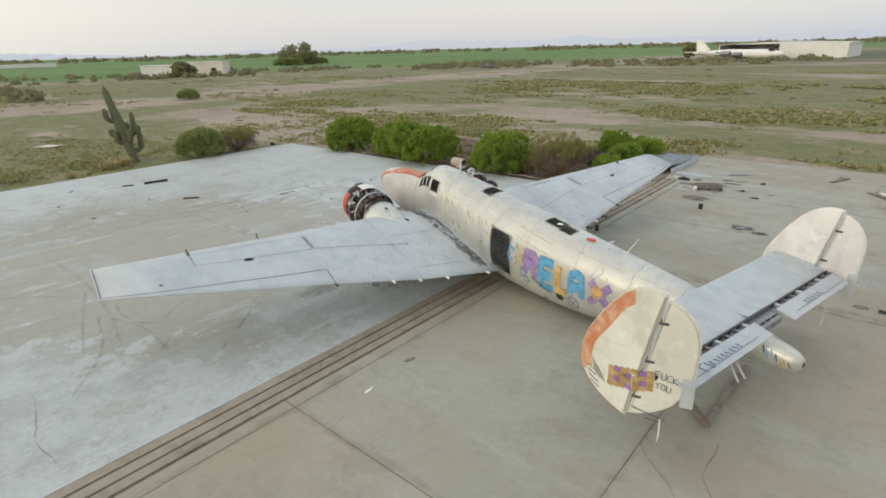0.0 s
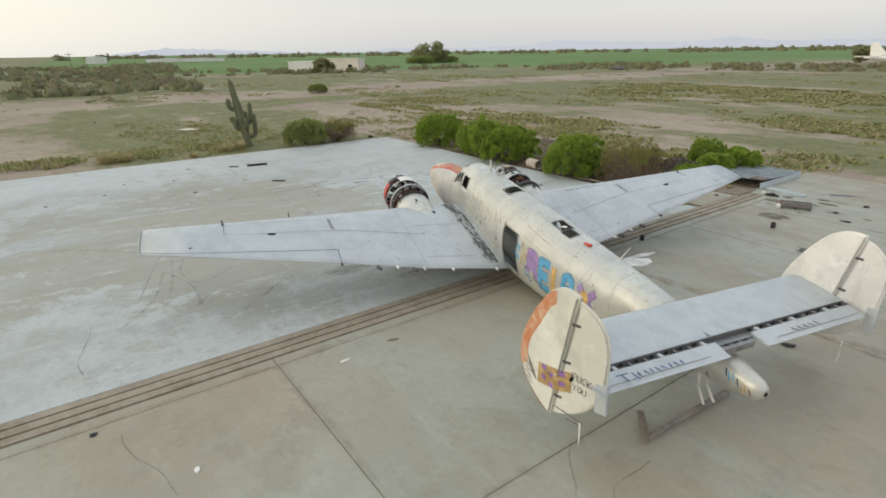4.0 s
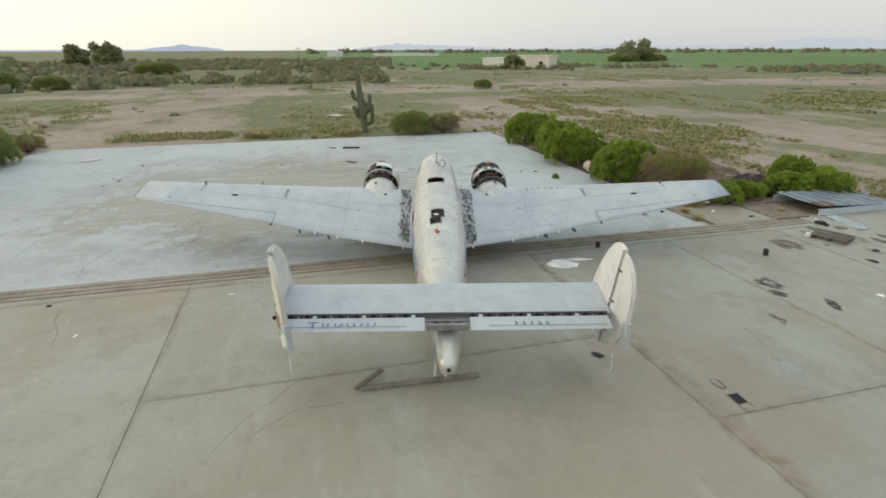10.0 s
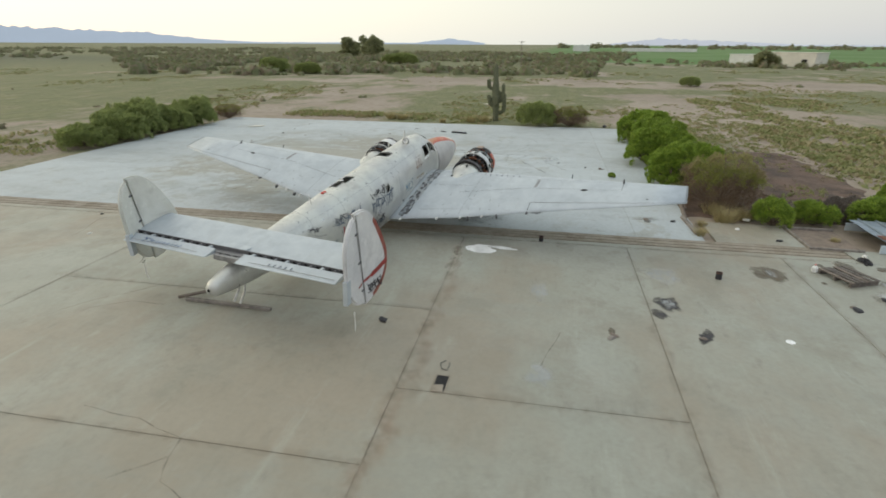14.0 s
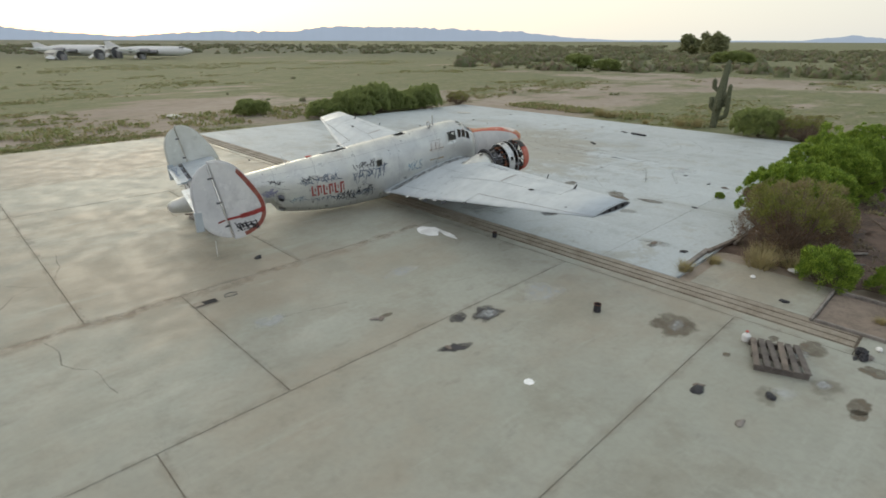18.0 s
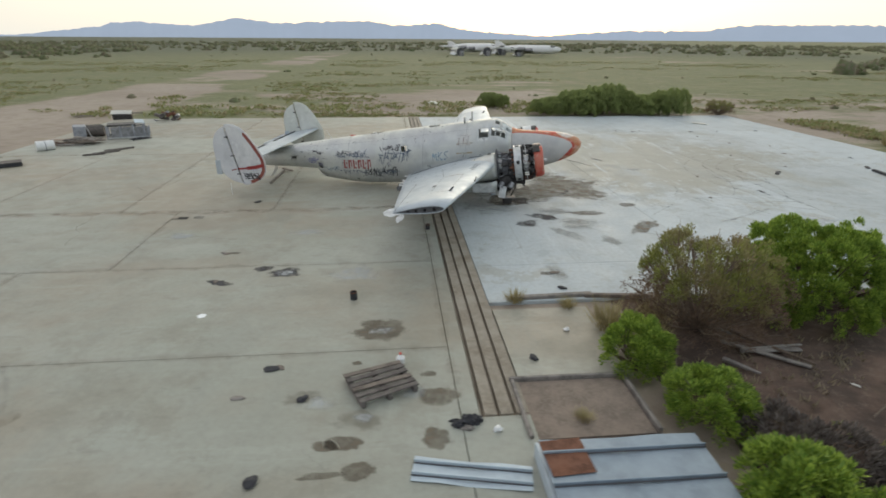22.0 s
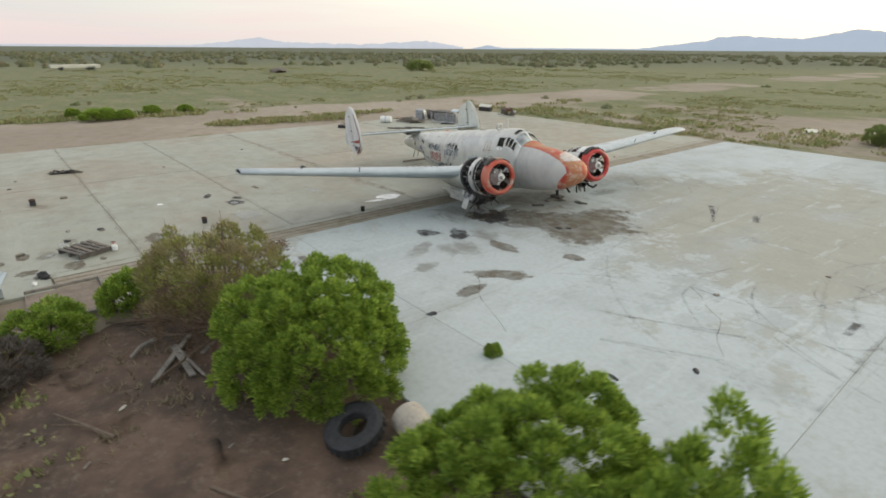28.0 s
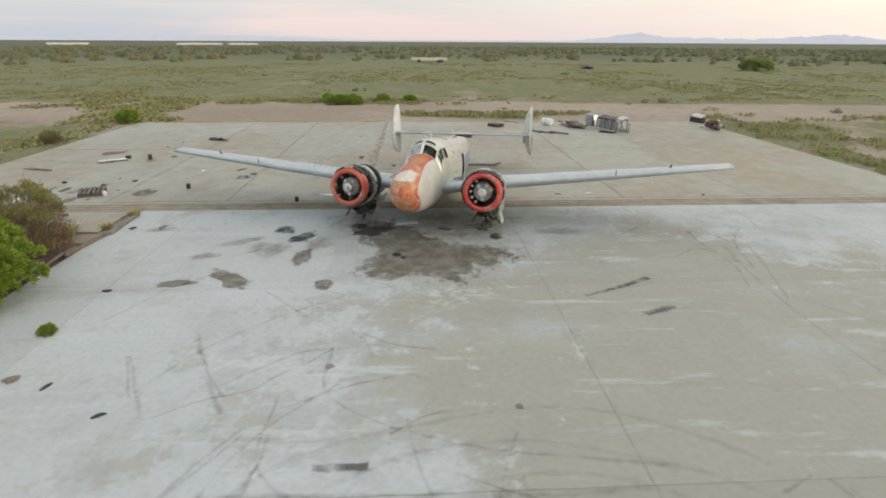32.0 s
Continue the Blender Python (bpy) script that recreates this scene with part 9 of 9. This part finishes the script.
def hulk(x, y, rz, ln, r, label):
    """A cut section of an airliner's body with open dark ends."""
    h = thing("aircraft_hulk", pose(x, y, -0.3, 0, 0, rz), label, "aircraft", "old airliners")
    part("shell", spin_bm([(-ln / 2, r * 0.8), (-ln / 2 + 0.4, r * 0.95), (0, r), (ln / 2, r), (ln / 2, r * 0.93), (-ln / 2 + 0.3, r * 0.88)], 18, Matrix.Translation((0, 0, r)), True), m_plaster, h, smooth=True)
    # dark discs inside both ends stand in for the shade within the open shell
    part("dark_end_disc", spin_bm([(-ln / 2 + 0.5, 0), (-ln / 2 + 0.5, r * 0.88)], 16, Matrix.Translation((0, 0, r))), m_seam, h)
    part("dark_end_disc", spin_bm([(ln / 2 - 0.3, 0), (ln / 2 - 0.3, r * 0.92)], 16, Matrix.Translation((0, 0, r))), m_seam, h)
    for i in range(int(ln / 1.6)):
        for sg in (1, -1):
            part("window", box_bm((-ln / 2 + 1.2 + 1.6 * i, sg * r * 0.96, r * 1.25), (0.5, 0.12, 0.6), 0, 0.02), m_seam, h)
    part("loose_panel", box_bm((0, 0, 0), (ln * 0.5, r * 1.2, 0.12), 0, 0.02, pose(ln * 0.2, -r * 1.2, r * 0.7, 35, 4, 6)), m_hangar, h)
    part("dark_frame", box_bm((ln * 0.5 + 1.0, 0.2 * r, r * 0.6), (1.6, 1.4, r * 1.2), 20, 0.1), m_steel, h)


hulk(-30, -206, 100, 11, 1.7, "cut section of a white aircraft body lying in the grass")
hulk(-43, -204, 80, 9, 1.9, "pale wrecked aircraft section with open ends")
hulk(-56, -199, 72, 12, 1.6, "long pale aircraft hulk lying in the grass")
hulk(-50, -214, 95, 8, 2.2, "tall pale aircraft section standing in scrub")
hangar(-611, 33, 80, 15, 12, 5.5, "distant pale farm shed", ())
hangar(-626, 92, 80, 32, 14, 3.0, "distant long pale shed", ())
hangar(-620, 128, 80, 40, 14, 3.0, "distant long pale shed", ())
for fx, fy, fw in ((732, 489, 46), (800, 345, 60), (822, 290, 40)):
    hangar(fx, fy, 120, fw, 14, 2.4, "distant low white shed on the plain", ())
tr = thing("flat_trailer", pose(160, 14, 0, 0, 0, 95), "long pale trailer parked in the grass", "trailer")
part("bed", box_bm((0, 0, 1.0), (12, 2.6, 0.9), 0, 0.05), m_plaster, tr)
for x in (-4, -3, 3.6):
    part("wheel", spin_bm([(-1.3, 0), (-1.3, 0.5), (1.3, 0.5), (1.3, 0)], 12, pose(x, 0, 0.5, 0, 0, 90)), m_rubber, tr)
lump("brush_heap", 121, -29, (9, 3, 1.6), m_wood, "dark heap of cut brush in the grass", "brush heap", 91, -0.1)
# a rough dark lump stands in for a small far vehicle
lump("vehicle_lump", -129, 168, (6, 3, 1.8), m_seam, "rough dark lump standing for a vehicle beside the field", "heap", 92, -0.1)
for x, y in ((-179, 5),):
    p = thing("utility_pole", pose(x, y, -0.1), "thin wooden utility pole in the fields", "pole", "utility poles")
    part("mast", tube_bm([(0, 0, 0), (0, 0, 8.2)], [0.16, 0.10], 6), m_wood, p)
    part("crossarm", box_bm((0, 0, 7.7), (0.12, 1.8, 0.12)), m_wood, p)
